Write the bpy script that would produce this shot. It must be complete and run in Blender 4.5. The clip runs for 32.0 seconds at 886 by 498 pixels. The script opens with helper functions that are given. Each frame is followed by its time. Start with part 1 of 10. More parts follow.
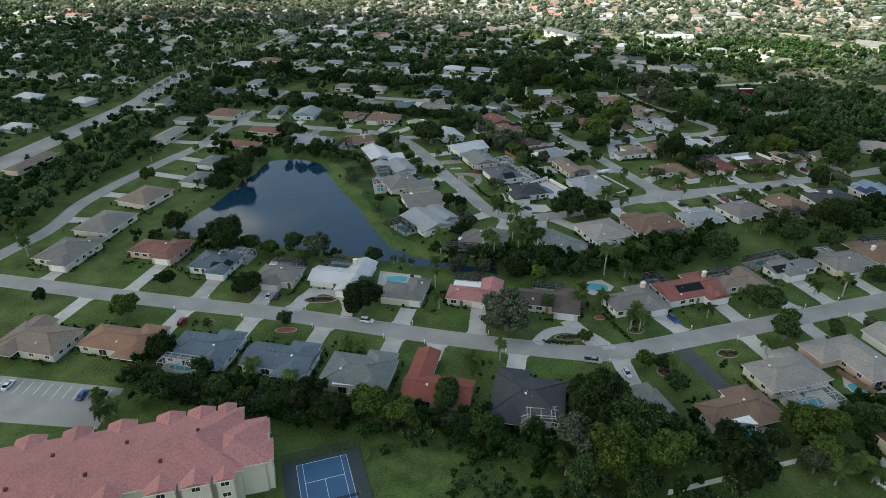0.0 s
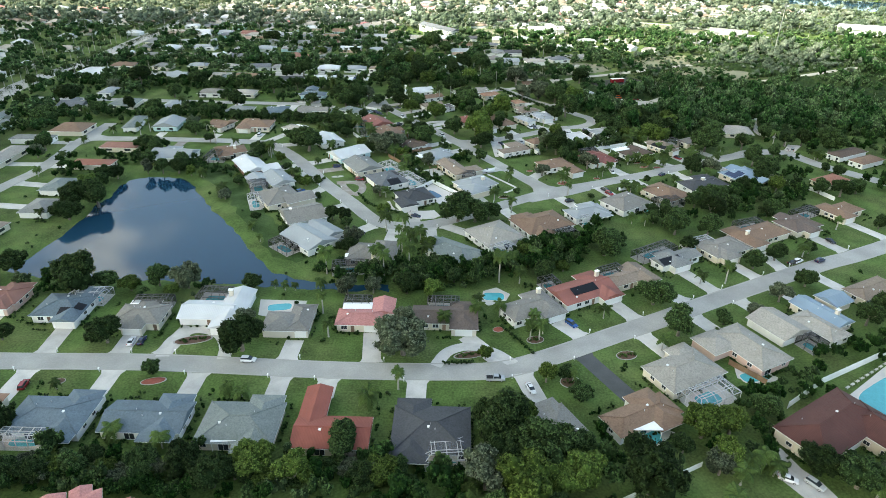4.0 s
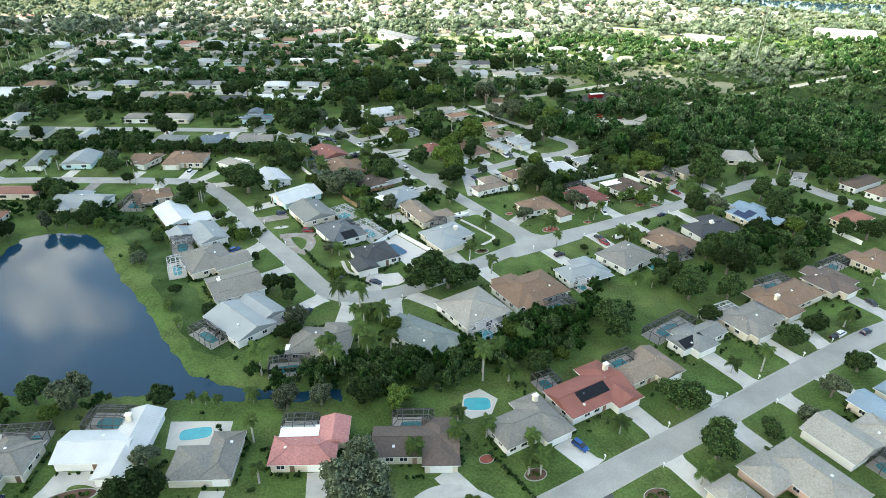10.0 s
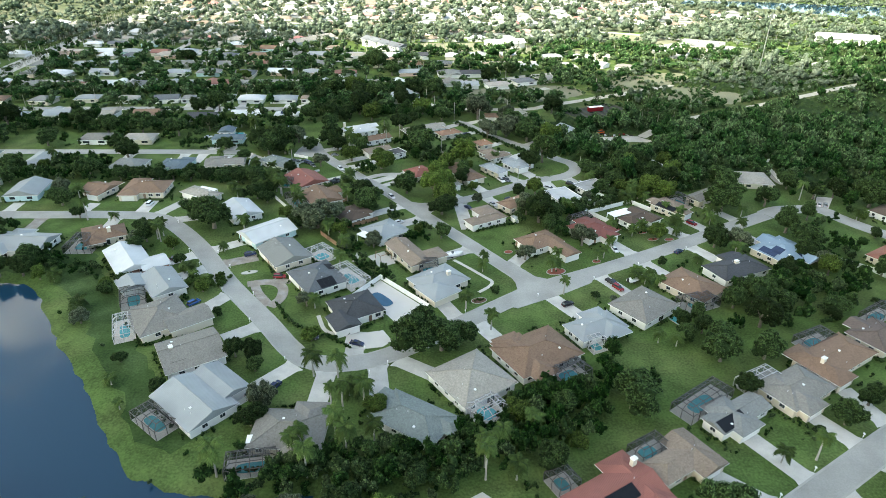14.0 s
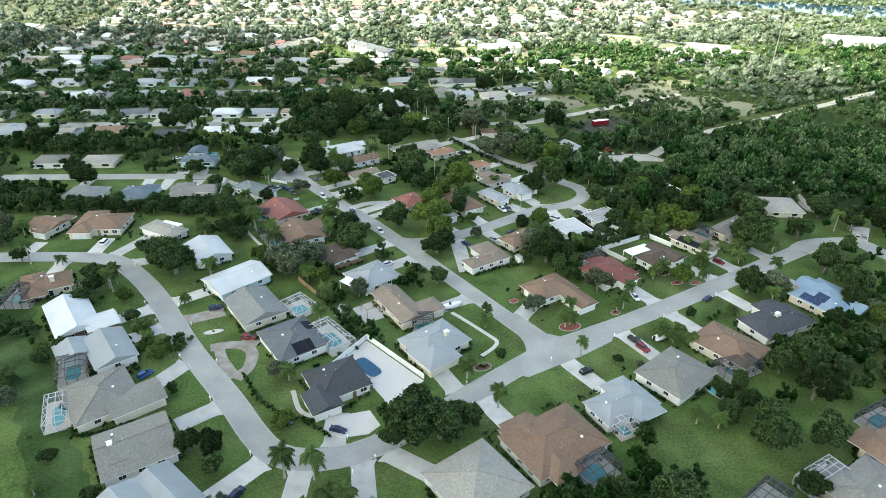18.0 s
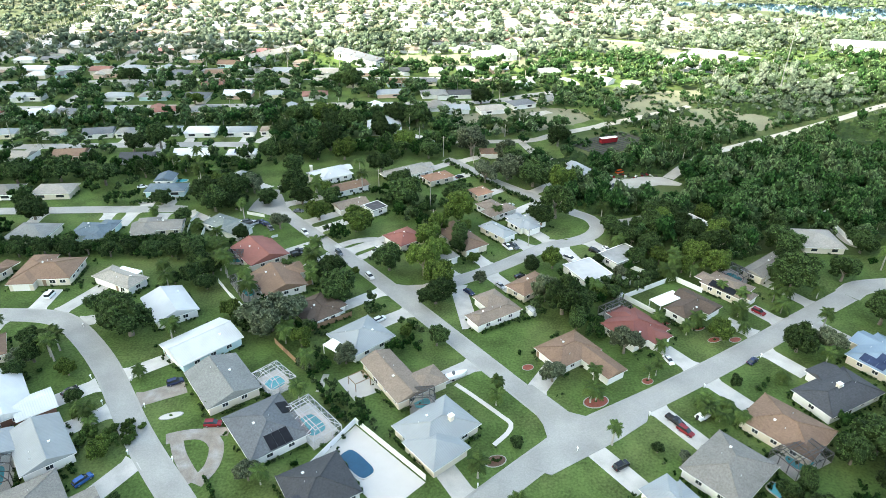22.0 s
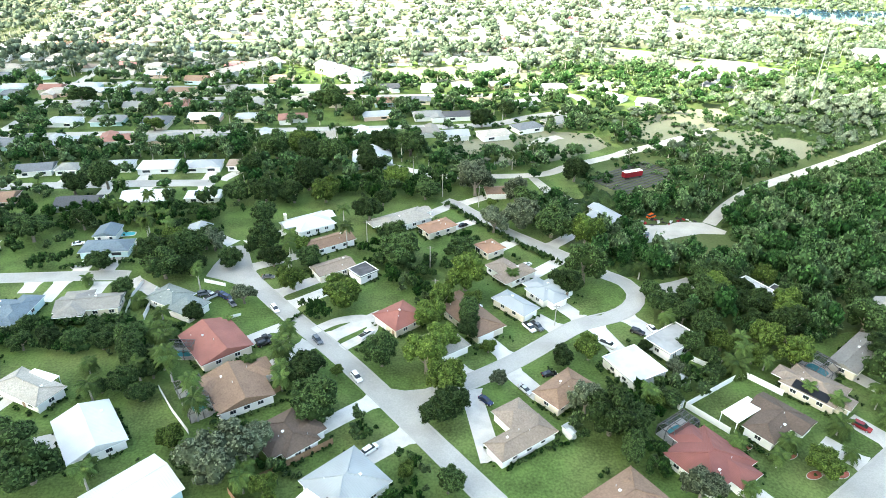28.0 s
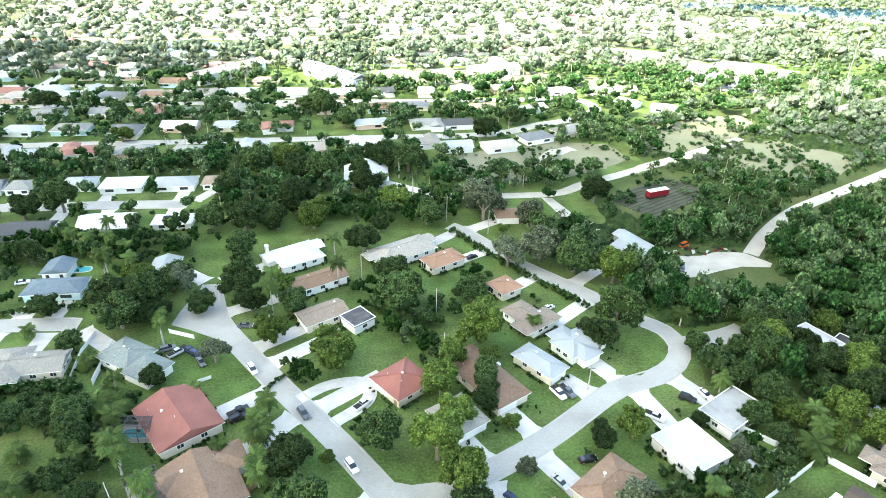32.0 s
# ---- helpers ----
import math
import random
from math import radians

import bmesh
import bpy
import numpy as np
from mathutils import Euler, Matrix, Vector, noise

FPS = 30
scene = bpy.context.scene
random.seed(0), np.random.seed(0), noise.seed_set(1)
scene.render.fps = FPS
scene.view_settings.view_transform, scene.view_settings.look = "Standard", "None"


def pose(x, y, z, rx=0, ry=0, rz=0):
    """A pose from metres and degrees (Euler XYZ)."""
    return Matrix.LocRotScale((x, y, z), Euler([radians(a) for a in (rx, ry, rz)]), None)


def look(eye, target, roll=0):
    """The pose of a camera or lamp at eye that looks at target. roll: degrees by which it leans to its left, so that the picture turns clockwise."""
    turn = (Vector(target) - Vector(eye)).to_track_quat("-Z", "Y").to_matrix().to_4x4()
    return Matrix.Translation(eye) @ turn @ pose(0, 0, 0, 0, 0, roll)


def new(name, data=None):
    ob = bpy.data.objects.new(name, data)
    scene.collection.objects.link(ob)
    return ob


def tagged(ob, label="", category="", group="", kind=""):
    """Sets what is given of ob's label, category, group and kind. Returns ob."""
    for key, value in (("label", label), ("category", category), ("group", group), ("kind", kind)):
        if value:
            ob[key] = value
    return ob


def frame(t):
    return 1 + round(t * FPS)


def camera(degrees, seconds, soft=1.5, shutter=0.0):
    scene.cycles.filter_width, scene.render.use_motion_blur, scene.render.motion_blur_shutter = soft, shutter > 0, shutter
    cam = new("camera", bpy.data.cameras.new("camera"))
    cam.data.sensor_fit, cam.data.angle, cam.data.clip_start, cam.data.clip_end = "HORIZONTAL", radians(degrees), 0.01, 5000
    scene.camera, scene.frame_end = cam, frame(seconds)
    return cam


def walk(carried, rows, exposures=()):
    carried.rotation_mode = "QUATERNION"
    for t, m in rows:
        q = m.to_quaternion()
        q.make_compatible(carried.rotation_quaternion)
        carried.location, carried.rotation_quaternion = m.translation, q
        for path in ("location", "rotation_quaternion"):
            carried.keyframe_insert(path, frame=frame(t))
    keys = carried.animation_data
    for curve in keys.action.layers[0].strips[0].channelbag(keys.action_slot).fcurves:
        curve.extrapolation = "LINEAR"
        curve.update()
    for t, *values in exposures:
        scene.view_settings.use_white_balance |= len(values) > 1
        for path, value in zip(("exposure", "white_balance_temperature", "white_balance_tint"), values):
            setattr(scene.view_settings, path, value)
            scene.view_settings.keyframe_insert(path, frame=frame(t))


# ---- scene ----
# ---- camera ----
cam = camera(70.00, 32.0, soft=0.8)
PATH = [
    (0.00, pose(0.439, -30.375, 105.890, 62.142, -0.089, 11.970)),
    (0.25, pose(0.448, -29.844, 105.920, 61.939, -0.272, 9.035)),
    (0.50, pose(0.457, -29.310, 105.950, 61.766, -0.412, 6.667)),
    (0.75, pose(0.466, -28.769, 105.979, 61.654, -0.466, 5.431)),
    (1.00, pose(0.474, -28.215, 106.008, 61.585, -0.478, 4.799)),
    (1.50, pose(0.489, -27.022, 106.063, 61.549, -0.521, 3.868)),
    (2.00, pose(0.487, -25.577, 106.107, 61.531, -0.542, 3.164)),
    (2.50, pose(0.464, -23.789, 106.136, 61.538, -0.539, 2.667)),
    (3.00, pose(0.433, -21.635, 106.149, 61.568, -0.547, 2.184)),
    (4.00, pose(0.315, -15.860, 106.124, 61.623, -0.569, 1.375)),
    (5.00, pose(0.147, -8.426, 106.060, 61.634, -0.605, 0.657)),
    (6.00, pose(-0.000, -0.000, 106.000, 61.631, -0.650, -0.000)),
    (7.00, pose(-0.159, 8.645, 105.968, 61.607, -0.688, -0.583)),
    (8.00, pose(-0.345, 17.100, 105.911, 61.581, -0.721, -1.121)),
    (9.00, pose(-0.534, 25.507, 105.802, 61.571, -0.710, -1.638)),
    (10.00, pose(-0.601, 33.886, 105.625, 61.569, -0.718, -2.024)),
    (11.00, pose(-0.553, 42.183, 105.406, 61.575, -0.726, -2.374)),
    (12.00, pose(-0.497, 50.340, 105.319, 61.612, -0.710, -2.695)),
    (13.00, pose(-0.435, 58.098, 105.392, 61.626, -0.698, -2.977)),
    (14.00, pose(-0.257, 65.811, 105.537, 61.568, -0.729, -3.204)),
    (15.00, pose(-0.074, 73.957, 105.725, 61.558, -0.747, -3.411)),
    (16.00, pose(0.054, 82.098, 105.886, 61.505, -0.770, -3.665)),
    (17.00, pose(0.147, 90.320, 105.951, 61.392, -0.765, -3.879)),
    (18.00, pose(0.230, 98.584, 105.914, 61.285, -0.740, -4.113)),
    (19.00, pose(0.215, 106.719, 105.821, 61.207, -0.701, -4.363)),
    (20.00, pose(0.077, 114.762, 105.723, 61.208, -0.678, -4.639)),
    (21.00, pose(-0.143, 122.726, 105.623, 61.221, -0.686, -4.908)),
    (22.00, pose(-0.269, 131.042, 105.518, 61.253, -0.728, -5.172)),
    (23.00, pose(-0.405, 139.455, 105.360, 61.135, -0.798, -5.411)),
    (24.00, pose(-0.474, 148.371, 105.267, 61.206, -0.897, -5.595)),
    (25.00, pose(-0.540, 157.095, 105.119, 61.231, -0.918, -5.799)),
    (26.00, pose(-0.555, 165.255, 104.866, 61.166, -0.858, -6.012)),
    (27.00, pose(-0.454, 173.269, 104.555, 61.182, -0.801, -6.222)),
    (28.00, pose(-0.372, 181.322, 104.130, 61.245, -0.785, -6.393)),
    (29.00, pose(-0.433, 189.392, 103.553, 61.305, -0.820, -6.607)),
    (30.00, pose(-0.778, 197.468, 102.751, 61.193, -0.886, -6.787)),
    (31.00, pose(-1.218, 205.736, 101.793, 61.052, -1.001, -7.011)),
    (32.00, pose(-1.669, 214.021, 100.739, 60.860, -1.132, -7.223)),
]
EXPOSURES = [(0.0, 0.99, 7500, 4), (1.0, 1.32, 7550, 2), (3.0, 1.8, 7600, 0), (6.0, 2.16, 7600, -1), (9.0, 2.18, 7600, -1), (14.0, 1.98, 7600, -1), (19.0, 2.12, 7550, 0), (25.0, 2.7, 7550, 0), (32.0, 2.95, 7500, 0)]
walk(cam, PATH, EXPOSURES)

# ---- world, sun and sky ----
SUN_EL, SUN_AZ = 45.0, 243.0          # degrees above the horizon; compass bearing, clockwise from +y
world = bpy.data.worlds.new("sky")
scene.world = world
world.use_nodes = True
wn, wl = world.node_tree.nodes, world.node_tree.links
sky = wn.new("ShaderNodeTexSky")
sky.sky_type = "NISHITA"
sky.sun_disc = False
sky.sun_elevation, sky.sun_rotation = radians(SUN_EL), radians(SUN_AZ)
sky.air_density, sky.dust_density, sky.ozone_density = 1.0, 2.4, 1.0
wl.new(sky.outputs[0], wn["Background"].inputs[0])
wn["Background"].inputs[1].default_value = 0.15

to_sun = Vector((math.sin(radians(SUN_AZ)) * math.cos(radians(SUN_EL)), math.cos(radians(SUN_AZ)) * math.cos(radians(SUN_EL)), math.sin(radians(SUN_EL))))
lamp = bpy.data.lights.new("sun", "SUN")
lamp.energy, lamp.angle, lamp.color = 3.9, radians(2.5), (1.0, 0.985, 0.965)
sun = new("sun", lamp)
sun.matrix_world = look(to_sun * 3000, (0, 0, 0))


# ---- materials ----
def material(name, base, rough=0.85, metal=0.0, spread=0.15, scale=1.5, fine=14.0, bump=0.0, rand=0.0, spec=0.3, stain=None, stain_scale=0.15, stain_amount=0.5, island=0.0, tint=False, coords="Object"):
    m = bpy.data.materials.new(name)
    m.use_nodes = True
    nt = m.node_tree
    n, l = nt.nodes, nt.links
    bsdf = n["Principled BSDF"]
    bsdf.inputs["Roughness"].default_value = rough
    bsdf.inputs["Metallic"].default_value = metal
    bsdf.inputs["Specular IOR Level"].default_value = spec
    tc = n.new("ShaderNodeTexCoord")
    big, small = n.new("ShaderNodeTexNoise"), n.new("ShaderNodeTexNoise")
    for node, s in ((big, scale), (small, fine)):
        node.inputs["Scale"].default_value = s
        node.inputs["Detail"].default_value = 3
        l.new(tc.outputs[coords], node.inputs["Vector"])
    add = n.new("ShaderNodeMath")
    add.operation = "ADD"
    l.new(big.outputs[0], add.inputs[0])
    l.new(small.outputs[0], add.inputs[1])
    ramp = n.new("ShaderNodeMapRange")
    ramp.inputs[1].default_value, ramp.inputs[2].default_value = 0.65, 1.35
    ramp.inputs[3].default_value, ramp.inputs[4].default_value = 1 - spread, 1 + spread
    l.new(add.outputs[0], ramp.inputs[0])
    factor = ramp.outputs[0]

    def times(a, b):
        mu = n.new("ShaderNodeMath")
        mu.operation = "MULTIPLY"
        l.new(a, mu.inputs[0])
        l.new(b, mu.inputs[1])
        return mu.outputs[0]

    def ranged(out, amount):
        r = n.new("ShaderNodeMapRange")
        r.inputs[3].default_value, r.inputs[4].default_value = 1 - amount, 1 + amount
        l.new(out, r.inputs[0])
        return r.outputs[0]
    if rand:
        factor = times(factor, ranged(n.new("ShaderNodeObjectInfo").outputs["Random"], rand))
    if island:
        factor = times(factor, ranged(n.new("ShaderNodeNewGeometry").outputs["Random Per Island"], island))
    col = n.new("ShaderNodeRGB")
    col.outputs[0].default_value = (*base, 1)
    colour = col.outputs[0]
    if stain:
        st = n.new("ShaderNodeTexNoise")
        st.inputs["Scale"].default_value = stain_scale
        st.inputs["Detail"].default_value = 5
        l.new(tc.outputs[coords], st.inputs["Vector"])
        sr = n.new("ShaderNodeMapRange")
        sr.inputs[1].default_value, sr.inputs[2].default_value, sr.inputs[4].default_value = 0.45, 0.7, stain_amount
        l.new(st.outputs[0], sr.inputs[0])
        mix = n.new("ShaderNodeMix")
        mix.data_type = "RGBA"
        l.new(sr.outputs[0], mix.inputs[0])
        l.new(colour, mix.inputs[6])
        mix.inputs[7].default_value = (*stain, 1)
        colour = mix.outputs[2]
    if tint:
        at = n.new("ShaderNodeAttribute")
        at.attribute_name = "tint"
        hs = n.new("ShaderNodeHueSaturation")
        for k, (lo, hi) in {"Hue": (0.485, 0.535), "Saturation": (0.8, 1.15)}.items():
            r = n.new("ShaderNodeMapRange")
            r.inputs[3].default_value, r.inputs[4].default_value = lo, hi
            l.new(at.outputs["Fac"], r.inputs[0])
            l.new(r.outputs[0], hs.inputs[k])
        l.new(colour, hs.inputs["Color"])
        colour = hs.outputs[0]
        factor = times(factor, ranged(at.outputs["Fac"], -0.5))
    vm = n.new("ShaderNodeVectorMath")
    vm.operation = "SCALE"
    l.new(colour, vm.inputs[0])
    l.new(factor, vm.inputs["Scale"])
    l.new(vm.outputs[0], bsdf.inputs["Base Color"])
    if bump:
        b = n.new("ShaderNodeBump")
        b.inputs["Strength"].default_value, b.inputs["Distance"].default_value = 0.6, bump
        l.new(small.outputs[0], b.inputs["Height"])
        l.new(b.outputs[0], bsdf.inputs["Normal"])
    return m


def seamed(name, base, rough, pitch, metal=0.0, depth=0.03, spread=0.08, stain=None):
    """Roof sheet or tile: courses across the slope, by bands in the roof's own x or y."""
    m = material(name, base, rough, metal, spread, 0.5, 9.0, stain=stain, stain_scale=0.25, rand=0.06)
    n, l = m.node_tree.nodes, m.node_tree.links
    uv = n.new("ShaderNodeUVMap")
    wave = n.new("ShaderNodeTexWave")
    wave.wave_profile = "SAW" if pitch < 0.3 else "SIN"
    wave.inputs["Scale"].default_value = 0.314 / pitch
    wave.inputs["Distortion"].default_value = 0.0
    l.new(uv.outputs[0], wave.inputs["Vector"])
    b = n.new("ShaderNodeBump")
    b.inputs["Strength"].default_value, b.inputs["Distance"].default_value = 0.8, depth
    l.new(wave.outputs[0], b.inputs["Height"])
    l.new(b.outputs[0], n["Principled BSDF"].inputs["Normal"])
    return m


ROOF = {}
for key, rgb in dict(tan=(0.225, 0.178, 0.14), brown=(0.2, 0.13, 0.09), beige=(0.3, 0.28, 0.245), grey=(0.2, 0.205, 0.195), tangrey=(0.2, 0.19, 0.17), charcoal=(0.06, 0.063, 0.068), slate=(0.12, 0.13, 0.14),
                     bluegrey=(0.11, 0.145, 0.17), mauve=(0.13, 0.1, 0.085), darkbrown=(0.1, 0.072, 0.055), greengrey=(0.17, 0.195, 0.185), pink=(0.43, 0.195, 0.18)).items():
    ROOF[key] = material(key + "_shingle", rgb, 0.93, 0, 0.3, 2.2, 7.0, bump=0.03, rand=0.08, stain=tuple(c * 0.62 for c in rgb), stain_scale=0.3, stain_amount=0.3)
for key, rgb in dict(orange=(0.3, 0.17, 0.11), redbrown=(0.23, 0.11, 0.085), red=(0.255, 0.098, 0.078), darkred=(0.19, 0.068, 0.056), orangered=(0.3, 0.125, 0.085), redmetal=(0.26, 0.08, 0.058), maroon=(0.09, 0.035, 0.028)).items():
    ROOF[key] = seamed(key + "_tile", rgb, 0.75, 0.33, depth=0.05, spread=0.16, stain=tuple(c * 0.6 for c in rgb))
for key, rgb in dict(white=(0.52, 0.535, 0.54), silver=(0.275, 0.295, 0.3), bluemetal=(0.2, 0.27, 0.33)).items():
    ROOF[key] = seamed(key + "_sheet", rgb, 0.5, 0.5, depth=0.04, spread=0.07, stain=tuple(c * 0.72 for c in rgb))
ROOF["flatwhite"] = material("white_roof_membrane", (0.46, 0.46, 0.455), 0.8, 0, 0.08, 0.6, stain=(0.3, 0.3, 0.3), stain_scale=0.22, stain_amount=0.45)
ROOF["flatgrey"] = material("weathered_roof_membrane", (0.3, 0.3, 0.29), 0.85, 0, 0.15, 0.6, stain=(0.14, 0.14, 0.135), stain_scale=0.25, stain_amount=0.6)
ROOF["flatdark"] = material("dark_roof_membrane", (0.06, 0.06, 0.065), 0.85, 0, 0.2, 0.6, stain=(0.2, 0.2, 0.2), stain_scale=0.3)
WALL = {k: material(k + "_stucco", c, 0.9, 0, 0.06, 0.6, 20, bump=0.01, rand=0.04) for k, c in dict(cream=(0.62, 0.56, 0.46), white=(0.74, 0.73, 0.7), pink=(0.6, 0.43, 0.36), aqua=(0.5, 0.66, 0.68), grey=(0.4, 0.41, 0.41), brick=(0.23, 0.12, 0.09)).items()}
TRIM = material("white_trim_paint", (0.8, 0.8, 0.78), 0.6, 0, 0.04)
GLASS = material("dark_window_glass", (0.025, 0.032, 0.038), 0.08, 0, 0.2, 0.3, spec=0.6)
DOOR_WOOD = material("door_paint", (0.2, 0.13, 0.09), 0.6, 0, 0.2, rand=0.5)
GARAGE = material("garage_door_paint", (0.74, 0.73, 0.7), 0.55, 0, 0.04, rand=0.08)
SOLAR = material("black_solar_panel", (0.01, 0.011, 0.014), 0.55, 0, 0.3, 1.0, spec=0.15)
PVBLUE = material("blue_solar_panel", (0.02, 0.032, 0.075), 0.22, 0, 0.3, 1.0, spec=0.6)
LAWN = material("lawn", (0.071, 0.115, 0.032), 0.95, 0, 0.55, 0.12, 1.7, bump=0.05, spec=0.1, stain=(0.108, 0.132, 0.048), stain_scale=0.055, stain_amount=0.8)
# About half as bright as the other lawns.
DARKLAWN = material("dark_green_lawn", (0.037, 0.07, 0.02), 0.95, 0, 0.5, 0.12, 1.7, bump=0.05, spec=0.1, stain=(0.085, 0.122, 0.048), stain_scale=0.06, stain_amount=0.6)
DRYLAWN = material("dry_sandy_lawn", (0.08, 0.096, 0.052), 0.95, 0, 0.3, 0.06, 1.2, bump=0.05, spec=0.1, stain=(0.16, 0.155, 0.11), stain_scale=0.02, stain_amount=0.7)
WEEDS = material("field_weeds", (0.08, 0.125, 0.038), 0.95, 0, 0.5, 0.25, 2.0, bump=0.12, spec=0.1, stain=(0.05, 0.085, 0.024), stain_scale=0.12, stain_amount=0.7)
SCRUB = material("scrub_ground", (0.05, 0.075, 0.024), 0.95, 0, 0.35, 0.1, 1.2, bump=0.1, spec=0.1, stain=(0.1, 0.1, 0.045), stain_scale=0.03, stain_amount=0.6)
ASPHALT = material("pale_worn_asphalt", (0.325, 0.322, 0.302), 0.92, 0, 0.16, 0.12, 3.0, bump=0.01, stain=(0.225, 0.222, 0.206), stain_scale=0.08, stain_amount=0.6)
GUTTER = material("kerb_concrete", (0.33, 0.325, 0.3), 0.9, 0, 0.12, 0.4, 8)
CONCRETE = material("driveway_concrete", (0.48, 0.466, 0.435), 0.9, 0, 0.12, 0.25, 5, rand=0.13, stain=(0.31, 0.3, 0.28), stain_scale=0.3, stain_amount=0.5)
BLACKTOP = material("black_driveway", (0.075, 0.078, 0.08), 0.9, 0, 0.2, 0.3, 6)
PAVER = material("grey_brown_pavers", (0.25, 0.22, 0.19), 0.9, 0, 0.25, 0.5, 6, stain=(0.36, 0.36, 0.35), stain_scale=0.4)
DECK = material("pool_deck", (0.5, 0.48, 0.44), 0.85, 0, 0.08, 0.4, 8, rand=0.1)
GRAVEL = material("pale_shell_gravel", (0.35, 0.335, 0.295), 0.95, 0, 0.18, 0.2, 4, stain=(0.25, 0.235, 0.19), stain_scale=0.12, stain_amount=0.5)
WHITEPAVE = material("white_paving", (0.52, 0.5, 0.47), 0.85, 0, 0.05, 0.4, 6)
MULCH = material("red_mulch", (0.24, 0.07, 0.05), 0.95, 0, 0.3, 1, 12, bump=0.03)
BROWNMULCH = material("brown_mulch", (0.12, 0.07, 0.05), 0.95, 0, 0.3, 1, 12, bump=0.03)
MEADOW = material("dry_meadow", (0.165, 0.165, 0.108), 0.95, 0, 0.25, 0.05, 1.2, bump=0.06, stain=(0.13, 0.155, 0.085), stain_scale=0.03)
DARKBED = material("dark_soil_rows", (0.05, 0.05, 0.045), 0.95, 0, 0.4, 0.2, 3)
POOLWATER = material("turquoise_pool_water", (0.07, 0.36, 0.4), 0.06, 0, 0.12, 0.5, 3, spec=0.5, rand=0.2)
POOLDEEP = material("dark_blue_pool_water", (0.012, 0.07, 0.13), 0.06, 0, 0.12, 0.5, 3, spec=0.5)
BARK = material("grey_bark", (0.17, 0.145, 0.12), 0.95, 0, 0.25, 2, 10, bump=0.03)
PALMBARK = material("pale_palm_trunk", (0.33, 0.31, 0.28), 0.9, 0, 0.18, 1.5, 8)
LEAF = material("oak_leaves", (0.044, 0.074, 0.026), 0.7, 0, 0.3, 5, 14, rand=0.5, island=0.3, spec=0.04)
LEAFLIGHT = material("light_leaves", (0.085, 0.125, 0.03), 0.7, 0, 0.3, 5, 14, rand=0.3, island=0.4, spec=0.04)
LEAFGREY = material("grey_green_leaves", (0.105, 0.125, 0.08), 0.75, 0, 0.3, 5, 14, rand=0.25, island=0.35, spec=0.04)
# Dark inner masses: the shade inside a crown is put into this colour.
CROWNSHADE = {k: material(k + "_inner_leaves", c, 0.85, 0, 0.7, 5, 15, bump=0.35, rand=0.4, island=0.25, spec=0.04) for k, c in dict(oak=(0.015, 0.027, 0.009), light=(0.036, 0.06, 0.013), grey=(0.042, 0.055, 0.032)).items()}
# Darker than the outer leaves, to paint the shade inside shrubs and hedges.
SHRUBSHADE = material("inner_shrub_shade", (0.029, 0.053, 0.014), 0.85, 0, 0.7, 4, 11, bump=0.2, rand=0.45, island=0.25, spec=0.04)
HEDGESHADE = material("inner_hedge_shade", (0.014, 0.029, 0.008), 0.85, 0, 0.75, 0.9, 3.4, bump=0.35, island=0.3, tint=True, spec=0.04)
FROND = material("palm_fronds", (0.05, 0.08, 0.022), 0.7, 0, 0.25, 0.6, 3, rand=0.4, island=0.35, spec=0.06)
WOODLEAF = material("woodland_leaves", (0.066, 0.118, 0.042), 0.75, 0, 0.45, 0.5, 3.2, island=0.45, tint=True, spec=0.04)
# Paler leaf colour for far trees, with haze and full sun painted in.
HAZELEAF = material("haze_paled_leaves", (0.115, 0.145, 0.098), 0.8, 0, 0.3, 0.3, 2, island=0.3, tint=True, spec=0.04)
# Dark inner colour that paints shade between leaves of woods, scrub, far trees.
WOODSHADE = material("woodland_inner_leaves", (0.022, 0.043, 0.015), 0.85, 0, 0.75, 0.8, 3.2, bump=0.4, island=0.3, tint=True, spec=0.04)
# Inner leaves paled as well: haze painted as low contrast in far crowns.
HAZECORE = material("pale_inner_leaves", (0.085, 0.11, 0.074), 0.85, 0, 0.6, 0.6, 2.2, bump=0.4, island=0.3, tint=True, spec=0.04)
SHRUB = material("shrub_leaves", (0.06, 0.1, 0.026), 0.8, 0, 0.25, 1, 6, rand=0.45, island=0.35, spec=0.04)
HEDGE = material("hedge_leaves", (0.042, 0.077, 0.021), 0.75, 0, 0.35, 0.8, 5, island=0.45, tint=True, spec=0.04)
ALU = {"white": material("white_aluminium", (0.4, 0.4, 0.4), 0.45, 0, 0.03), "bronze": material("bronze_aluminium", (0.075, 0.07, 0.065), 0.5, 0.2, 0.1)}
FENCEWHITE = material("white_fence_vinyl", (0.76, 0.76, 0.74), 0.6, 0, 0.05, rand=0.05)
FENCEWOOD = material("weathered_fence_wood", (0.24, 0.15, 0.09), 0.9, 0, 0.25, 1, 8, rand=0.25)
TYRE = material("tyre_rubber", (0.02, 0.02, 0.02), 0.85)
CHROME = material("silver_metal", (0.6, 0.6, 0.6), 0.3, 0.9)
PAINT = {k: material(k + "_car_paint", c, 0.25, 0.1, 0.04, spec=0.5) for k, c in dict(white=(0.75, 0.75, 0.75), black=(0.015, 0.015, 0.018), blue=(0.02, 0.08, 0.25), navy=(0.015, 0.025, 0.07), red=(0.2, 0.015, 0.02), silver=(0.4, 0.42, 0.43), grey=(0.12, 0.13, 0.14), orange=(0.5, 0.1, 0.02)).items()}
LENS = material("lamp_lens", (0.6, 0.6, 0.58), 0.15)
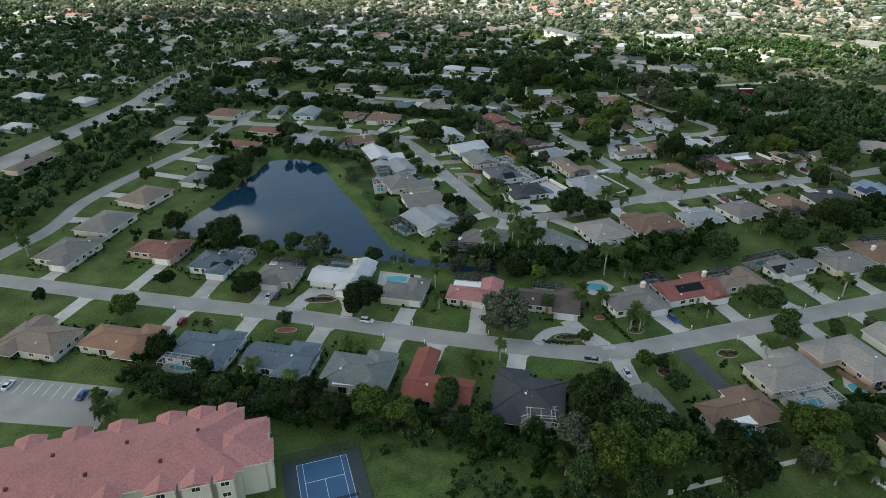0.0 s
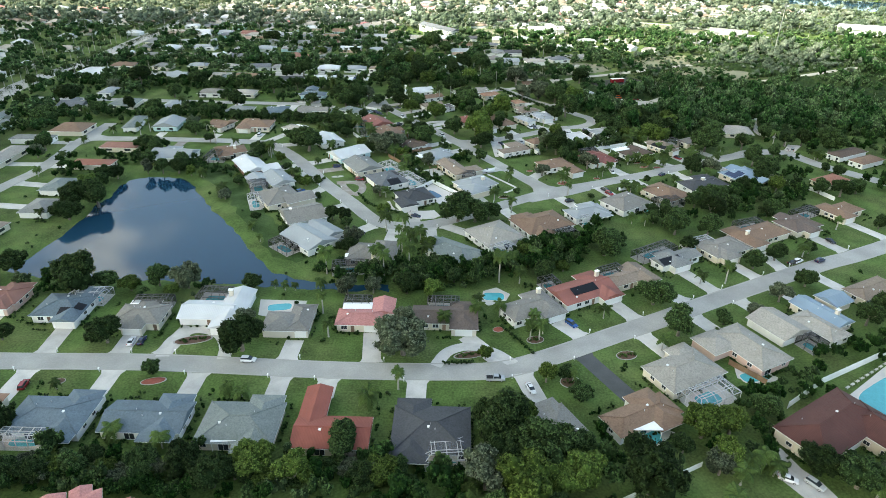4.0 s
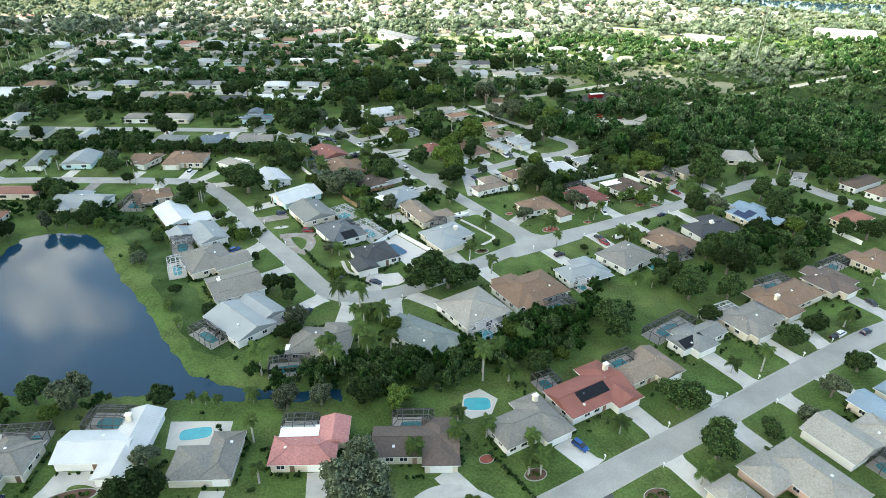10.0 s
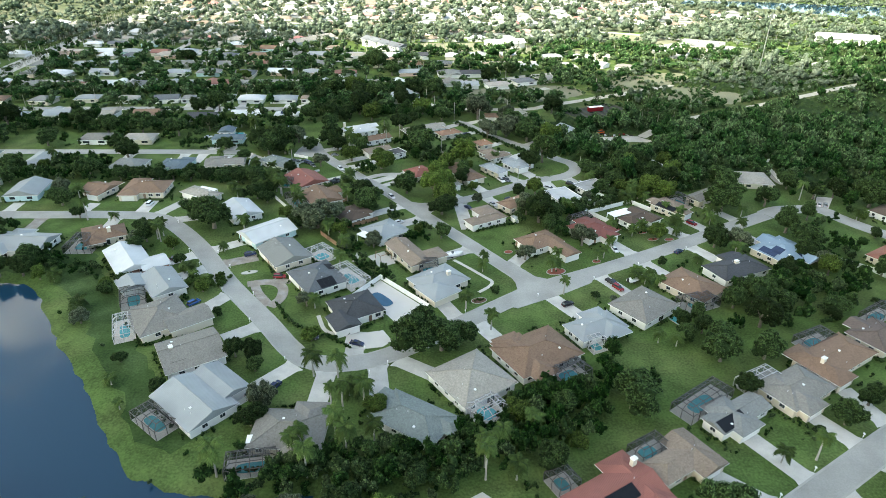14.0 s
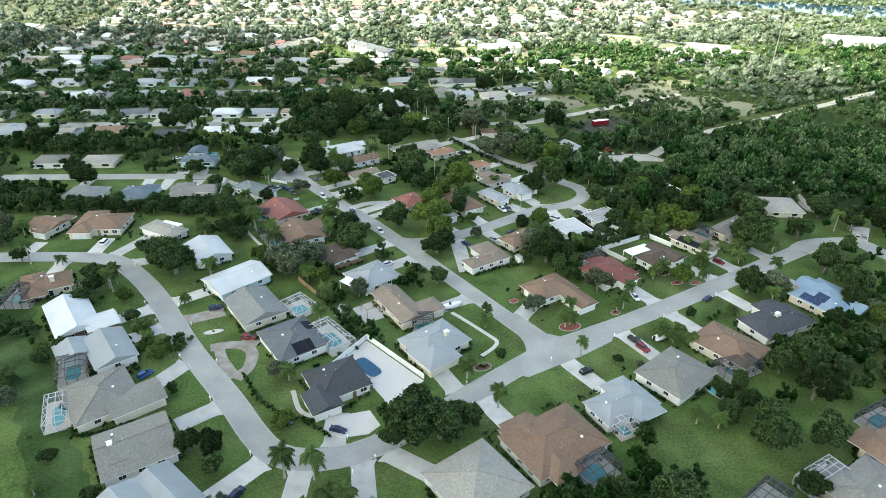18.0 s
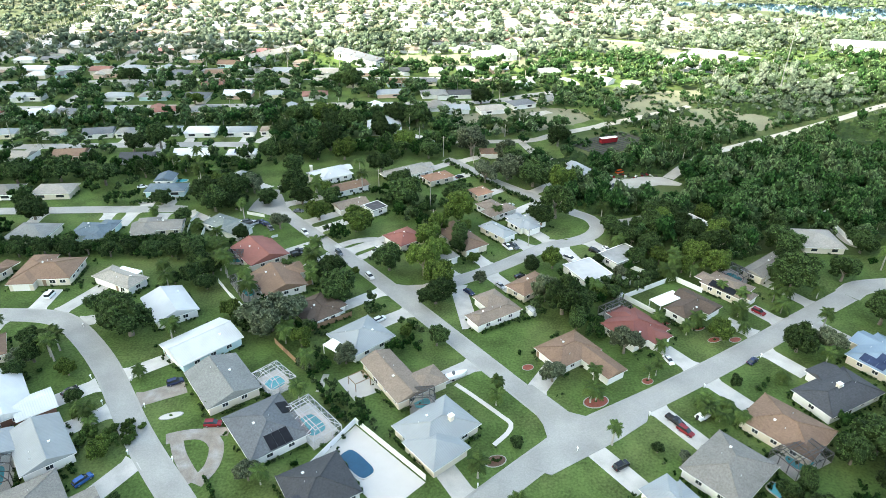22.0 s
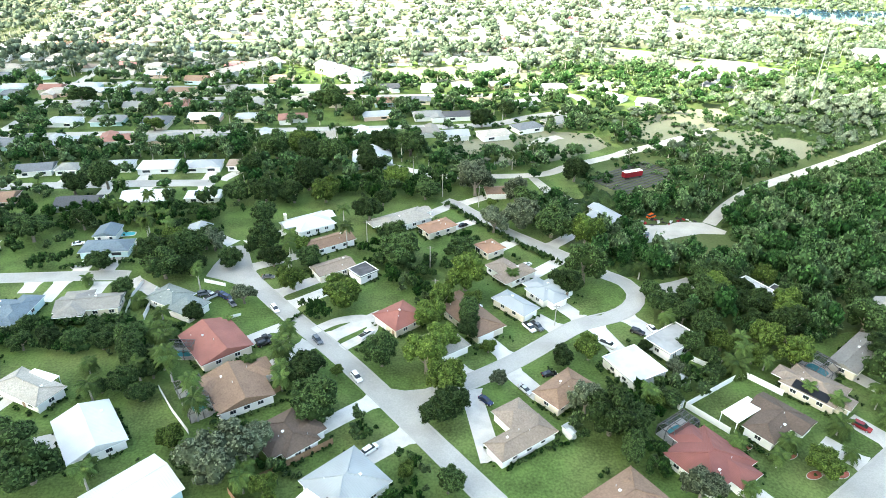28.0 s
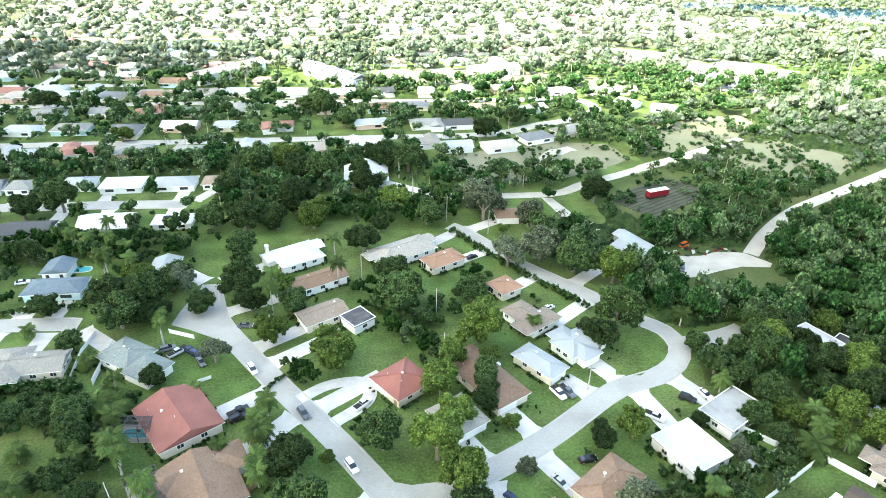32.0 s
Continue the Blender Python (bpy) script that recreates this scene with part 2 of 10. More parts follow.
REDLENS = material("red_lamp_lens", (0.3, 0.01, 0.01), 0.2)

SCREEN = {}
for key, rgb, clear in (("white", (0.35, 0.36, 0.37), 0.8), ("bronze", (0.05, 0.052, 0.055), 0.62)):
    sm = bpy.data.materials.new(key + "_insect_screen")
    sm.use_nodes = True
    sn, sl = sm.node_tree.nodes, sm.node_tree.links
    sb = sn["Principled BSDF"]
    sb.inputs["Base Color"].default_value, sb.inputs["Roughness"].default_value = (*rgb, 1), 0.9
    st, sx = sn.new("ShaderNodeBsdfTransparent"), sn.new("ShaderNodeMixShader")
    sx.inputs[0].default_value = clear
    sl.new(sb.outputs[0], sx.inputs[1])
    sl.new(st.outputs[0], sx.inputs[2])
    sl.new(sx.outputs[0], sn["Material Output"].inputs[0])
    SCREEN[key] = sm

water = bpy.data.materials.new("pond_water")
water.use_nodes = True
wb = water.node_tree.nodes["Principled BSDF"]
wb.inputs["Base Color"].default_value = (0.01, 0.04, 0.072, 1)
wb.inputs["Roughness"].default_value = 0.07
wb.inputs["IOR"].default_value = 1.33
wt, wbm = water.node_tree.nodes.new("ShaderNodeTexNoise"), water.node_tree.nodes.new("ShaderNodeBump")
wt.inputs["Scale"].default_value = 0.35
wbm.inputs["Strength"].default_value, wbm.inputs["Distance"].default_value = 0.04, 0.1
water.node_tree.links.new(wt.outputs[0], wbm.inputs["Height"])
water.node_tree.links.new(wbm.outputs[0], wb.inputs["Normal"])


# ---- mesh helpers ----
def mesh(name, verts, faces, mat, smooth=False):
    me = bpy.data.meshes.new(name)
    me.from_pydata([tuple(v) for v in verts], [], faces)
    for mt in (mat if isinstance(mat, (list, tuple)) else [mat]):
        me.materials.append(mt)
    if smooth:
        me.shade_smooth()
    return me


def put(name, me, parent, m=None, label=""):
    ob = new(name, me)
    ob.parent = parent
    if m is not None:
        ob.matrix_basis = m
    return tagged(ob, label)


def root(name, x, y, rot=0.0, z=0.0, label="", category="", group="", kind=""):
    ob = new(name)
    ob.matrix_basis = pose(x, y, z, 0, 0, rot)
    ob.empty_display_size = 0.3
    return tagged(ob, label, category, group, kind)


BOXF = [(0, 3, 2, 1), (4, 5, 6, 7), (0, 1, 5, 4), (1, 2, 6, 5), (2, 3, 7, 6), (3, 0, 4, 7)]


def boxes(*items):
    """Vertices and faces of boxes (x0, y0, z0, x1, y1, z1)."""
    v, f = [], []
    for x0, y0, z0, x1, y1, z1 in items:
        k = len(v)
        v += [(x0, y0, z0), (x1, y0, z0), (x1, y1, z0), (x0, y1, z0), (x0, y0, z1), (x1, y0, z1), (x1, y1, z1), (x0, y1, z1)]
        f += [tuple(i + k for i in q) for q in BOXF]
    return v, f


def beam(a, b, t):
    """A square bar from a to b, t thick."""
    a, b = Vector(a), Vector(b)
    d = (b - a).normalized()
    s = d.cross(Vector((0, 0, 1)))
    s = (s if s.length > 0.01 else Vector((1, 0, 0))).normalized() * t / 2
    u = d.cross(s).normalized() * t / 2
    v = [p + e for p in (a, b) for e in (-s - u, s - u, s + u, -s + u)]
    return v, BOXF


STORE = {}


def kept(key, make):
    """One mesh for all alike pieces."""
    if key not in STORE:
        STORE[key] = make()
    return STORE[key]


CLEAR = []        # (x, y, radius) that trees keep out of


def sheet(name, pts, z, mat, thick=0.05):
    """A flat slab with its outline pts, its top at z."""
    bm = bmesh.new()
    top = bm.faces.new([bm.verts.new((x, y, z)) for x, y in pts])
    if top.normal.z < 0 or sum((a[0] * b[1] - b[0] * a[1]) for a, b in zip(pts, pts[1:] + pts[:1])) < 0:
        top.normal_flip()
    g = bmesh.ops.extrude_face_region(bm, geom=[top])
    bmesh.ops.translate(bm, verts=[e for e in g["geom"] if isinstance(e, bmesh.types.BMVert)], vec=(0, 0, -thick))
    bmesh.ops.recalc_face_normals(bm, faces=bm.faces)
    bmesh.ops.triangulate(bm, faces=bm.faces)
    me = bpy.data.meshes.new(name)
    bm.to_mesh(me)
    bm.free()
    me.materials.append(mat)
    return me


def smooth_line(pts, step=3.0):
    out = []
    p = [Vector(q).to_2d() for q in pts]
    p = [2 * p[0] - p[1]] + p + [2 * p[-1] - p[-2]]
    for i in range(1, len(p) - 2):
        n = max(1, int((p[i + 1] - p[i]).length / step))
        for k in range(n):
            t = k / n
            out.append(0.5 * ((2 * p[i]) + (p[i + 1] - p[i - 1]) * t + (2 * p[i - 1] - 5 * p[i] + 4 * p[i + 1] - p[i + 2]) * t * t + (3 * p[i] - p[i - 1] - 3 * p[i + 1] + p[i + 2]) * t ** 3))
    return out + [p[-2]]


def ribbon(line, offsets, zs):
    """Strips along a line; offsets across it with a height each."""
    v, f = [], []
    k = len(offsets)
    for i, q in enumerate(line):
        d = (line[min(i + 1, len(line) - 1)] - line[max(i - 1, 0)]).normalized()
        nrm = Vector((-d.y, d.x))
        v += [(q.x + nrm.x * o, q.y + nrm.y * o, z) for o, z in zip(offsets, zs)]
        if i:
            f += [((i - 1) * k + j, (i - 1) * k + j + 1, i * k + j + 1, i * k + j) for j in range(k - 1)]
    return v, [q[::-1] for q in f]


ROADS = []


def road(name, width, pts, mat=ASPHALT, label="pale worn asphalt residential street", z=0.06, kerb=True):
    line = smooth_line(pts)
    h = width / 2
    v, f = ribbon(line, [-h, -h, 0, h, h], [-0.3, z, z + 0.06, z, -0.3])
    r = tagged(new(name, mesh(name, v, f, mat)), label, "road", kind="structure")
    if kerb:
        for s in (-1, 1):
            v, f = ribbon(line, [s * h, s * h, s * (h + 0.45), s * (h + 0.45)][::s], [-0.3, z + 0.035, z + 0.045, -0.3][::s])
            put("kerb", mesh("kerb", v, f, GUTTER), r)
    for i, q in enumerate(line):
        if i % 2 == 0:
            CLEAR.append((q.x, q.y, h + 0.8))
    ROADS.append((line, h))
    return r


# ---- houses ----
def hip_mesh(w, d, z, pitch, gable, mat, over=0.0, thick=0.18):
    """A hip or gable roof over w by d, its eave at z, with fascia; uv in metres across the slope."""
    a, b = w / 2, d / 2
    along = w >= d
    run = min(a, b)
    rise = run * pitch
    ins = 0.0 if gable else run
    if along:
        r0, r1 = (-a + ins, 0, z + rise), (a - ins, 0, z + rise)
    else:
        r0, r1 = (0, -b + ins, z + rise), (0, b - ins, z + rise)
    e = [(-a, -b, z), (a, -b, z), (a, b, z), (-a, b, z)]
    u = [(x, y, zz - thick) for x, y, zz in e]
    v = e + u + [r0, r1]
    if along:
        f = [(0, 1, 9, 8), (2, 3, 8, 9), (1, 2, 9), (3, 0, 8)]
    else:
        f = [(1, 2, 9, 8), (3, 0, 8, 9), (0, 1, 8), (2, 3, 9)]
    f += [(4, 5, 1, 0), (5, 6, 2, 1), (6, 7, 3, 2), (7, 4, 0, 3), (7, 6, 5, 4)]
    me = mesh("roof", v, f, [mat, TRIM])
    uv = me.uv_layers.new(name="UVMap")
    for poly in me.polygons:
        poly.material_index = 0 if poly.index < 4 else 1
        nx, ny = abs(poly.normal.x), abs(poly.normal.y)
        for li in poly.loop_indices:
            co = me.vertices[me.loops[li].vertex_index].co
            uv.data[li].uv = (co.x, co.y) if ny >= nx else (co.y, co.x)
    return me, rise, along, ins


def ridge_mesh(w, d, z, pitch, gable, mat):
    a, b = w / 2, d / 2
    run = min(a, b)
    rise, ins = run * pitch, (0.0 if gable else run)
    r = [(-a + ins, 0, z + rise), (a - ins, 0, z + rise)] if w >= d else [(0, -b + ins, z + rise), (0, b - ins, z + rise)]
    lines = [(r[0], r[1])] if (Vector(r[0]) - Vector(r[1])).length > 0.3 else []
    if not gable:
        for c in ((-a, -b), (a, -b), (a, b), (-a, b)):
            q = r[0] if ((c[0] < 0) if w >= d else (c[1] < 0)) else r[1]
            lines.append(((c[0], c[1], z), q))
    v, f = [], []
    for p, q in lines:
        bv, bf = beam(p, q, 0.2)
        f += [tuple(i + len(v) for i in g) for g in bf]
        v += bv
    return mesh("ridge_cap", v, f, mat)


def window_piece(parent, m, w=1.5, h=1.15):
    fr = kept(("wf", w, h), lambda: mesh("window_frame", *boxes((-w / 2, -0.06, 0, w / 2, 0, 0.09), (-w / 2, -0.06, h - 0.09, w / 2, 0, h), (-w / 2, -0.06, 0.09, -w / 2 + 0.09, 0, h - 0.09), (w / 2 - 0.09, -0.06, 0.09, w / 2, 0, h - 0.09), (-0.03, -0.05, 0.09, 0.03, 0, h - 0.09)), TRIM))
    pn = kept(("wp", w, h), lambda: mesh("pane", *boxes((-w / 2 + 0.05, -0.03, 0.05, w / 2 - 0.05, -0.005, h - 0.05)), GLASS))
    if (parent.matrix_basis.to_3x3() @ m.to_3x3() @ Vector((0, -1, 0))).y > 0.55:
        return                      # walls that face away from the whole flight
    o = put("window", fr, parent, m)
    put("pane", pn, o)


def garage_mesh():
    """A sectional door: one sheet with grooves between its panels."""
    prof = [(0.0, 0.0), (-0.06, 0.0)]
    for k in range(1, 4):
        prof += [(-0.06, k * 0.525 - 0.03), (-0.03, k * 0.525), (-0.06, k * 0.525 + 0.03)]
    prof += [(-0.06, 2.1), (0.0, 2.1)]
    v = [(x, y, z) for x in (-2.4, 2.4) for y, z in prof]
    n = len(prof)
    return mesh("garage_door", v, [(i, n + i, n + (i + 1) % n, (i + 1) % n) for i in range(n)] + [tuple(range(n)), tuple(range(2 * n - 1, n - 1, -1))], GARAGE)


PLOTS, CAGES = [], []        # near houses and pool enclosures, for the planting along their walls


def house(x, y, rot, w, d, roof, kind, wall, gx=0.0, label="", near=True, h=2.55, wing=True, pitch=0.31):
    """A one-storey house, front at local -y; gx: where the garage stands along the front."""
    rs = random.Random(int(x * 31 + y * 17))
    if not near:
        h, pitch = min(h, 2.4), max(pitch, 0.34)
    t = root("house", x, y, rot, label=label, category="house", group="houses along the streets")
    over = 0.6
    hip, mat, wmat = kind == "gable", ROOF[roof], WALL[wall]
    CLEAR.append((x, y, 0.5 * min(w, d) + 2.0))
    q = max(w, d) / 2 - min(w, d) / 2
    if q > 2:
        ux, uy = (math.cos(radians(rot)), math.sin(radians(rot))) if w > d else (-math.sin(radians(rot)), math.cos(radians(rot)))
        for s in (-1, 1):
            CLEAR.append((x + ux * q * s, y + uy * q * s, min(w, d) / 2 + 1.2))
    if kind == "flat":
        put("wall", mesh("wall", *boxes((-w / 2 + 0.3, -d / 2 + 0.3, 0, w / 2 - 0.3, d / 2 - 0.3, h)), wmat), t)
        put("roof", mesh("roof", *boxes((-w / 2, -d / 2, h, w / 2, d / 2, h + 0.25)), mat), t)
        fv, ff = boxes((-w / 2, -d / 2, h + 0.25, w / 2, -d / 2 + 0.2, h + 0.4), (-w / 2, d / 2 - 0.2, h + 0.25, w / 2, d / 2, h + 0.4), (-w / 2, -d / 2 + 0.2, h + 0.25, -w / 2 + 0.2, d / 2 - 0.2, h + 0.4), (w / 2 - 0.2, -d / 2 + 0.2, h + 0.25, w / 2, d / 2 - 0.2, h + 0.4))
        put("roof_edge", mesh("roof_edge", fv, ff, TRIM), t)
        front = -d / 2 + 0.3
        gfront, ww = front, w
    else:
        step = 2.6 if wing and near and d > 9 and w > 10 else 0.0
        md, my = d - step, step / 2
        me, rise, along, ins = hip_mesh(w, md, h + 0.15, pitch, hip, mat)
        put("roof", me, t, pose(0, my, 0))
        a, b = w / 2 - over, md / 2 - over
        wv, wf = boxes((-a, my - b, 0, a, my + b, h + 0.05))
        if hip:
            k = len(wv)
            rz = h + 0.1 + rise - over * pitch * 0.3
            if along:
                wv += [(-a, my - b, h), (-a, my + b, h), (-a, my, rz), (a, my - b, h), (a, my + b, h), (a, my, rz)]
            else:
                wv += [(-a, my - b, h), (a, my - b, h), (0, my - b, rz), (-a, my + b, h), (a, my + b, h), (0, my + b, rz)]
            wf += [(k, k + 1, k + 2), (k + 3, k + 4, k + 5)]
        put("wall", mesh("wall", wv, wf, wmat), t)
        if near:
            put("ridge_cap", ridge_mesh(w, md, h + 0.15, pitch, hip, mat), t, pose(0, my, 0.03))
        front = my - b
        gfront = front
        if step:
            ww = min(8.2, w * 0.5)
            gx = max(-w / 2 + ww / 2, min(w / 2 - ww / 2, gx))
            depth = step + md / 2
            me, rise2, al2, _ = hip_mesh(ww, depth * 2, h + 0.146, pitch, rs.random() < 0.35, mat)
            cy = -d / 2 + depth
            put("roof", me, t, pose(gx, cy, 0))
            gfront = -d / 2 + over
            put("wall", mesh("wall", *boxes((gx - ww / 2 + over, gfront, 0, gx + ww / 2 - over, front + 0.1, h + 0.04)), wmat), t)
    gx = max(-w / 2 + 3.4, min(w / 2 - 3.4, gx))
    if not near:
        turned = math.cos(radians(rot)) < 0
        face = (d / 2 - over if kind != "flat" else d / 2 - 0.3) if turned else gfront
        band = round(w * 0.17, 0)
        for px in ((-w * 0.24, w * 0.24) if y < 460 else (w * 0.2 * (-1) ** int(x),)):
            put("window", kept(("far_window", band), lambda: mesh("window", *boxes((-band / 2, -0.05, 0.85, band / 2, 0.02, 1.9)), GLASS)), t, pose(px, face, 0, 0, 0, 180 if turned else 0))
        return t
    PLOTS.append((x, y, rot, w, d, gx))
    gd = kept("garage_door", garage_mesh)
    put("garage_door", gd, t, pose(gx, gfront, 0.05), "white panelled garage door")
    side = -1 if gx > 0 else 1
    door = kept("door", lambda: mesh("door", *boxes((-0.5, -0.05, 0, 0.5, 0, 2.1), (0.36, -0.1, 0.95, 0.42, -0.05, 1.05)), DOOR_WOOD))
    fx = gx + side * 5.6
    if abs(fx) < w / 2 - 1.2:
        put("door", door, t, pose(fx, front, 0.05))
        if abs(fx + side * 2.4) < w / 2 - 1.6:
            window_piece(t, pose(fx + side * 2.4, front, 0.85), 1.8, 1.3)
        if abs(fx + side * 5.4) < w / 2 - 1.6:
            window_piece(t, pose(fx + side * 5.4, front, 0.85), 1.8, 1.3)
    back = (d / 2 - over) if kind != "flat" else d / 2 - 0.3
    n = max(2, int(w / 4.2))
    for i in range(n):
        px = -w / 2 + w * (i + 0.5) / n
        if i == n // 2:
            window_piece(t, pose(px, back, 0.15, 0, 0, 180), 2.4, 2.0)
        else:
            window_piece(t, pose(px, back, 0.95, 0, 0, 180))
    sx = (w / 2 - over) if kind != "flat" else w / 2 - 0.3
    n = max(1, int((d - 3) / 4.0))
    for i in range(n):
        py = front + 1.4 + (back - front - 2.8) * (i + 0.5) / n
        window_piece(t, pose(sx, py, 0.95, 0, 0, 90))
        window_piece(t, pose(-sx, py, 0.95, 0, 0, -90))
    if kind != "flat":
        run = min(w, d - (2.6 if wing and d > 9 and w > 10 else 0)) / 2
        def on_roof(px, py):
            ux = (w / 2 - abs(px)) if not hip or w < d else 99
            my = 1.3 if (wing and d > 9 and w > 10) else 0
            uy = ((d - 2 * my) / 2 - abs(py - my)) if not hip or w >= d else 99
            return h + 0.15 + max(0.0, min(ux, uy, run)) * pitch
        vent = kept("vent", lambda: mesh("roof_vent", *boxes((-0.22, -0.22, -0.15, 0.22, 0.22, 0.22), (-0.28, -0.28, 0.22, 0.28, 0.28, 0.28)), TRIM))
        pipe = kept("pipe", lambda: mesh("vent_pipe", *boxes((-0.06, -0.06, -0.2, 0.06, 0.06, 0.4)), CHROME))
        for me, nm, cnt in ((vent, "roof_vent", 1), (pipe, "vent_pipe", 2)):
            for _ in range(cnt):
                px, py = rs.uniform(-0.3, 0.3) * w, rs.uniform(-0.2, 0.35) * d
                put(nm, me, t, pose(px, py, on_roof(px, py)))
    return t


def house_wing(t, lx, ly, lrot, w, d, kind, h=2.55, pitch=0.31):
    """A further wing of a house, in the house's own axes, under the same roofing."""
    roof = [c for c in t.children if c.name.startswith("roof")][0].data.materials[0]
    wall = [c for c in t.children if c.name.startswith("wall")][0].data.materials[0]
    me, rise, along, ins = hip_mesh(w, d, h + 0.138, pitch, kind == "gable", roof)
    put("roof", me, t, pose(lx, ly, 0, 0, 0, lrot))
    a, b = w / 2 - 0.6, d / 2 - 0.6
    v, f = boxes((-a, -b, 0, a, b, h + 0.03))
    if kind == "gable":
        k, rz = len(v), h + 0.1 + rise - 0.06
        v += [(-a, -b, h), (-a, b, h), (-a, 0, rz), (a, -b, h), (a, b, h), (a, 0, rz)] if along else [(-a, -b, h), (a, -b, h), (0, -b, rz), (-a, b, h), (a, b, h), (0, b, rz)]
        f += [(k, k + 1, k + 2), (k + 3, k + 4, k + 5)]
    put("wall", mesh("wall", v, f, wall), t, pose(lx, ly, 0, 0, 0, lrot))
    q = t.matrix_basis @ Vector((lx, ly, 0))
    CLEAR.append((q.x, q.y, max(w, d) / 2))


def panels(t, face, u0, u1, v0, v1, w, d, mat, pitch=0.31, h=2.7, nu=1, dy=0.0):
    """Solar panels flat on one roof slope of a house t. face: the slope's outward side; u along the eave, v up the slope from the eave, in metres."""
    for i in range(nu):
        a, b = u0 + (u1 - u0) * i / nu + 0.03, u0 + (u1 - u0) * (i + 1) / nu - 0.03
        half = (d if face in (0, 180) else w) / 2
        p = [(a, -half + v0, h + v0 * pitch), (b, -half + v0, h + v0 * pitch), (b, -half + v1, h + v1 * pitch), (a, -half + v1, h + v1 * pitch)]
        v = [(x, y, z + o) for o in (0.04, 0.14) for x, y, z in p]
        put("solar_panel", mesh("solar_panel", v, BOXF, mat), t, pose(0, dy, 0, 0, 0, face), "black rooftop solar panel")


def chimney(t, cx, cy):
    ch = put("chimney", mesh("chimney", *boxes((cx - 0.6, cy - 0.45, 0.5, cx + 0.6, cy + 0.45, 5.3)), WALL["cream"]), t, None, "pale rendered chimney")
    put("chimney_cap", mesh("chimney_cap", *boxes((cx - 0.72, cy - 0.57, 5.3, cx + 0.72, cy + 0.57, 5.45)), TRIM), ch)


def lanai(t, cx, cy, rot, w, d):
    put("lanai_roof", mesh("lanai_roof", *boxes((-w / 2, -d / 2, 2.78, w / 2, d / 2, 2.95)), TRIM), t, pose(cx, cy, 0, 0, 0, rot), "flat white porch roof")
    for sx in (-1, 1):
        for sy in (-1, 1):
            put("porch_post", kept("porch", lambda: mesh("porch_post", *boxes((-0.07, -0.07, 0, 0.07, 0.07, 2.78)), TRIM)), t, pose(cx, cy, 0, 0, 0, rot) @ pose(sx * (w / 2 - 0.15), sy * (d / 2 - 0.15), 0))


def mailbox(x, y):
    t = root("mailbox", x, y, label="small mailbox on a post beside a driveway", category="mailbox", group="mailboxes")
    put("post", kept("mbp", lambda: mesh("post", *boxes((-0.06, -0.06, 0, 0.06, 0.06, 1.0)), TRIM)), t)
    put("box", kept("mbb", lambda: mesh("box", *boxes((-0.14, -0.26, 1.0, 0.14, 0.26, 1.3)), TRIM)), t)


def utility_pole(x, y, h):
    t = root("utility_pole", x, y, label="grey wooden utility pole with a cross-arm", category="pole", group="utility poles")
    put("pole", mesh("pole", *tube([(0, 0, 0), (0, 0, h)], [0.16, 0.11], 8), PALMBARK), t)
    put("cross_arm", mesh("cross_arm", *boxes((-1.0, -0.06, h - 0.7, 1.0, 0.06, h - 0.55)), BARK), t)


def shed(x, y, rot, w, d):
    t = root("garden_shed", x, y, rot, label="small pale garden shed on a lawn", category="shed", group="garden sheds")
    put("wall", mesh("wall", *boxes((-w / 2, -d / 2, 0, w / 2, d / 2, 1.8)), WALL["white"]), t)
    put("roof", hip_mesh(w + 0.3, d + 0.3, 1.9, 0.5, True, ROOF["silver"])[0], t)
    put("door", mesh("door", *boxes((-0.4, -d / 2 - 0.04, 0.05, 0.4, -d / 2, 1.65)), WALL["grey"]), t)


LEVEL = [0]


def path(width, mat, *pts):
    line = smooth_line(pts, 1.2)
    h = width / 2
    LEVEL[0] = (LEVEL[0] + 1) % 9
    z = 0.076 + 0.005 * LEVEL[0]
    v, f = ribbon(line, [-h, -h, h, h], [-0.2, z, z, -0.2])
    tagged(new("driveway_loop" if width > 2.2 else "garden_path", mesh("path", v, f, mat)), "pale paved drive curving across a front lawn" if width > 2.2 else "narrow pale garden path", "driveway" if width > 2.2 else "path", kind="structure")
    for q in line[::2]:
        CLEAR.append((q.x, q.y, h + 0.4))


HEDGES = []


def hedge(r, *pts):
    """Clipped bushes crowded along a line."""
    rs = random.Random(int(pts[0][0] * 13))
    for q in smooth_line(pts, r * 0.8):
        HEDGES.append((q.x + rs.uniform(-0.2, 0.2) * r, q.y + rs.uniform(-0.2, 0.2) * r, r * 0.55, r * rs.uniform(0.85, 1.15), rs.uniform(0.9, 1.2)))
        CLEAR.append((q.x, q.y, r * 0.6))


def fence_run(name, mat, height, label, *pts, board=2.4, thick=0.06):
    """A board fence: panels between posts."""
    t = root(name, 0, 0, label=label, category="fence", group="garden fences")
    for (ax, ay), (bx, by) in zip(pts, pts[1:]):
        n = max(1, round(math.hypot(bx - ax, by - ay) / board))
        a = math.degrees(math.atan2(by - ay, bx - ax))
        ln = math.hypot(bx - ax, by - ay) / n
        pm = mesh("panel", *boxes((0.06, -thick / 2, 0.05, ln - 0.06, thick / 2, height)), mat)
        qm = kept(("fq", mat.name, height), lambda: mesh("post", *boxes((-0.06, -0.06, 0, 0.06, 0.06, height + 0.08)), mat))
        for i in range(n):
            m = pose(ax + (bx - ax) * i / n, ay + (by - ay) * i / n, 0, 0, 0, a)
            put("panel", pm, t, m)
            put("post", qm, t, m)


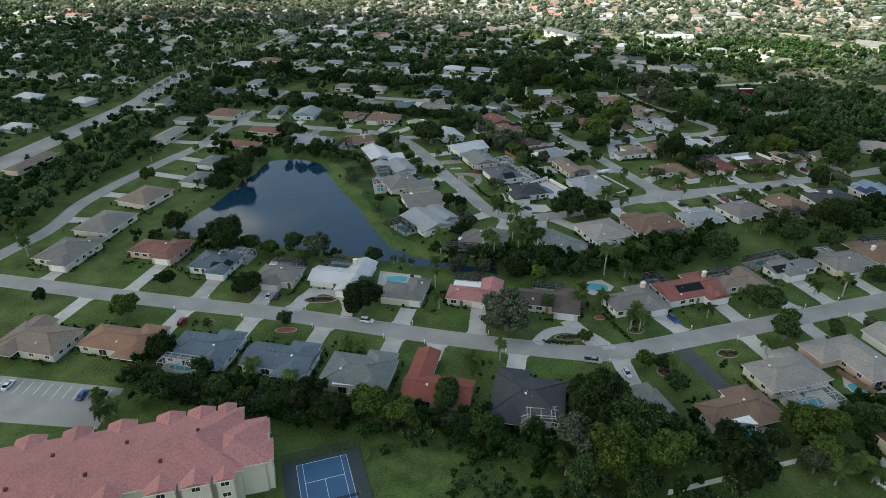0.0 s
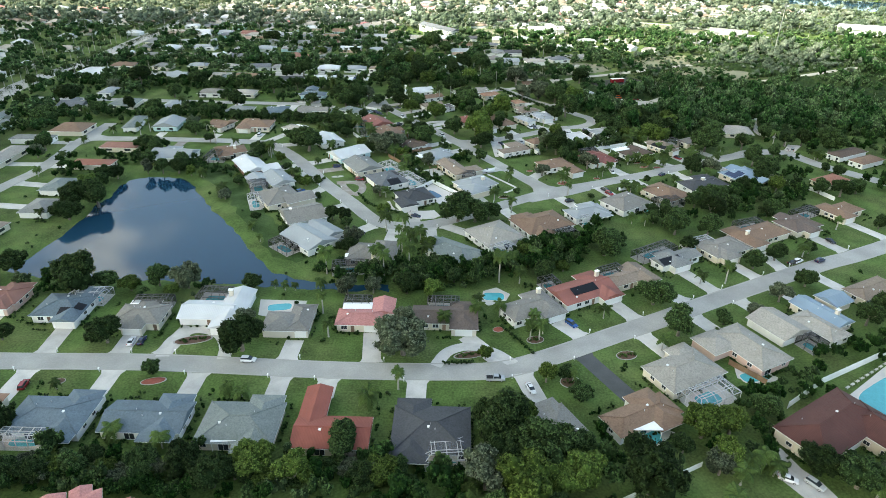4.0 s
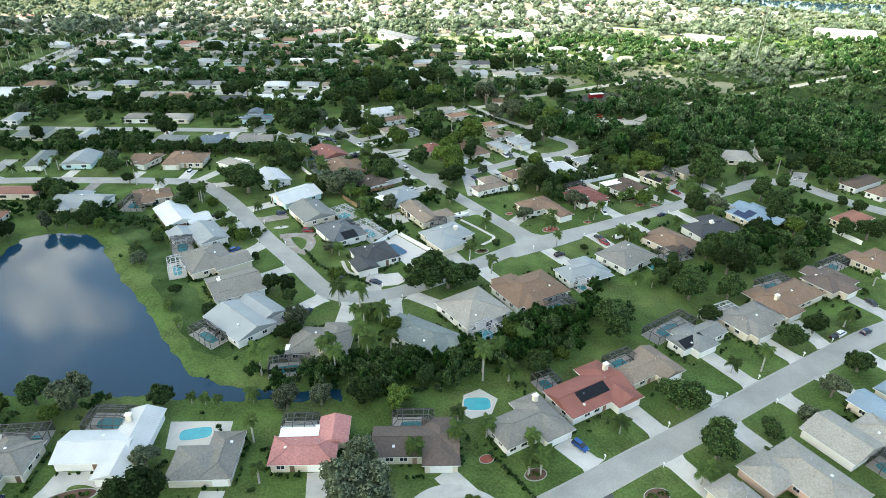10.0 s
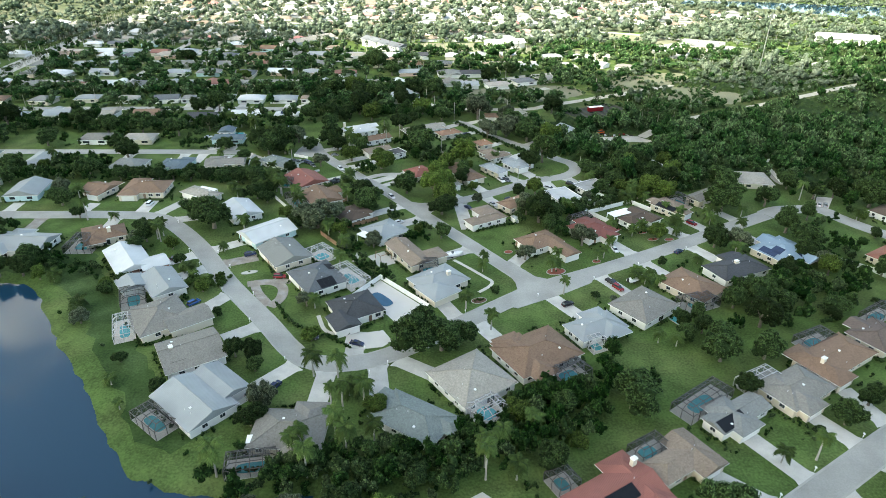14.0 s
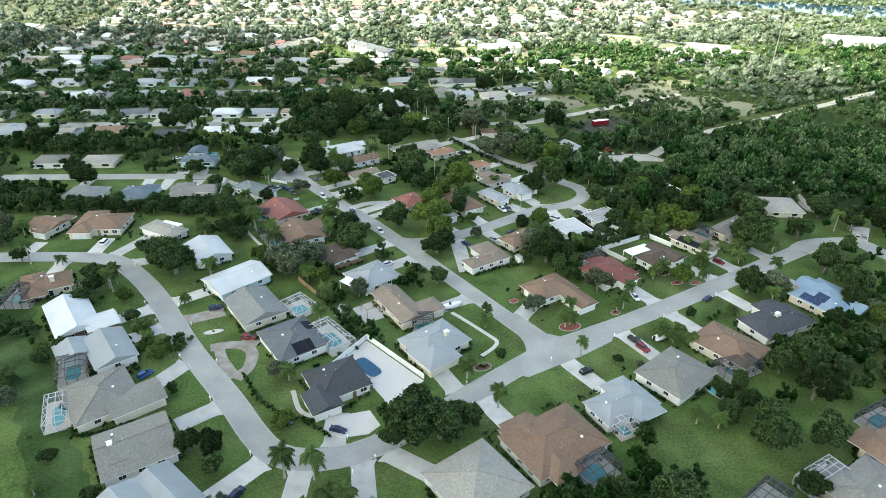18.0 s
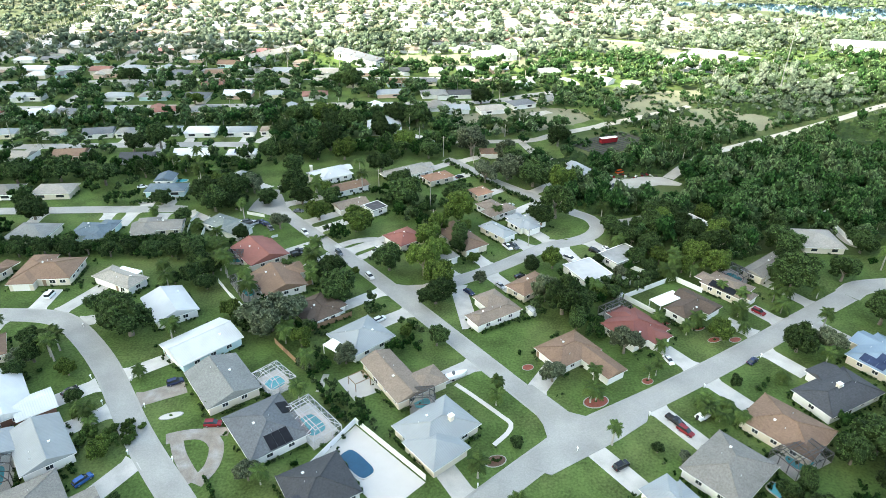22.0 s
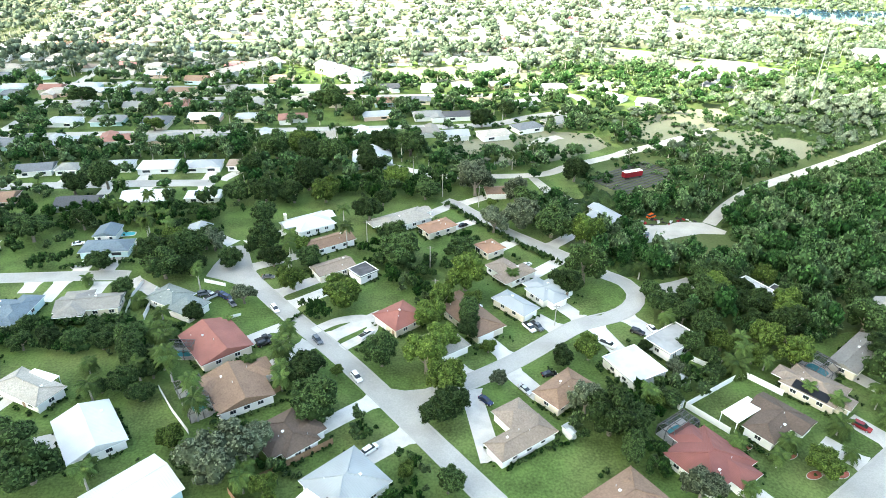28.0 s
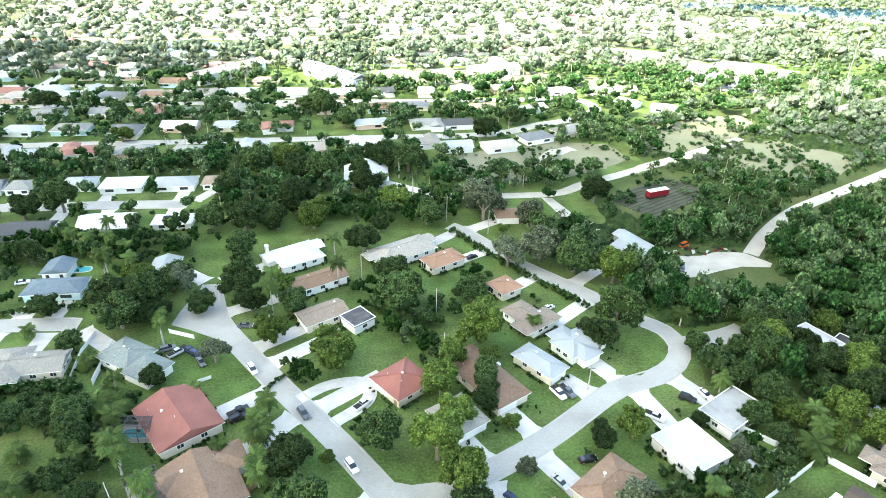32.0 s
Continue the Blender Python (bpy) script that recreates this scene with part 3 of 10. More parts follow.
def cage(x, y, rot, w, d, tone, h=2.7, pool=True):
    """A screened pool enclosure on its deck, with the pool inside."""
    CAGES.append((x, y, rot, w, d))
    t = root("pool_enclosure", x, y, rot, label=f"{tone} aluminium screen enclosure over a swimming pool", category="pool cage", group="pool enclosures")
    a, b = w / 2, d / 2
    CLEAR.append((x, y, max(a, b) * 0.9))
    nx, ny = max(2, round(w / 2.6)), max(2, round(d / 2.6))
    rise = 0.9
    ins = min(a, b) * 0.45
    mat = ALU[tone]
    th = 0.13

    def bar(name, p, q):
        v, f = beam(p, q, th)
        put(name, mesh(name, v, f, mat), t)
    ptop = [(-a, -b), (a, -b), (a, b), (-a, b)]
    itop = [(-a + ins, -b + ins), (a - ins, -b + ins), (a - ins, b - ins), (-a + ins, b - ins)]
    for i in range(4):
        (x0, y0), (x1, y1) = ptop[i], ptop[(i + 1) % 4]
        (u0, v0), (u1, v1) = itop[i], itop[(i + 1) % 4]
        bar("rail", (x0, y0, h), (x1, y1, h))
        bar("rail", (u0, v0, h + rise), (u1, v1, h + rise))
        bar("hip_beam", (x0, y0, h), (u0, v0, h + rise))
        n = nx if i % 2 == 0 else ny
        for k in range(n):
            s = k / n
            bar("post", (x0 + (x1 - x0) * s, y0 + (y1 - y0) * s, 0), (x0 + (x1 - x0) * s, y0 + (y1 - y0) * s, h))
        for k in range(1, n):
            s = k / n
            px, py = x0 + (x1 - x0) * s, y0 + (y1 - y0) * s
            cxx = max(-a + ins, min(a - ins, px))
            cyy = max(-b + ins, min(b - ins, py))
            bar("rafter", (px, py, h), (cxx, cyy, h + rise))
    for k in range(1, nx):
        px = -a + w * k / nx
        if abs(px) < a - ins:
            bar("rafter", (px, -b + ins, h + rise), (px, b - ins, h + rise))
    for k in range(1, ny):
        py = -b + d * k / ny
        if abs(py) < b - ins:
            bar("purlin", (-a + ins, py, h + rise), (a - ins, py, h + rise))
    v = [(px, py, 0.1) for px, py in ptop] + [(px, py, h) for px, py in ptop] + [(px, py, h + rise) for px, py in itop]
    f = [(i, (i + 1) % 4, 4 + (i + 1) % 4, 4 + i) for i in range(4)] + [(4 + i, 4 + (i + 1) % 4, 8 + (i + 1) % 4, 8 + i) for i in range(4)] + [(8, 9, 10, 11)]
    put("screen", mesh("screen", v, f, SCREEN[tone]), t, None, "fine insect screen")
    put("deck", mesh("deck", *boxes((-a, -b, -0.2, a, b, 0.1)), DECK), t)
    if pool:
        swimming_pool(x, y, rot, w * 0.62, d * 0.5)


def swimming_pool(x, y, rot, w, d, z=0.1, water=POOLWATER, label="turquoise swimming pool with a pale coping"):
    t = root("swimming_pool", x, y, rot, label=label, category="pool", group="swimming pools")
    n = 24
    def ring(k, s):
        return [((w / 2 + s) * math.copysign(abs(math.cos(q)) ** 0.55, math.cos(q)), (d / 2 + s) * math.copysign(abs(math.sin(q)) ** 0.55, math.sin(q)), k) for q in (2 * math.pi * i / n for i in range(n))]
    v = ring(z + 0.06, 0) + ring(z + 0.06, 0.3) + ring(z - 0.05, 0.3)
    f = [(i, n + i, n + (i + 1) % n, (i + 1) % n)[::-1] for i in range(n)] + [(n + i, 2 * n + i, 2 * n + (i + 1) % n, n + (i + 1) % n)[::-1] for i in range(n)]
    put("coping", mesh("coping", v, f, DECK), t)
    put("water", mesh("water", ring(z + 0.03, 0.02), [tuple(range(n))], water), t)
    CLEAR.append((x, y, max(w, d) * 0.6))


def driveway(x0, y0, x1, y1, width, mat=CONCRETE, flare=0.8):
    p, q = Vector((x0, y0)), Vector((x1, y1))
    u = (q - p).normalized()
    s = Vector((-u.y, u.x)) * width / 2
    e = q - u * 1.5
    pts = [p - s, p + s, e + s, q + s * (1 + flare * 0.35), q - s * (1 + flare * 0.35), e - s]
    LEVEL[0] = (LEVEL[0] + 1) % 9
    ob = new("driveway", sheet("driveway", [tuple(c) for c in pts], 0.03 + 0.005 * LEVEL[0], mat, 0.2))
    tagged(ob, "pale concrete driveway from a garage to the street" if mat is CONCRETE else "dark driveway from a garage to the street", "driveway", "driveways", "structure")
    n = int((q - p).length / 3) + 1
    for i in range(n + 1):
        c = p + (q - p) * i / n
        CLEAR.append((c.x, c.y, width / 2 + 0.6))


def patch(name, mat, label, *pts, z=0.055, kind="structure", category="", clear=True):
    ob = tagged(new(name, sheet(name, list(pts), z, mat, 0.25)), label, category, kind=kind)
    if clear:
        cx, cy = sum(p[0] for p in pts) / len(pts), sum(p[1] for p in pts) / len(pts)
        CLEAR.append((cx, cy, min(math.hypot(p[0] - cx, p[1] - cy) for p in pts)))
    return ob


def bed(x, y, rx, ry, rot=0.0, mat=MULCH, label="round bed of red mulch with a pale edging", rim=True):
    t = root("planting_bed", x, y, rot, label=label, category="flower bed", group="planting beds")
    n = 20
    pts = [(rx * math.cos(2 * math.pi * i / n), ry * math.sin(2 * math.pi * i / n)) for i in range(n)]
    put("mulch", sheet("mulch", pts, 0.09, mat, 0.2), t)
    if rim:
        v = [(px * s, py * s, z) for s, z in ((0.97, 0.14), (1.06, 0.14), (1.06, -0.1)) for px, py in pts]
        f = [(i, n + i, n + (i + 1) % n, (i + 1) % n) for i in range(n)] + [(n + i, 2 * n + i, 2 * n + (i + 1) % n, n + (i + 1) % n) for i in range(n)]
        put("edging", mesh("edging", v, [q[::-1] for q in f], GUTTER), t)


# ---- plants ----
ICO = bmesh.new()
bmesh.ops.create_icosphere(ICO, subdivisions=1, radius=1)
ICO_V = np.array([v.co[:] for v in ICO.verts])
ICO_F = np.array([[v.index for v in f.verts] for f in ICO.faces])
ICO.free()


def crown_arrays(seed, blobs, leaves, leaf, squash=0.8, spread=0.62, lobes=0, rough=0.12):
    """Crown of unit radius about the origin: boughs, smaller leaf masses crowded over them, and loose leaves. Vertices, leaves, triangles."""
    r = np.random.default_rng(seed)
    ang = r.uniform(0, 2 * np.pi, blobs)
    rad = spread * np.sqrt(r.uniform(0.05, 1, blobs))
    c = np.stack([rad * np.cos(ang), rad * np.sin(ang), r.uniform(-0.35, 0.6, blobs) * (1.15 - rad)], 1)
    c[0] = (0, 0, 0.25)
    br = r.uniform(0.3, 0.47, blobs)
    c[:, 2] *= squash

    def over(count, centre, radius, lo, hi, up):
        """Points over the outside of a set of balls."""
        k = r.integers(0, len(centre), count * 4)
        d = r.normal(size=(count * 4, 3))
        d[:, 2] += up
        d /= np.linalg.norm(d, axis=1)[:, None]
        p = centre[k] + d * (radius[k] * r.uniform(lo, hi, count * 4))[:, None]
        inner = np.zeros(len(p), bool)
        for q in range(len(centre)):
            inner |= (np.linalg.norm(p - centre[q], axis=1) < radius[q] * 0.86) & (k != q)
        keep = np.where(~inner)[0][:count]
        return p[keep], d[keep], k[keep]
    if lobes:
        lc, _, lk = over(lobes, c, br * 0.86, 0.86, 1.02, 0.4)
        lr = br[lk] * r.uniform(0.26, 0.48, len(lc))
        ball_c, ball_r = np.vstack([c, lc]), np.concatenate([br * 0.84, lr])
    else:
        ball_c, ball_r = c, br * 0.95
    p, d, _ = over(leaves, ball_c, ball_r, 0.94, 1.04 + rough, 0.45)
    nrm = d + r.normal(size=d.shape) * 0.6
    nrm /= np.linalg.norm(nrm, axis=1)[:, None]
    t = np.cross(nrm, r.normal(size=d.shape))
    t /= np.linalg.norm(t, axis=1)[:, None]
    b = np.cross(nrm, t)
    s = (leaf * r.uniform(0.6, 1.35, len(p)))[:, None]
    q = np.stack([p - t * s * 1.2 - b * s * 0.8, p + t * s * 1.2 - b * s * 0.7, p + t * s * r.uniform(-0.6, 0.6, (len(p), 1)) + b * s * 1.3], 1)
    verts = q.reshape(-1, 3)
    quads = np.arange(len(verts)).reshape(-1, 3)
    n = len(ball_c)
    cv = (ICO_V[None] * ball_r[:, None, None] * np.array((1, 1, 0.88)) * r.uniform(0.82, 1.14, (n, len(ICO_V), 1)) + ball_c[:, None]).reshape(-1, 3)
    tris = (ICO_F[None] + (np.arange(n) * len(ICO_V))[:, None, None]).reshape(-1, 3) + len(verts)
    return np.vstack([verts, cv]), quads, tris


def fast_mesh(name, verts, quads, tris, mats, tint=None):
    me = bpy.data.meshes.new(name)
    me.vertices.add(len(verts))
    me.vertices.foreach_set("co", np.asarray(verts, np.float32).ravel())
    nl = quads.size + tris.size
    me.loops.add(nl)
    me.loops.foreach_set("vertex_index", np.concatenate([quads.ravel(), tris.ravel()]).astype(np.int32))
    me.polygons.add(len(quads) + len(tris))
    k = quads.shape[1]
    starts = np.concatenate([np.arange(len(quads)) * k, quads.size + np.arange(len(tris)) * 3]).astype(np.int32)
    me.polygons.foreach_set("loop_start", starts)
    for m in mats:
        me.materials.append(m)
    if len(mats) > 1:
        me.polygons.foreach_set("material_index", np.concatenate([np.zeros(len(quads)), np.ones(len(tris))]).astype(np.int32))
    if tint is not None:
        at = me.attributes.new("tint", "FLOAT", "POINT")
        at.data.foreach_set("value", np.asarray(tint, np.float32))
    me.update(calc_edges=True)
    if len(mats) > 1:
        me.shade_smooth()
    return me


def tube(points, radii, sides=7):
    v, f = [], []
    for i, (p, r) in enumerate(zip(points, radii)):
        v += [(p[0] + r * math.cos(2 * math.pi * k / sides), p[1] + r * math.sin(2 * math.pi * k / sides), p[2]) for k in range(sides)]
        if i:
            a, b = (i - 1) * sides, i * sides
            f += [(a + k, a + (k + 1) % sides, b + (k + 1) % sides, b + k) for k in range(sides)]
    return v, f


def trunk_mesh(seed, mat):
    """Trunk and limbs for a crown of radius 1 whose middle is at height 1.15."""
    r = random.Random(seed)
    v, f = tube([(0, 0, -0.1), (0.02, 0.01, 0.25), (0.0, 0.03, 0.5), (0.02, 0, 0.8)], [0.1, 0.075, 0.07, 0.06])
    for k in range(5):
        a = 2 * math.pi * (k + r.random() * 0.6) / 5
        e = r.uniform(0.35, 0.6)
        bv, bf = tube([(0, 0, 0.42), (0.45 * e * math.cos(a), 0.45 * e * math.sin(a), 0.72), (e * math.cos(a), e * math.sin(a), 1.1)], [0.06, 0.04, 0.015], 5)
        f += [tuple(i + len(v) for i in q) for q in bf]
        v += bv
    return mesh("trunk", v, f, mat, True)


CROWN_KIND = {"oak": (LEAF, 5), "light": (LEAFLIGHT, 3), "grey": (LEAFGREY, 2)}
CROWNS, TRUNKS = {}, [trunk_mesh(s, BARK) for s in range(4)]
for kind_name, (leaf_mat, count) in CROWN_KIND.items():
    CROWNS[kind_name] = [fast_mesh("crown", *crown_arrays(100 + 7 * i + len(kind_name), 11, 1500, 0.03, lobes=85, rough=0.2), [leaf_mat, CROWNSHADE[kind_name]]) for i in range(count)]
TREE_LABEL = {"oak": "broad dark green oak with a dense crown", "light": "yellow-green leafy tree with a rounded crown", "grey": "grey-green feathery tree with a loose crown"}
TREES = 0


def tree(x, y, r, kind="oak", tall=1.0):
    """A leafy tree with crown radius r."""
    global TREES
    TREES += 1
    rs = random.Random(int(x * 53 + y * 97))
    t = root("tree", x, y, rs.uniform(0, 360), label=TREE_LABEL[kind], category="tree", group="trees between the houses")
    zs = r * tall * rs.uniform(0.85, 1.1)
    s = Matrix.Diagonal((r, r, zs, 1))
    put("trunk", TRUNKS[TREES % 4], t, s)
    c = CROWNS[kind]
    put("crown", c[rs.randrange(len(c))], t, Matrix.Translation((0, 0, zs * 0.88)) @ s)
    CLEAR.append((x, y, r * 0.75))


def palm_meshes(seed, fronds=15, droop=0.9):
    r = random.Random(seed)
    v, f = [], []
    for k in range(fronds):
        a = 2 * math.pi * k / fronds + r.uniform(-0.2, 0.2)
        lift = r.uniform(-0.25, 0.75)
        pts = []
        for i in range(9):
            s = i / 8
            rr = s * (1 - 0.12 * s)
            pts.append(Vector((rr * math.cos(a), rr * math.sin(a), lift * s - droop * s * s * (0.5 + 0.4 * (0.75 - lift)))))
        side = Vector((-math.sin(a), math.cos(a), 0))
        for i in range(8):
            p, q = pts[i], pts[i + 1]
            wd = 0.34 * math.sin(math.pi * min(1, 0.18 + 0.8 * (i + 0.5) / 8)) + 0.03
            for sg in (-1, 1):
                for half in (0, 0.34, 0.67):
                    b0 = p.lerp(q, half)
                    b1 = p.lerp(q, half + 0.62)
                    tip = b1 + side * sg * wd + (q - p) * 0.9 + Vector((0, 0, -wd * 0.55))
                    k0 = len(v)
                    v += [b0, b1, tip]
                    f.append((k0, k0 + 1, k0 + 2))
    return mesh("fronds", v, f, FROND)


PALMS = [palm_meshes(s, 19 + s % 3 * 3, 0.75 + 0.12 * (s % 4)) for s in range(6)]
PALM_TRUNK = [mesh("trunk", *tube([(0, 0, -0.02), (0.01, 0, 0.1), (0.02 * k, 0.01, 0.5), (0.035 * k, 0.0, 0.8), (0.04 * k, 0, 1.0)], [0.3, 0.24, 0.21, 0.2, 0.14], 8), PALMBARK, True) for k in (-1, 0, 1)]


def palm(x, y, height, r=2.6):
    rs = random.Random(int(x * 41 + y * 61))
    t = root("palm_tree", x, y, rs.uniform(0, 360), label="slender palm with arching green fronds and a pale trunk", category="palm", group="palms")
    i = rs.randrange(3)
    put("trunk", PALM_TRUNK[i], t, Matrix.Diagonal((1 if height > 4 else 0.7, 1 if height > 4 else 0.7, height, 1)))
    put("fronds", PALMS[rs.randrange(6)], t, pose(0.04 * (i - 1), 0, height) @ Matrix.Diagonal((r, r, r, 1)))
    CLEAR.append((x, y, 1.2))


SHRUBS = [fast_mesh("shrub", *crown_arrays(300 + i, 4, 200, 0.08, 0.75, lobes=16), [SHRUB, SHRUBSHADE]) for i in range(4)]


def shrub(x, y, r, label="low rounded green garden shrub", tall=1.0):
    rs = random.Random(int(x * 71 + y * 37))
    ob = new("shrub", SHRUBS[rs.randrange(4)])
    ob.matrix_basis = pose(x, y, r * 0.45 * tall, 0, 0, rs.uniform(0, 360)) @ Matrix.Diagonal((r, r, r * tall, 1))
    tagged(ob, label, "shrub", "garden shrubs")


def stamp(name, sources, places, mats, label, category):
    """Many crowns (x, y, z, r, height factor) joined into one mesh of kind stuff."""
    r = np.random.default_rng(len(places))
    V, Q, T, C, off = [], [], [], [], 0
    for i, (x, y, z, rad, fac) in enumerate(places):
        sv, sq, st = sources[r.integers(len(sources))]
        a = r.uniform(0, 2 * np.pi)
        ca, sa = math.cos(a), math.sin(a)
        V.append(np.stack([(sv[:, 0] * ca - sv[:, 1] * sa) * rad + x, (sv[:, 0] * sa + sv[:, 1] * ca) * rad + y, sv[:, 2] * rad * fac + z], 1))
        Q.append(sq + off)
        T.append(st + off)
        C.append(np.full(len(sv), r.uniform(0, 1)))
        off += len(sv)
    if not V:
        return
    me = fast_mesh(name, np.vstack(V), np.vstack(Q), np.vstack(T), mats, np.concatenate(C))
    return tagged(new(name, me), label, category, kind="stuff")


MID = [crown_arrays(500 + i, 4, 150, 0.062, 0.9, lobes=15, rough=0.25) for i in range(8)]
LOW = [crown_arrays(600 + i, 4, 90, 0.075, 0.9, lobes=8, rough=0.25) for i in range(8)]
TINY = [crown_arrays(700 + i, 3, 22, 0.13, 0.9, rough=0.25) for i in range(6)]
FINE = [crown_arrays(650 + i, 4, 130, 0.062, 0.9, lobes=12, rough=0.25) for i in range(8)]
LOWBUSH = [crown_arrays(800 + i, 3, 34, 0.12, 0.9, rough=0.3) for i in range(6)]
STARS = []
for i in range(4):                  # palm heads for woods and far streets
    pv = np.array([v.co[:] for v in PALMS[i].vertices])
    pk = np.arange(len(pv)).reshape(-1, 3)[i % 5::5]
    STARS.append((pv[pk.ravel()] * 1.1, np.arange(pk.size).reshape(-1, 3), np.zeros((0, 3), int)))


def free(x, y, margin=0.0):
    return FREE_GRID.get((int(x // 12), int(y // 12))) is None or all((x - a) ** 2 + (y - b) ** 2 > (c + margin) ** 2 for a, b, c in FREE_GRID[(int(x // 12), int(y // 12))])


FREE_GRID = {}


def index_clear():
    FREE_GRID.clear()
    for a, b, c in CLEAR:
        for i in range(int((a - c - 6) // 12), int((a + c + 6) // 12) + 1):
            for j in range(int((b - c - 6) // 12), int((b + c + 6) // 12) + 1):
                FREE_GRID.setdefault((i, j), []).append((a, b, c))


def inside(x, y, poly):
    hit = False
    for (x0, y0), (x1, y1) in zip(poly, poly[1:] + poly[:1]):
        if (y0 > y) != (y1 > y) and x < (x1 - x0) * (y - y0) / (y1 - y0) + x0:
            hit = not hit
    return hit


# ---- cars ----
def lofted(name, sections, mat):
    """A body through cross-sections (x, half width, z low, z high)."""
    v, f = [], []
    for x, w, z0, z1 in sections:
        v += [(x, -w, z0), (x, -w * 0.98, z0 + (z1 - z0) * 0.6), (x, -w * 0.86, z1), (x, w * 0.86, z1), (x, w * 0.98, z0 + (z1 - z0) * 0.6), (x, w, z0)]
    n = 6
    for i in range(len(sections) - 1):
        a, b = i * n, (i + 1) * n
        f += [(a + k, a + (k + 1) % n, b + (k + 1) % n, b + k) for k in range(n)]
    f += [tuple(range(n))[::-1], tuple(range(len(v) - n, len(v)))]
    return mesh(name, v, f, mat)


def boat(x, y, rot):
    """A small open boat on a trailer."""
    t = root("boat", x, y, rot, label="small white motor boat on a trailer beside a house", category="boat", group="boats on driveways")
    put("hull", lofted("hull", [(-2.9, 0.95, 0.75, 1.45), (-1.0, 1.05, 0.65, 1.45), (1.2, 0.95, 0.65, 1.5), (2.4, 0.55, 0.8, 1.6), (3.1, 0.1, 1.2, 1.7)], PAINT["white"]), t)
    put("cockpit", mesh("cockpit", *boxes((-2.4, -0.7, 1.4, 0.6, 0.7, 1.48)), TRIM), t)
    put("console", mesh("console", *boxes((-0.9, -0.35, 1.48, -0.3, 0.35, 2.2)), PAINT["grey"]), t)
    put("engine", mesh("engine", *boxes((-3.4, -0.22, 0.8, -2.95, 0.22, 2.0)), TYRE), t)
    put("trailer_frame", mesh("trailer_frame", *boxes((-2.6, -0.6, 0.45, 3.6, -0.5, 0.6), (-2.6, 0.5, 0.45, 3.6, 0.6, 0.6), (-2.2, -0.5, 0.55, 2.0, 0.5, 0.8)), CHROME), t)
    for s in (-1, 1):
        put("wheel", WHEEL, t, pose(-1.1, s * 0.95, 0.34))


def pergola(x, y, rot, w, d):
    """Dark posts and beams over a terrace."""
    t = root("pergola", x, y, rot, label="open dark timber pergola on a pale terrace", category="pergola")
    for sx in (-1, 1):
        for sy in (-1, 1):
            put("post", mesh("post", *boxes((sx * w / 2 - 0.07, sy * d / 2 - 0.07, 0, sx * w / 2 + 0.07, sy * d / 2 + 0.07, 2.3)), FENCEWOOD), t)
        put("beam", mesh("beam", *boxes((sx * w / 2 - 0.06, -d / 2, 2.3, sx * w / 2 + 0.06, d / 2, 2.45)), FENCEWOOD), t)
        put("beam", mesh("beam", *boxes((-w / 2, sx * d / 2 - 0.06, 2.46, w / 2, sx * d / 2 + 0.06, 2.6)), FENCEWOOD), t)


WHEEL = mesh("wheel", *(lambda v, f: ([(a, c, b) for a, b, c in v], f + [tuple(range(12)), tuple(range(12, 24))]))(*tube([(0, 0, -0.11), (0, 0, 0.11)], [0.34, 0.34], 12)), TYRE)
RIM = mesh("rim", *(lambda v, f: ([(a, c, b) for a, b, c in v], f + [tuple(range(10)), tuple(range(10, 20))]))(*tube([(0, 0, -0.12), (0, 0, 0.12)], [0.2, 0.2], 10)), CHROME)
CAR = {
    "sedan": ([(-2.3, 0.8, 0.35, 0.75), (-2.2, 0.87, 0.3, 0.92), (-0.9, 0.9, 0.28, 0.95), (1.0, 0.9, 0.28, 0.92), (2.1, 0.86, 0.3, 0.75), (2.3, 0.76, 0.36, 0.6)], [(-1.75, 0.7, 0.92, 0.96), (-1.0, 0.68, 0.92, 1.4), (0.3, 0.68, 0.92, 1.42), (1.15, 0.7, 0.9, 0.96)]),
    "suv": ([(-2.3, 0.85, 0.4, 0.9), (-2.25, 0.92, 0.35, 1.05), (-0.9, 0.94, 0.33, 1.08), (1.0, 0.94, 0.33, 1.05), (2.1, 0.9, 0.36, 0.95), (2.3, 0.8, 0.42, 0.75)], [(-2.2, 0.74, 1.05, 1.2), (-1.95, 0.74, 1.05, 1.68), (0.3, 0.74, 1.05, 1.72), (1.2, 0.76, 1.03, 1.1)]),
    "van": ([(-2.4, 0.9, 0.4, 1.0), (-2.35, 0.95, 0.35, 1.15), (0, 0.96, 0.33, 1.15), (1.6, 0.95, 0.33, 1.05), (2.3, 0.88, 0.4, 0.85)], [(-2.35, 0.82, 1.13, 1.3), (-2.25, 0.82, 1.13, 1.95), (0.9, 0.82, 1.13, 1.95), (1.9, 0.8, 1.0, 1.08)]),
    "pickup": ([(-2.8, 0.92, 0.45, 1.0), (-2.75, 0.95, 0.4, 1.1), (0, 0.96, 0.38, 1.12), (1.2, 0.96, 0.38, 1.12), (2.6, 0.93, 0.4, 1.05), (2.8, 0.84, 0.45, 0.85)], [(-0.6, 0.76, 1.1, 1.15), (-0.5, 0.76, 1.1, 1.8), (0.9, 0.76, 1.1, 1.82), (1.6, 0.78, 1.1, 1.16)]),
}


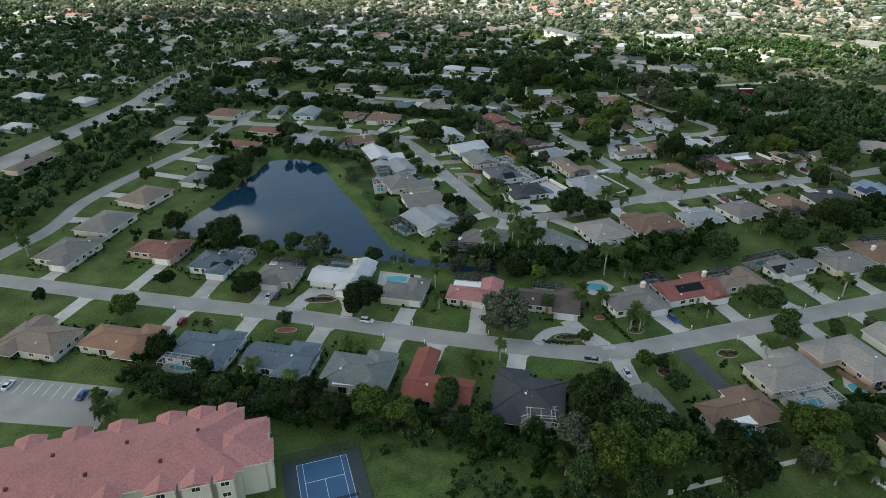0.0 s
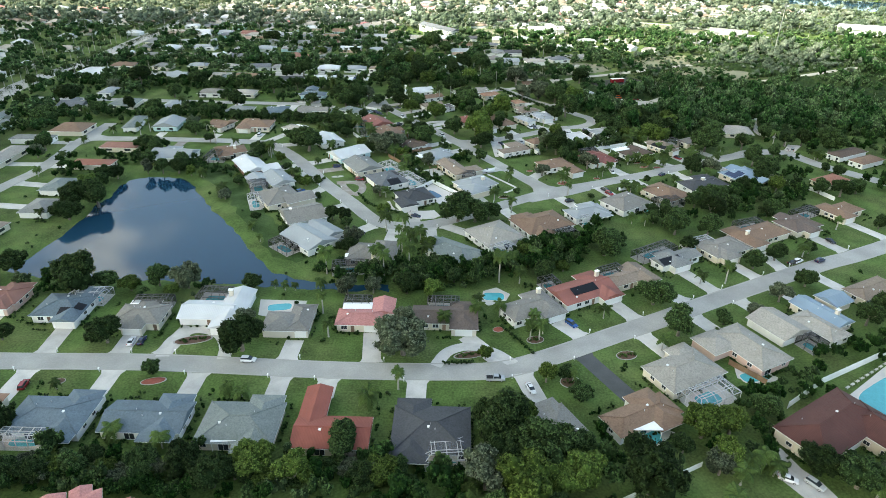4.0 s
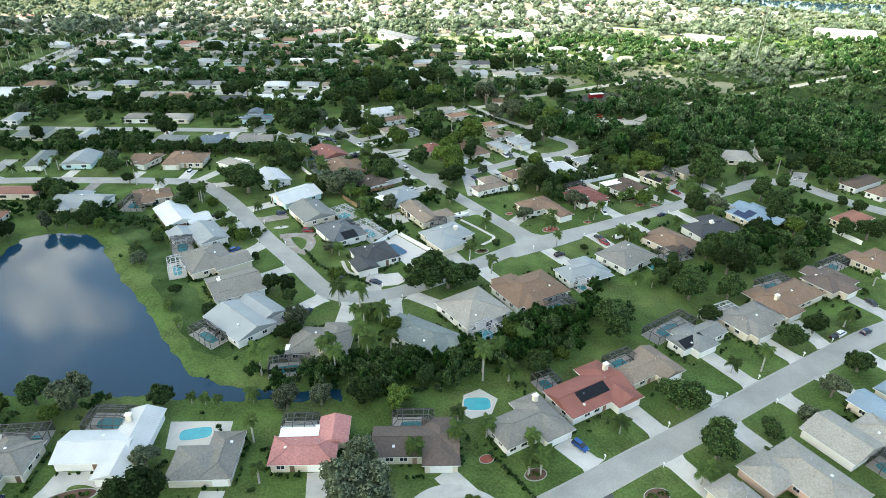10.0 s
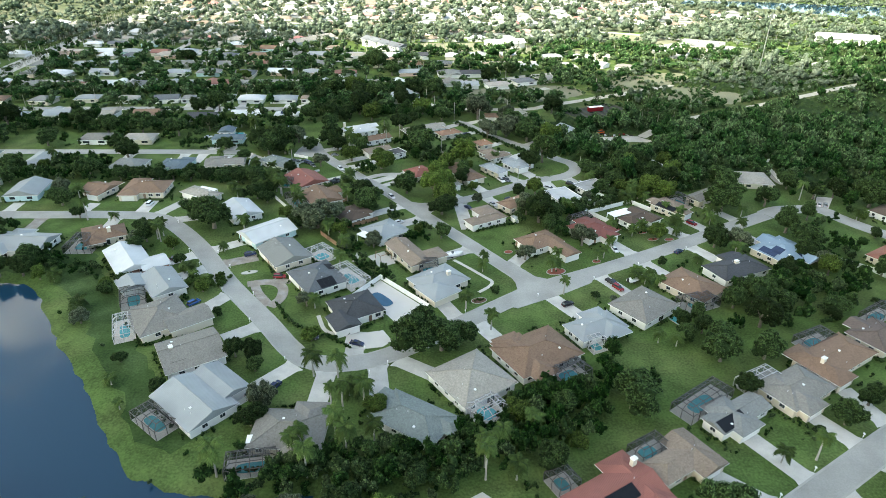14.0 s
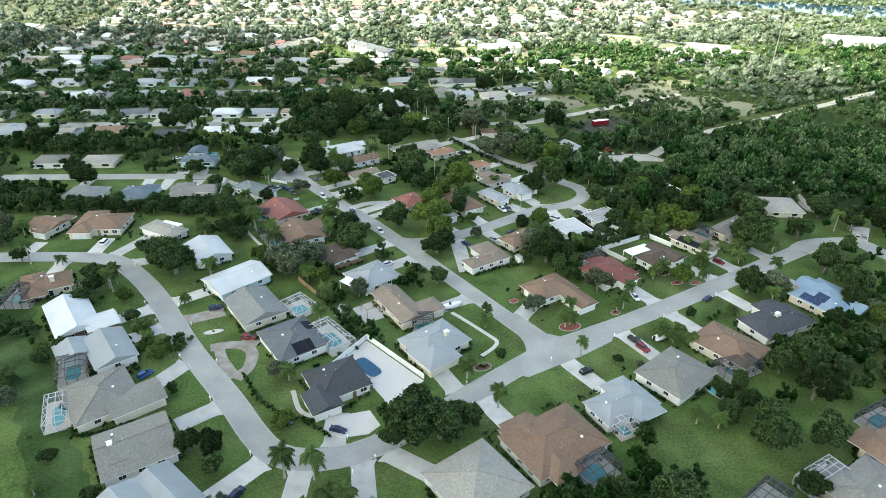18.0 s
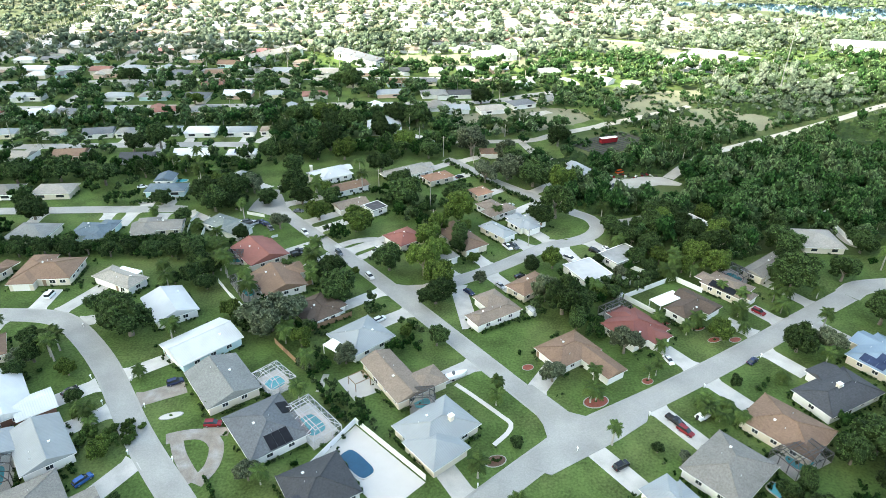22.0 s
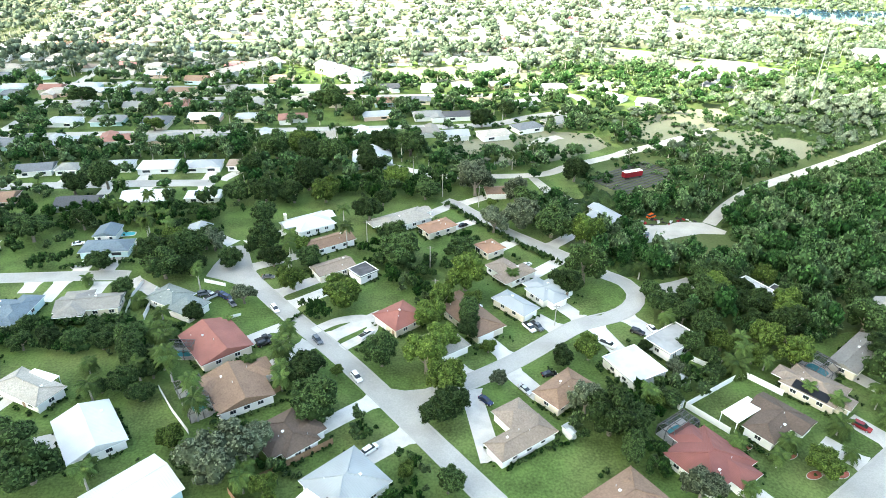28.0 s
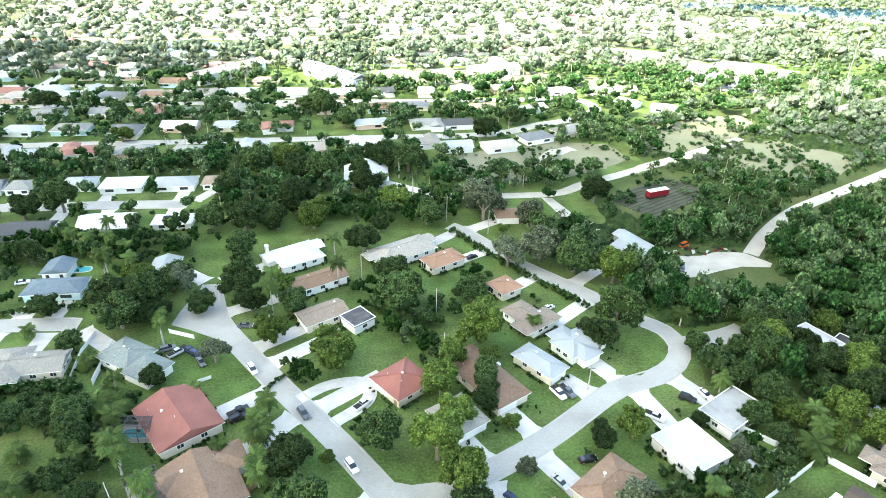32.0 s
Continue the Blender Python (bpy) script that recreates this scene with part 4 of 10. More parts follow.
def car(x, y, rot, kind, tone):
    word = {"suv": "sport utility car", "pickup": "pickup truck", "van": "van", "sedan": "saloon car"}[kind]
    t = root("pickup_truck" if kind == "pickup" else "car", x, y, rot, 0.09, f"{tone} {word} parked on pale paving", "car", "parked cars")
    t.matrix_basis = t.matrix_basis @ Matrix.Scale(0.87, 4)
    body, cab = CAR[kind]
    put("body", kept(("body", kind, tone), lambda: lofted("body", body, PAINT[tone])), t)
    put("glasshouse", kept(("cab", kind), lambda: lofted("glasshouse", cab, GLASS)), t, None, "dark tinted window glass")
    roofs = [(c[0], c[1] * 0.9, c[3] - 0.02, c[3] + 0.03) for c in cab[1:-1]]
    put("roof", kept(("top", kind, tone), lambda: lofted("roof", roofs, PAINT[tone])), t)
    if kind == "pickup":
        put("cargo_bed", kept("cargo", lambda: mesh("cargo_bed", *boxes((-2.65, -0.78, 1.05, -0.7, 0.78, 1.13)), TYRE)), t)
    e = body[-1][0]
    for sx in (-1, 1):
        for sy in (-1, 1):
            o = put("wheel", WHEEL, t, pose(sx * e * 0.62, sy * 0.82, 0.34))
            put("rim", RIM, o)
    for sy in (-1, 1):
        put("headlight", kept("hl", lambda: mesh("headlight", *boxes((-0.08, -0.16, -0.08, 0.08, 0.16, 0.08)), LENS)), t, pose(e - 0.06, sy * 0.55, 0.68))
        put("tail_light", kept("tl", lambda: mesh("tail_light", *boxes((-0.06, -0.12, -0.12, 0.06, 0.12, 0.12)), REDLENS)), t, pose(-e + 0.03, sy * 0.68, 0.85))
    CLEAR.append((x, y, 1.5))


# ---- ground and pond ----
POND = [(-147, 160), (-144.5, 170), (-142.5, 183), (-142, 195), (-143, 210), (-142, 222), (-143, 233), (-142, 240), (-134, 243.5), (-121, 242.5), (-112, 235), (-104, 222), (-97, 212), (-87, 199.5), (-78, 187.5), (-67, 172), (-59.5, 163), (-51, 158.8), (-40, 157.2), (-30, 156), (-20, 157), (-20, 153), (-34, 152.5), (-48, 153.5), (-60, 154.4), (-66, 154.8), (-84, 156.5), (-110, 156), (-130, 156)]


def build_ground():
    xs = np.concatenate([[-4500, -1500, -700], np.arange(-330, -152, 8.0), np.arange(-152, -4, 1.1), np.arange(0, 470.1, 10.0), [700, 1500, 4500]])
    ys = np.concatenate([[-4500, -1500, -300], np.arange(-20, 146, 8.0), np.arange(147, 250, 1.1), np.arange(258, 620.1, 10.0), [900, 1500, 4500]])
    X, Y = np.meshgrid(xs, ys)
    p = np.array(POND, float)
    dist, side = np.full(X.shape, 1e9), np.zeros(X.shape, bool)
    for (x0, y0), (x1, y1) in zip(p, np.roll(p, -1, 0)):
        s = np.clip(((X - x0) * (x1 - x0) + (Y - y0) * (y1 - y0)) / ((x1 - x0) ** 2 + (y1 - y0) ** 2), 0, 1)
        dist = np.minimum(dist, np.hypot(X - x0 - s * (x1 - x0), Y - y0 - s * (y1 - y0)))
        if y0 != y1:
            side ^= ((y0 > Y) != (y1 > Y)) & (X < (x1 - x0) * (Y - y0) / (y1 - y0) + x0)
    sd = np.where(side, -dist, dist) + 0.7 * np.sin(X * 0.43 + 1.3 * np.sin(Y * 0.31)) * np.cos(Y * 0.37) + 0.35 * np.sin(X * 1.3 + Y * 0.9)
    Z = -0.55 + np.clip(sd * 0.12, -1.0, 0.55)
    n, m = X.shape
    idx = np.arange(n * m).reshape(n, m)
    q = np.stack([idx[:-1, :-1], idx[:-1, 1:], idx[1:, 1:], idx[1:, :-1]], -1).reshape(-1, 4)
    me = fast_mesh("ground", np.stack([X, Y, Z], -1).reshape(-1, 3), q, np.zeros((0, 3), int), [LAWN])
    me.shade_smooth()
    tagged(new("ground", me), "green lawns and open ground of a flat suburb", "ground", kind="structure")


build_ground()
pond = tagged(new("pond_water", mesh("pond_water", [(-150, 146, -0.55), (-8, 146, -0.55), (-8, 252, -0.55), (-150, 252, -0.55)], [(0, 1, 2, 3)], water)), "still dark pond water mirroring the sky", "pond", kind="structure")
for px, py in POND:
    CLEAR.append((px, py, 2.0))
for px in range(-136, -40, 12):
    for py in range(162, 240, 12):
        if inside(px, py, POND):
            CLEAR.append((px, py, 9.0))

# ---- roads ----
road("road_main", 6.0, [(-330.0, 116.0), (-200.0, 114.0), (-125.0, 113.7), (-78.4, 114.6), (-31.6, 113.2), (-1.3, 113.5), (13.9, 115.0), (26.7, 120.6), (47.6, 132.0), (60.9, 139.1), (88.2, 154.5), (124.2, 173.8), (155.4, 189.0), (260.0, 247.0)], z=0.060)
road("road_lakeside", 5.5, [(-189.0, 292.0), (-160.0, 293.0), (-138.3, 292.7), (-114.1, 292.1), (-97.2, 289.7), (-88.3, 283.7), (-73.8, 266.3), (-57.1, 240.0), (-41.5, 218.6), (-33.5, 206.7), (-27.9, 200.5), (-21.3, 198.3), (-14.1, 198.5), (-6.1, 201.3), (6.3, 208.9), (17.6, 217.3), (32.8, 228.2), (41.8, 234.0), (66.2, 245.2), (92.8, 258.6), (122.4, 274.5), (140.8, 284.2)], z=0.066)
road("road_north", 4.9, [(41.5, 233.5), (37.5, 238.5), (33.0, 245.5), (14.0, 275.8), (2.5, 293.9), (-10.2, 313.3), (-23.5, 331.5), (-35.3, 348.6), (-41.2, 358.2), (-46.5, 370.0), (-47.0, 378.0)], z=0.072)
road("road_loop", 4.7, [(7.2, 295.3), (21.1, 301.2), (35.3, 308.8), (51.9, 319.9), (58.4, 323.1), (66.3, 325.1), (73.3, 329.3), (77.4, 335.7), (76.6, 343.1), (72.2, 348.0), (66.4, 356.3), (57.6, 367.0), (45.8, 381.4), (39.4, 392.0), (31.8, 404.7), (27.5, 409.4)], z=0.078)
road("road_spur", 5.0, [(77.7, 336.4), (91.9, 339.1), (98.5, 341.5)], z=0.084)
road("road_west", 5.6, [(-193.0, 112.0), (-191.5, 132.0), (-190.0, 150.0), (-195.0, 172.0), (-195.0, 195.0), (-192.6, 215.0), (-190.5, 231.0), (-187.5, 247.0), (-188.3, 266.0), (-190.0, 281.0), (-189.5, 292.5), (-189.0, 318.0)], z=0.090)
road("road_dead_end", 5.0, [(-260.0, 366.0), (-97.9, 362.3), (-78.4, 360.3)], z=0.096)
road("road_far", 6.0, [(-255.0, 438.0), (-112.3, 436.9), (-65.9, 435.0)], z=0.102)
road("road_east", 6.4, [(140.8, 284.2), (149.0, 288.5), (165.1, 288.8), (168.1, 282.5), (172.0, 274.6), (179.6, 263.4), (186.9, 256.4), (232.0, 200.0)], z=0.108)
road("road_avenue", 14.0, [(-262.0, 100.0), (-270.0, 300.0), (-277.0, 342.0), (-283.0, 365.0), (-287.0, 391.0), (-285.8, 431.0), (-279.2, 473.0), (-282.0, 560.0), (-284.4, 722.0), (-290.0, 1150.0)], z=0.114)
road("track_north", 5.0, [(28.2, 434.2), (69.7, 432.9), (86.9, 441.5), (104.8, 449.7), (122.9, 458.5), (150.6, 471.7), (176.1, 486.8)], GRAVEL, "pale shell gravel track through the scrub", kerb=False, z=0.120)
road("track_east", 5.0, [(123.1, 380.1), (138.6, 395.3), (159.6, 411.0), (187.2, 424.9), (222.3, 442.4), (262.0, 463.0), (300.0, 484.0), (360.0, 512.0)], GRAVEL, "pale shell gravel track through the scrub", kerb=False, z=0.126)

# ---- driveways ----
driveway(-142.9, 94.5, -142.8, 110.5, 4.6)
driveway(-108.7, 97.9, -108.7, 110.7, 5.0)
driveway(-86.7, 99.9, -86.8, 111.1, 5.0)
driveway(-64.7, 99.2, -64.5, 110.8, 5.0)
driveway(-43.1, 99.6, -42.9, 110.2, 5.0)
driveway(-30.9, 102.5, -30.8, 109.9, 5.0)
driveway(-8.2, 99.7, -8.2, 110.1, 5.0)
driveway(22.7, 100.0, 18.8, 113.6, 5.0)
driveway(45.6, 103.8, 35.8, 121.8, 5.0, BLACKTOP)
driveway(60.5, 120.3, 54.3, 131.8, 5.0)
driveway(77.0, 132.5, 72.0, 141.6, 5.0)
driveway(94.7, 140.5, 88.9, 151.0, 5.0)
driveway(107.6, 150.4, 103.2, 158.7, 4.6)
driveway(125.9, 156.5, 119.8, 167.7, 4.6)
driveway(-163.5, 122.7, -163.5, 117.2, 4.6)
driveway(-132.4, 134.1, -132.4, 117.0, 4.6)
driveway(-109.3, 128.6, -108.6, 117.3, 5.0)
driveway(-88.9, 126.1, -88.8, 117.7, 5.0)
driveway(-74.5, 131.1, -77.2, 117.8, 5.0)
driveway(-43.1, 125.6, -43.3, 116.8, 5.0)
driveway(-22.1, 130.0, -20.8, 116.6, 5.0)
driveway(4.2, 129.2, 13.1, 118.1, 5.0)
driveway(31.0, 137.3, 36.9, 129.9, 5.0)
driveway(49.7, 147.7, 54.3, 139.4, 5.0)
driveway(63.7, 157.3, 72.4, 149.2, 5.0)
driveway(76.8, 167.8, 83.4, 155.5, 5.0)
driveway(95.4, 173.6, 100.3, 164.7, 5.0)
driveway(108.4, 183.0, 111.4, 170.5, 5.0)
driveway(133.3, 195.2, 138.9, 184.6, 5.0)
driveway(153.1, 208.0, 160.1, 195.4, 4.6)
driveway(-43.8, 184.1, -30.0, 198.3, 5.0)
driveway(-23.0, 180.5, -21.5, 195.3, 5.0)
driveway(-7.5, 183.1, -8.8, 197.2, 5.0)
driveway(6.7, 192.2, -3.6, 199.5, 5.0)
driveway(25.4, 204.9, 19.6, 215.0, 5.0)
driveway(50.3, 216.8, 42.2, 230.6, 5.0)
driveway(70.5, 223.7, 62.2, 240.0, 5.0)
driveway(85.8, 236.7, 79.6, 248.5, 5.0)
driveway(105.6, 249.2, 100.2, 259.1, 5.0)
driveway(127.0, 260.6, 121.6, 270.6, 5.0)
driveway(-110.5, 272.6, -110.5, 288.5, 4.6)
driveway(-80.9, 253.5, -72.8, 258.9, 5.0)
driveway(-74.9, 243.5, -66.6, 249.2, 5.0)
driveway(-64.6, 219.7, -55.5, 232.9, 5.0)
driveway(-51.5, 210.3, -43.4, 215.9, 5.0)
driveway(-70.1, 291.2, -88.4, 286.6, 5.0)
driveway(-57.9, 268.4, -67.5, 262.1, 5.0)
driveway(-51.2, 256.6, -61.4, 252.3, 5.0, PAVER)
driveway(-14.8, 212.2, -15.2, 201.5, 5.0)
driveway(8.4, 229.0, 13.6, 218.1, 5.0)
driveway(5.6, 251.1, 20.8, 259.7, 5.0)
driveway(-5.3, 278.8, 4.9, 285.0, 5.0)
driveway(-15.6, 288.3, -2.6, 296.7, 4.6)
driveway(-29.7, 309.8, -19.1, 320.9, 5.0)
driveway(-36.2, 322.9, -25.5, 329.7, 5.0)
driveway(-63.4, 347.1, -76.3, 358.5, 4.6)
driveway(-85.3, 349.0, -84.6, 358.1, 4.6)
driveway(-97.7, 347.9, -96.8, 359.3, 4.6)
driveway(-87.6, 307.3, -95.7, 292.4, 4.6)
driveway(-102.3, 304.8, -103.1, 293.6, 5.0)
driveway(22.1, 275.4, 20.8, 298.4, 5.0)
driveway(37.5, 294.3, 32.2, 304.1, 5.0)
driveway(64.1, 303.1, 59.9, 320.7, 5.0)
driveway(76.3, 313.8, 70.4, 324.4, 5.0)
driveway(72.7, 263.2, 77.4, 254.3, 5.0)
driveway(96.2, 274.0, 101.3, 266.6, 5.0)
driveway(107.2, 280.0, 111.5, 272.1, 5.0)
driveway(119.1, 293.8, 126.4, 280.1, 4.6)
driveway(40.8, 256.5, 34.4, 248.2, 5.0)
driveway(0.6, 332.8, -13.8, 322.9, 4.6)
driveway(-8.9, 351.0, -25.8, 339.8, 4.6)
driveway(-19.2, 353.6, -30.4, 346.4, 4.6)
driveway(-23.4, 370.8, -40.4, 363.0, 4.6)
driveway(-32.8, 387.4, -44.7, 379.5, 4.6)
driveway(19.4, 397.0, 28.6, 404.3, 4.6)
driveway(26.9, 385.0, 37.0, 390.8, 4.6)
driveway(28.2, 317.6, 32.2, 310.1, 4.6)
driveway(44.0, 326.9, 48.6, 320.9, 5.0)
driveway(52.3, 333.4, 56.7, 325.2, 5.0)
driveway(47.0, 348.6, 60.7, 359.0, 4.6)
driveway(40.3, 367.6, 48.7, 373.7, 4.6)
driveway(17.2, 309.9, 20.4, 303.9, 4.6)
driveway(-124.1, 303.0, -125.5, 295.4, 4.6)
driveway(-138.4, 269.7, -138.0, 289.7, 4.6, PAVER)
driveway(-164.0, 184.4, -191.9, 184.4, 4.6)
driveway(-177.3, 160.7, -188.8, 158.8, 4.6)
driveway(-252.1, 200.6, -258.7, 200.4, 4.6)
driveway(-85.2, 373.3, -85.8, 363.9, 4.6)
driveway(-92.3, 384.7, -93.9, 364.7, 4.6)
driveway(-58.2, 387.5, -49.1, 379.8, 4.6)
driveway(-93.0, 424.0, -92.7, 432.8, 4.6)
driveway(-70.0, 421.3, -69.7, 431.8, 4.6)
driveway(-108.3, 419.8, -107.9, 433.4, 4.6)
driveway(-97.1, 446.6, -97.2, 439.6, 4.6)
driveway(-69.8, 446.7, -70.1, 438.4, 4.6)
driveway(-58.4, 447.5, -64.2, 437.8, 4.6)
driveway(-112.2, 449.5, -112.3, 440.2, 4.6)
driveway(-128.3, 447.9, -128.3, 440.4, 4.6)
driveway(7.7, 448.9, 26.0, 435.8, 4.6)
driveway(44.5, 411.9, 34.1, 406.0, 4.6)
driveway(79.4, 383.7, 59.8, 368.5, 4.6)
driveway(-165.4, 208.0, -190.0, 210.6, 4.6)
driveway(-170.0, 229.7, -187.1, 232.3, 4.6)
driveway(-173.1, 252.9, -184.6, 252.6, 4.6)
driveway(-205.2, 254.3, -190.9, 254.8, 4.6)
driveway(-201.7, 285.3, -192.9, 285.0, 4.6)
driveway(-192.6, 306.5, -192.3, 306.5, 4.6)
driveway(-158.0, 280.2, -157.9, 289.9, 4.6)
driveway(-185.9, 313.3, -186.0, 313.3, 4.6)
driveway(-153.8, 304.4, -153.9, 296.0, 4.6)
driveway(-245.5, 308.1, -263.5, 305.6, 4.6)
driveway(-254.9, 326.4, -266.7, 324.8, 4.6)
driveway(-250.6, 439.9, -250.5, 441.3, 4.6)
driveway(-200.1, 358.7, -200.0, 361.8, 4.6)
driveway(-165.4, 356.8, -165.3, 361.0, 4.6)
driveway(-130.9, 350.8, -130.8, 360.2, 4.6)
driveway(-105.3, 353.4, -105.3, 359.6, 4.6)
driveway(-218.0, 371.0, -218.0, 367.8, 4.6)

# ---- houses ----
h_a1 = house(-138.0, 87.4, 180.0, 19.6, 15.3, "tan", "hip", "cream", 4.9, "cream stucco house with a tan shingle hip roof")
h_a2 = house(-115.4, 91.8, 180.0, 20.7, 13.4, "orange", "hip", "cream", -6.8, "cream stucco house with a orange-brown tile hip roof")
h_a3 = house(-91.3, 93.2, 180.0, 18.1, 14.7, "bluegrey", "hip", "white", -4.6, "white house with a blue-grey shingle hip roof")
h_a4 = house(-69.1, 93.3, 180.0, 19.0, 13.1, "bluegrey", "gable", "white", -4.5, "white house with a blue-grey shingle gable roof")
h_a5 = house(-47.2, 92.2, 180.0, 17.9, 16.0, "greengrey", "hip", "cream", -4.1, "cream stucco house with a green-grey shingle hip roof")
h_a6 = house(-25.9, 88.5, 180, 17.3, 10.2, "redmetal", "gable", "cream", -0.4, "cream stucco house with a rust-red gable roof", wing=False)
h_a7 = house(-3.8, 91.4, 180.0, 17.8, 17.7, "charcoal", "hip", "cream", 4.4, "cream stucco house with a charcoal shingle hip roof")
h_a8 = house(24.1, 92.7, 208.5, 11.6, 15.4, "tangrey", "hip", "cream", -2.2, "cream stucco house with a grey-brown shingle hip roof")
h_a9 = house(44.3, 97.8, 208.5, 19.1, 10.6, "brown", "hip", "white", -4.0, "white house with a brown shingle hip roof")
h_a10 = house(60.0, 113.5, 208.5, 18.4, 11.8, "beige", "hip", "cream", -4.2, "cream stucco house with a beige shingle hip roof", wing=False)
h_a11 = house(80.9, 124.2, 208.5, 11.9, 18.3, "beige", "hip", "pink", -2.8, "pink stucco house with a beige shingle hip roof", wing=False)
h_a12 = house(104.7, 134.5, 208.5, 8.7, 14.2, "beige", "hip", "white", -1.9, "white house with a beige shingle hip roof", wing=False)
h_a13 = house(108.8, 141.8, 208.5, 8.2, 15.8, "bluemetal", "gable", "cream", -1.4, "cream stucco house with a blue-grey metal gable roof", wing=False)
h_a14 = house(131.5, 155.7, 208.5, 18.3, 8.0, "tan", "hip", "cream", 4.6, "cream stucco house with a tan shingle hip roof")
h_b0 = house(-167.4, 131.7, 0.0, 15.6, 19.3, "tangrey", "hip", "cream", 3.9, "cream stucco house with a grey-brown shingle hip roof")
h_b1 = house(-137.1, 139.8, 0.0, 18.9, 12.6, "redbrown", "hip", "pink", 4.7, "pink stucco house with a red-brown tile hip roof")
h_b2 = house(-113.0, 135.3, 0.0, 14.8, 14.7, "bluegrey", "hip", "white", 3.8, "white house with a blue-grey shingle hip roof")
h_b3 = house(-88.7, 131.7, 0.0, 14.0, 12.4, "tangrey", "hip", "cream", -0.2, "cream stucco house with a grey-brown shingle hip roof")
h_b4 = house(-70.3, 135.8, 0.0, 15.4, 9.8, "white", "gable", "white", -5.8, "white house with a white metal gable roof", wing=False)
h_b5 = house(-42.7, 132.9, 0.0, 7.1, 13.6, "tangrey", "hip", "cream", 1.5, "cream stucco house with a grey-brown shingle hip roof", wing=False)
h_b6 = house(-25.6, 133.7, 0.0, 14.3, 8.4, "pink", "hip", "cream", 3.5, "cream stucco house with a pink tile hip roof")
h_b7 = house(-1.7, 134.5, 0.0, 19.0, 11.9, "mauve", "gable", "cream", 5.9, "cream stucco house with a dark mauve-brown shingle gable roof")
h_b8 = house(24.0, 139.7, 28.5, 17.1, 12.1, "tangrey", "hip", "white", 5.0, "white house with a grey-brown shingle hip roof")
h_b9 = house(41.1, 150.1, 28.5, 20.1, 13.8, "red", "gable", "white", 6.5, "white house with a red tile gable roof")
h_b10 = house(57.7, 158.8, 28.5, 16.1, 9.6, "tan", "hip", "cream", 4.5, "cream stucco house with a tan shingle hip roof")
h_b11 = house(76.4, 172.2, 28.5, 17.8, 9.2, "grey", "gable", "white", -1.8, "white house with a grey shingle gable roof")
h_b12 = house(95.3, 180.4, 28.5, 17.0, 13.3, "tangrey", "hip", "cream", -3.1, "cream stucco house with a grey-brown shingle hip roof")
h_b13 = house(112.3, 192.1, 28.5, 22.7, 13.4, "brown", "hip", "cream", -7.8, "cream stucco house with a brown shingle hip roof")
h_b14 = house(130.5, 200.8, 28.5, 14.8, 13.7, "mauve", "hip", "cream", -0.1, "cream stucco house with a dark mauve-brown shingle hip roof")
h_b15 = house(154.2, 214.4, 28.5, 16.0, 11.4, "brown", "hip", "cream", -4.0, "cream stucco house with a brown shingle hip roof")
h_c1 = house(-51.2, 183.0, 135.6, 18.0, 13.0, "silver", "gable", "white", -4.5, "white house with a silver-grey metal gable roof", wing=False)
h_c2 = house(-27.1, 173.9, 175.0, 16.6, 15.0, "tangrey", "hip", "cream", -3.6, "cream stucco house with a grey-brown shingle hip roof")
h_c3 = house(-0.8, 176.0, 235.0, 11.3, 20.4, "greengrey", "hip", "white", -2.0, "white house with a green-grey shingle hip roof")
h_c4 = house(15.0, 188.4, 212.9, 16.6, 16.4, "beige", "hip", "white", 6.1, "white house with a beige shingle hip roof", wing=False)
h_c5 = house(32.7, 199.6, 208.5, 20.3, 17.5, "brown", "hip", "white", 3.9, "white house with a brown shingle hip roof")
h_c6 = house(51.4, 210.2, 205.4, 16.4, 11.9, "silver", "hip", "white", -3.2, "white house with a silver-grey metal hip roof")
h_c7 = house(69.3, 219.3, 215.5, 16.7, 13.6, "tangrey", "hip", "white", -3.2, "white house with a grey-brown shingle hip roof", wing=False)
h_c8 = house(88.3, 229.9, 215.5, 13.6, 16.7, "brown", "hip", "cream", -2.5, "cream stucco house with a brown shingle hip roof", wing=False)
h_c9 = house(107.2, 239.8, 201.5, 20.0, 10.9, "charcoal", "hip", "white", -2.2, "white house with a charcoal shingle hip roof", wing=False)
h_c10 = house(128.9, 252.0, 208.5, 17.5, 18.0, "bluemetal", "hip", "cream", -2.4, "cream stucco house with a blue-grey metal hip roof")
h_d1 = house(-107.8, 272.4, 207.0, 14.0, 13.2, "brown", "hip", "cream", 3.9, "cream stucco house with a brown shingle hip roof")
h_d2 = house(-92.4, 253.1, 124.0, 19.7, 11.6, "white", "gable", "brick", -0.7, "brick house with a white metal gable roof", wing=False)
h_d3 = house(-76.1, 237.3, 125.0, 15.8, 10.7, "silver", "gable", "white", 1.0, "white house with a silver-grey metal gable roof", wing=False)
h_d4 = house(-71.1, 218.9, 125.0, 16.4, 14.9, "tangrey", "hip", "cream", 2.1, "cream stucco house with a grey-brown shingle hip roof", wing=False)
h_d5 = house(-57.5, 202.3, 118.7, 15.1, 15.4, "tangrey", "gable", "white", -0.1, "white house with a grey-brown shingle gable roof", wing=False)
h_e1 = house(-64.0, 290.4, -57.7, 15.9, 12.1, "white", "gable", "white", -4.6, "white house with a white metal gable roof", wing=False)
h_e2 = house(-50.5, 271.6, -49.0, 12.9, 17.5, "white", "gable", "aqua", 1.0, "pale aqua house with a white metal gable roof", wing=False)
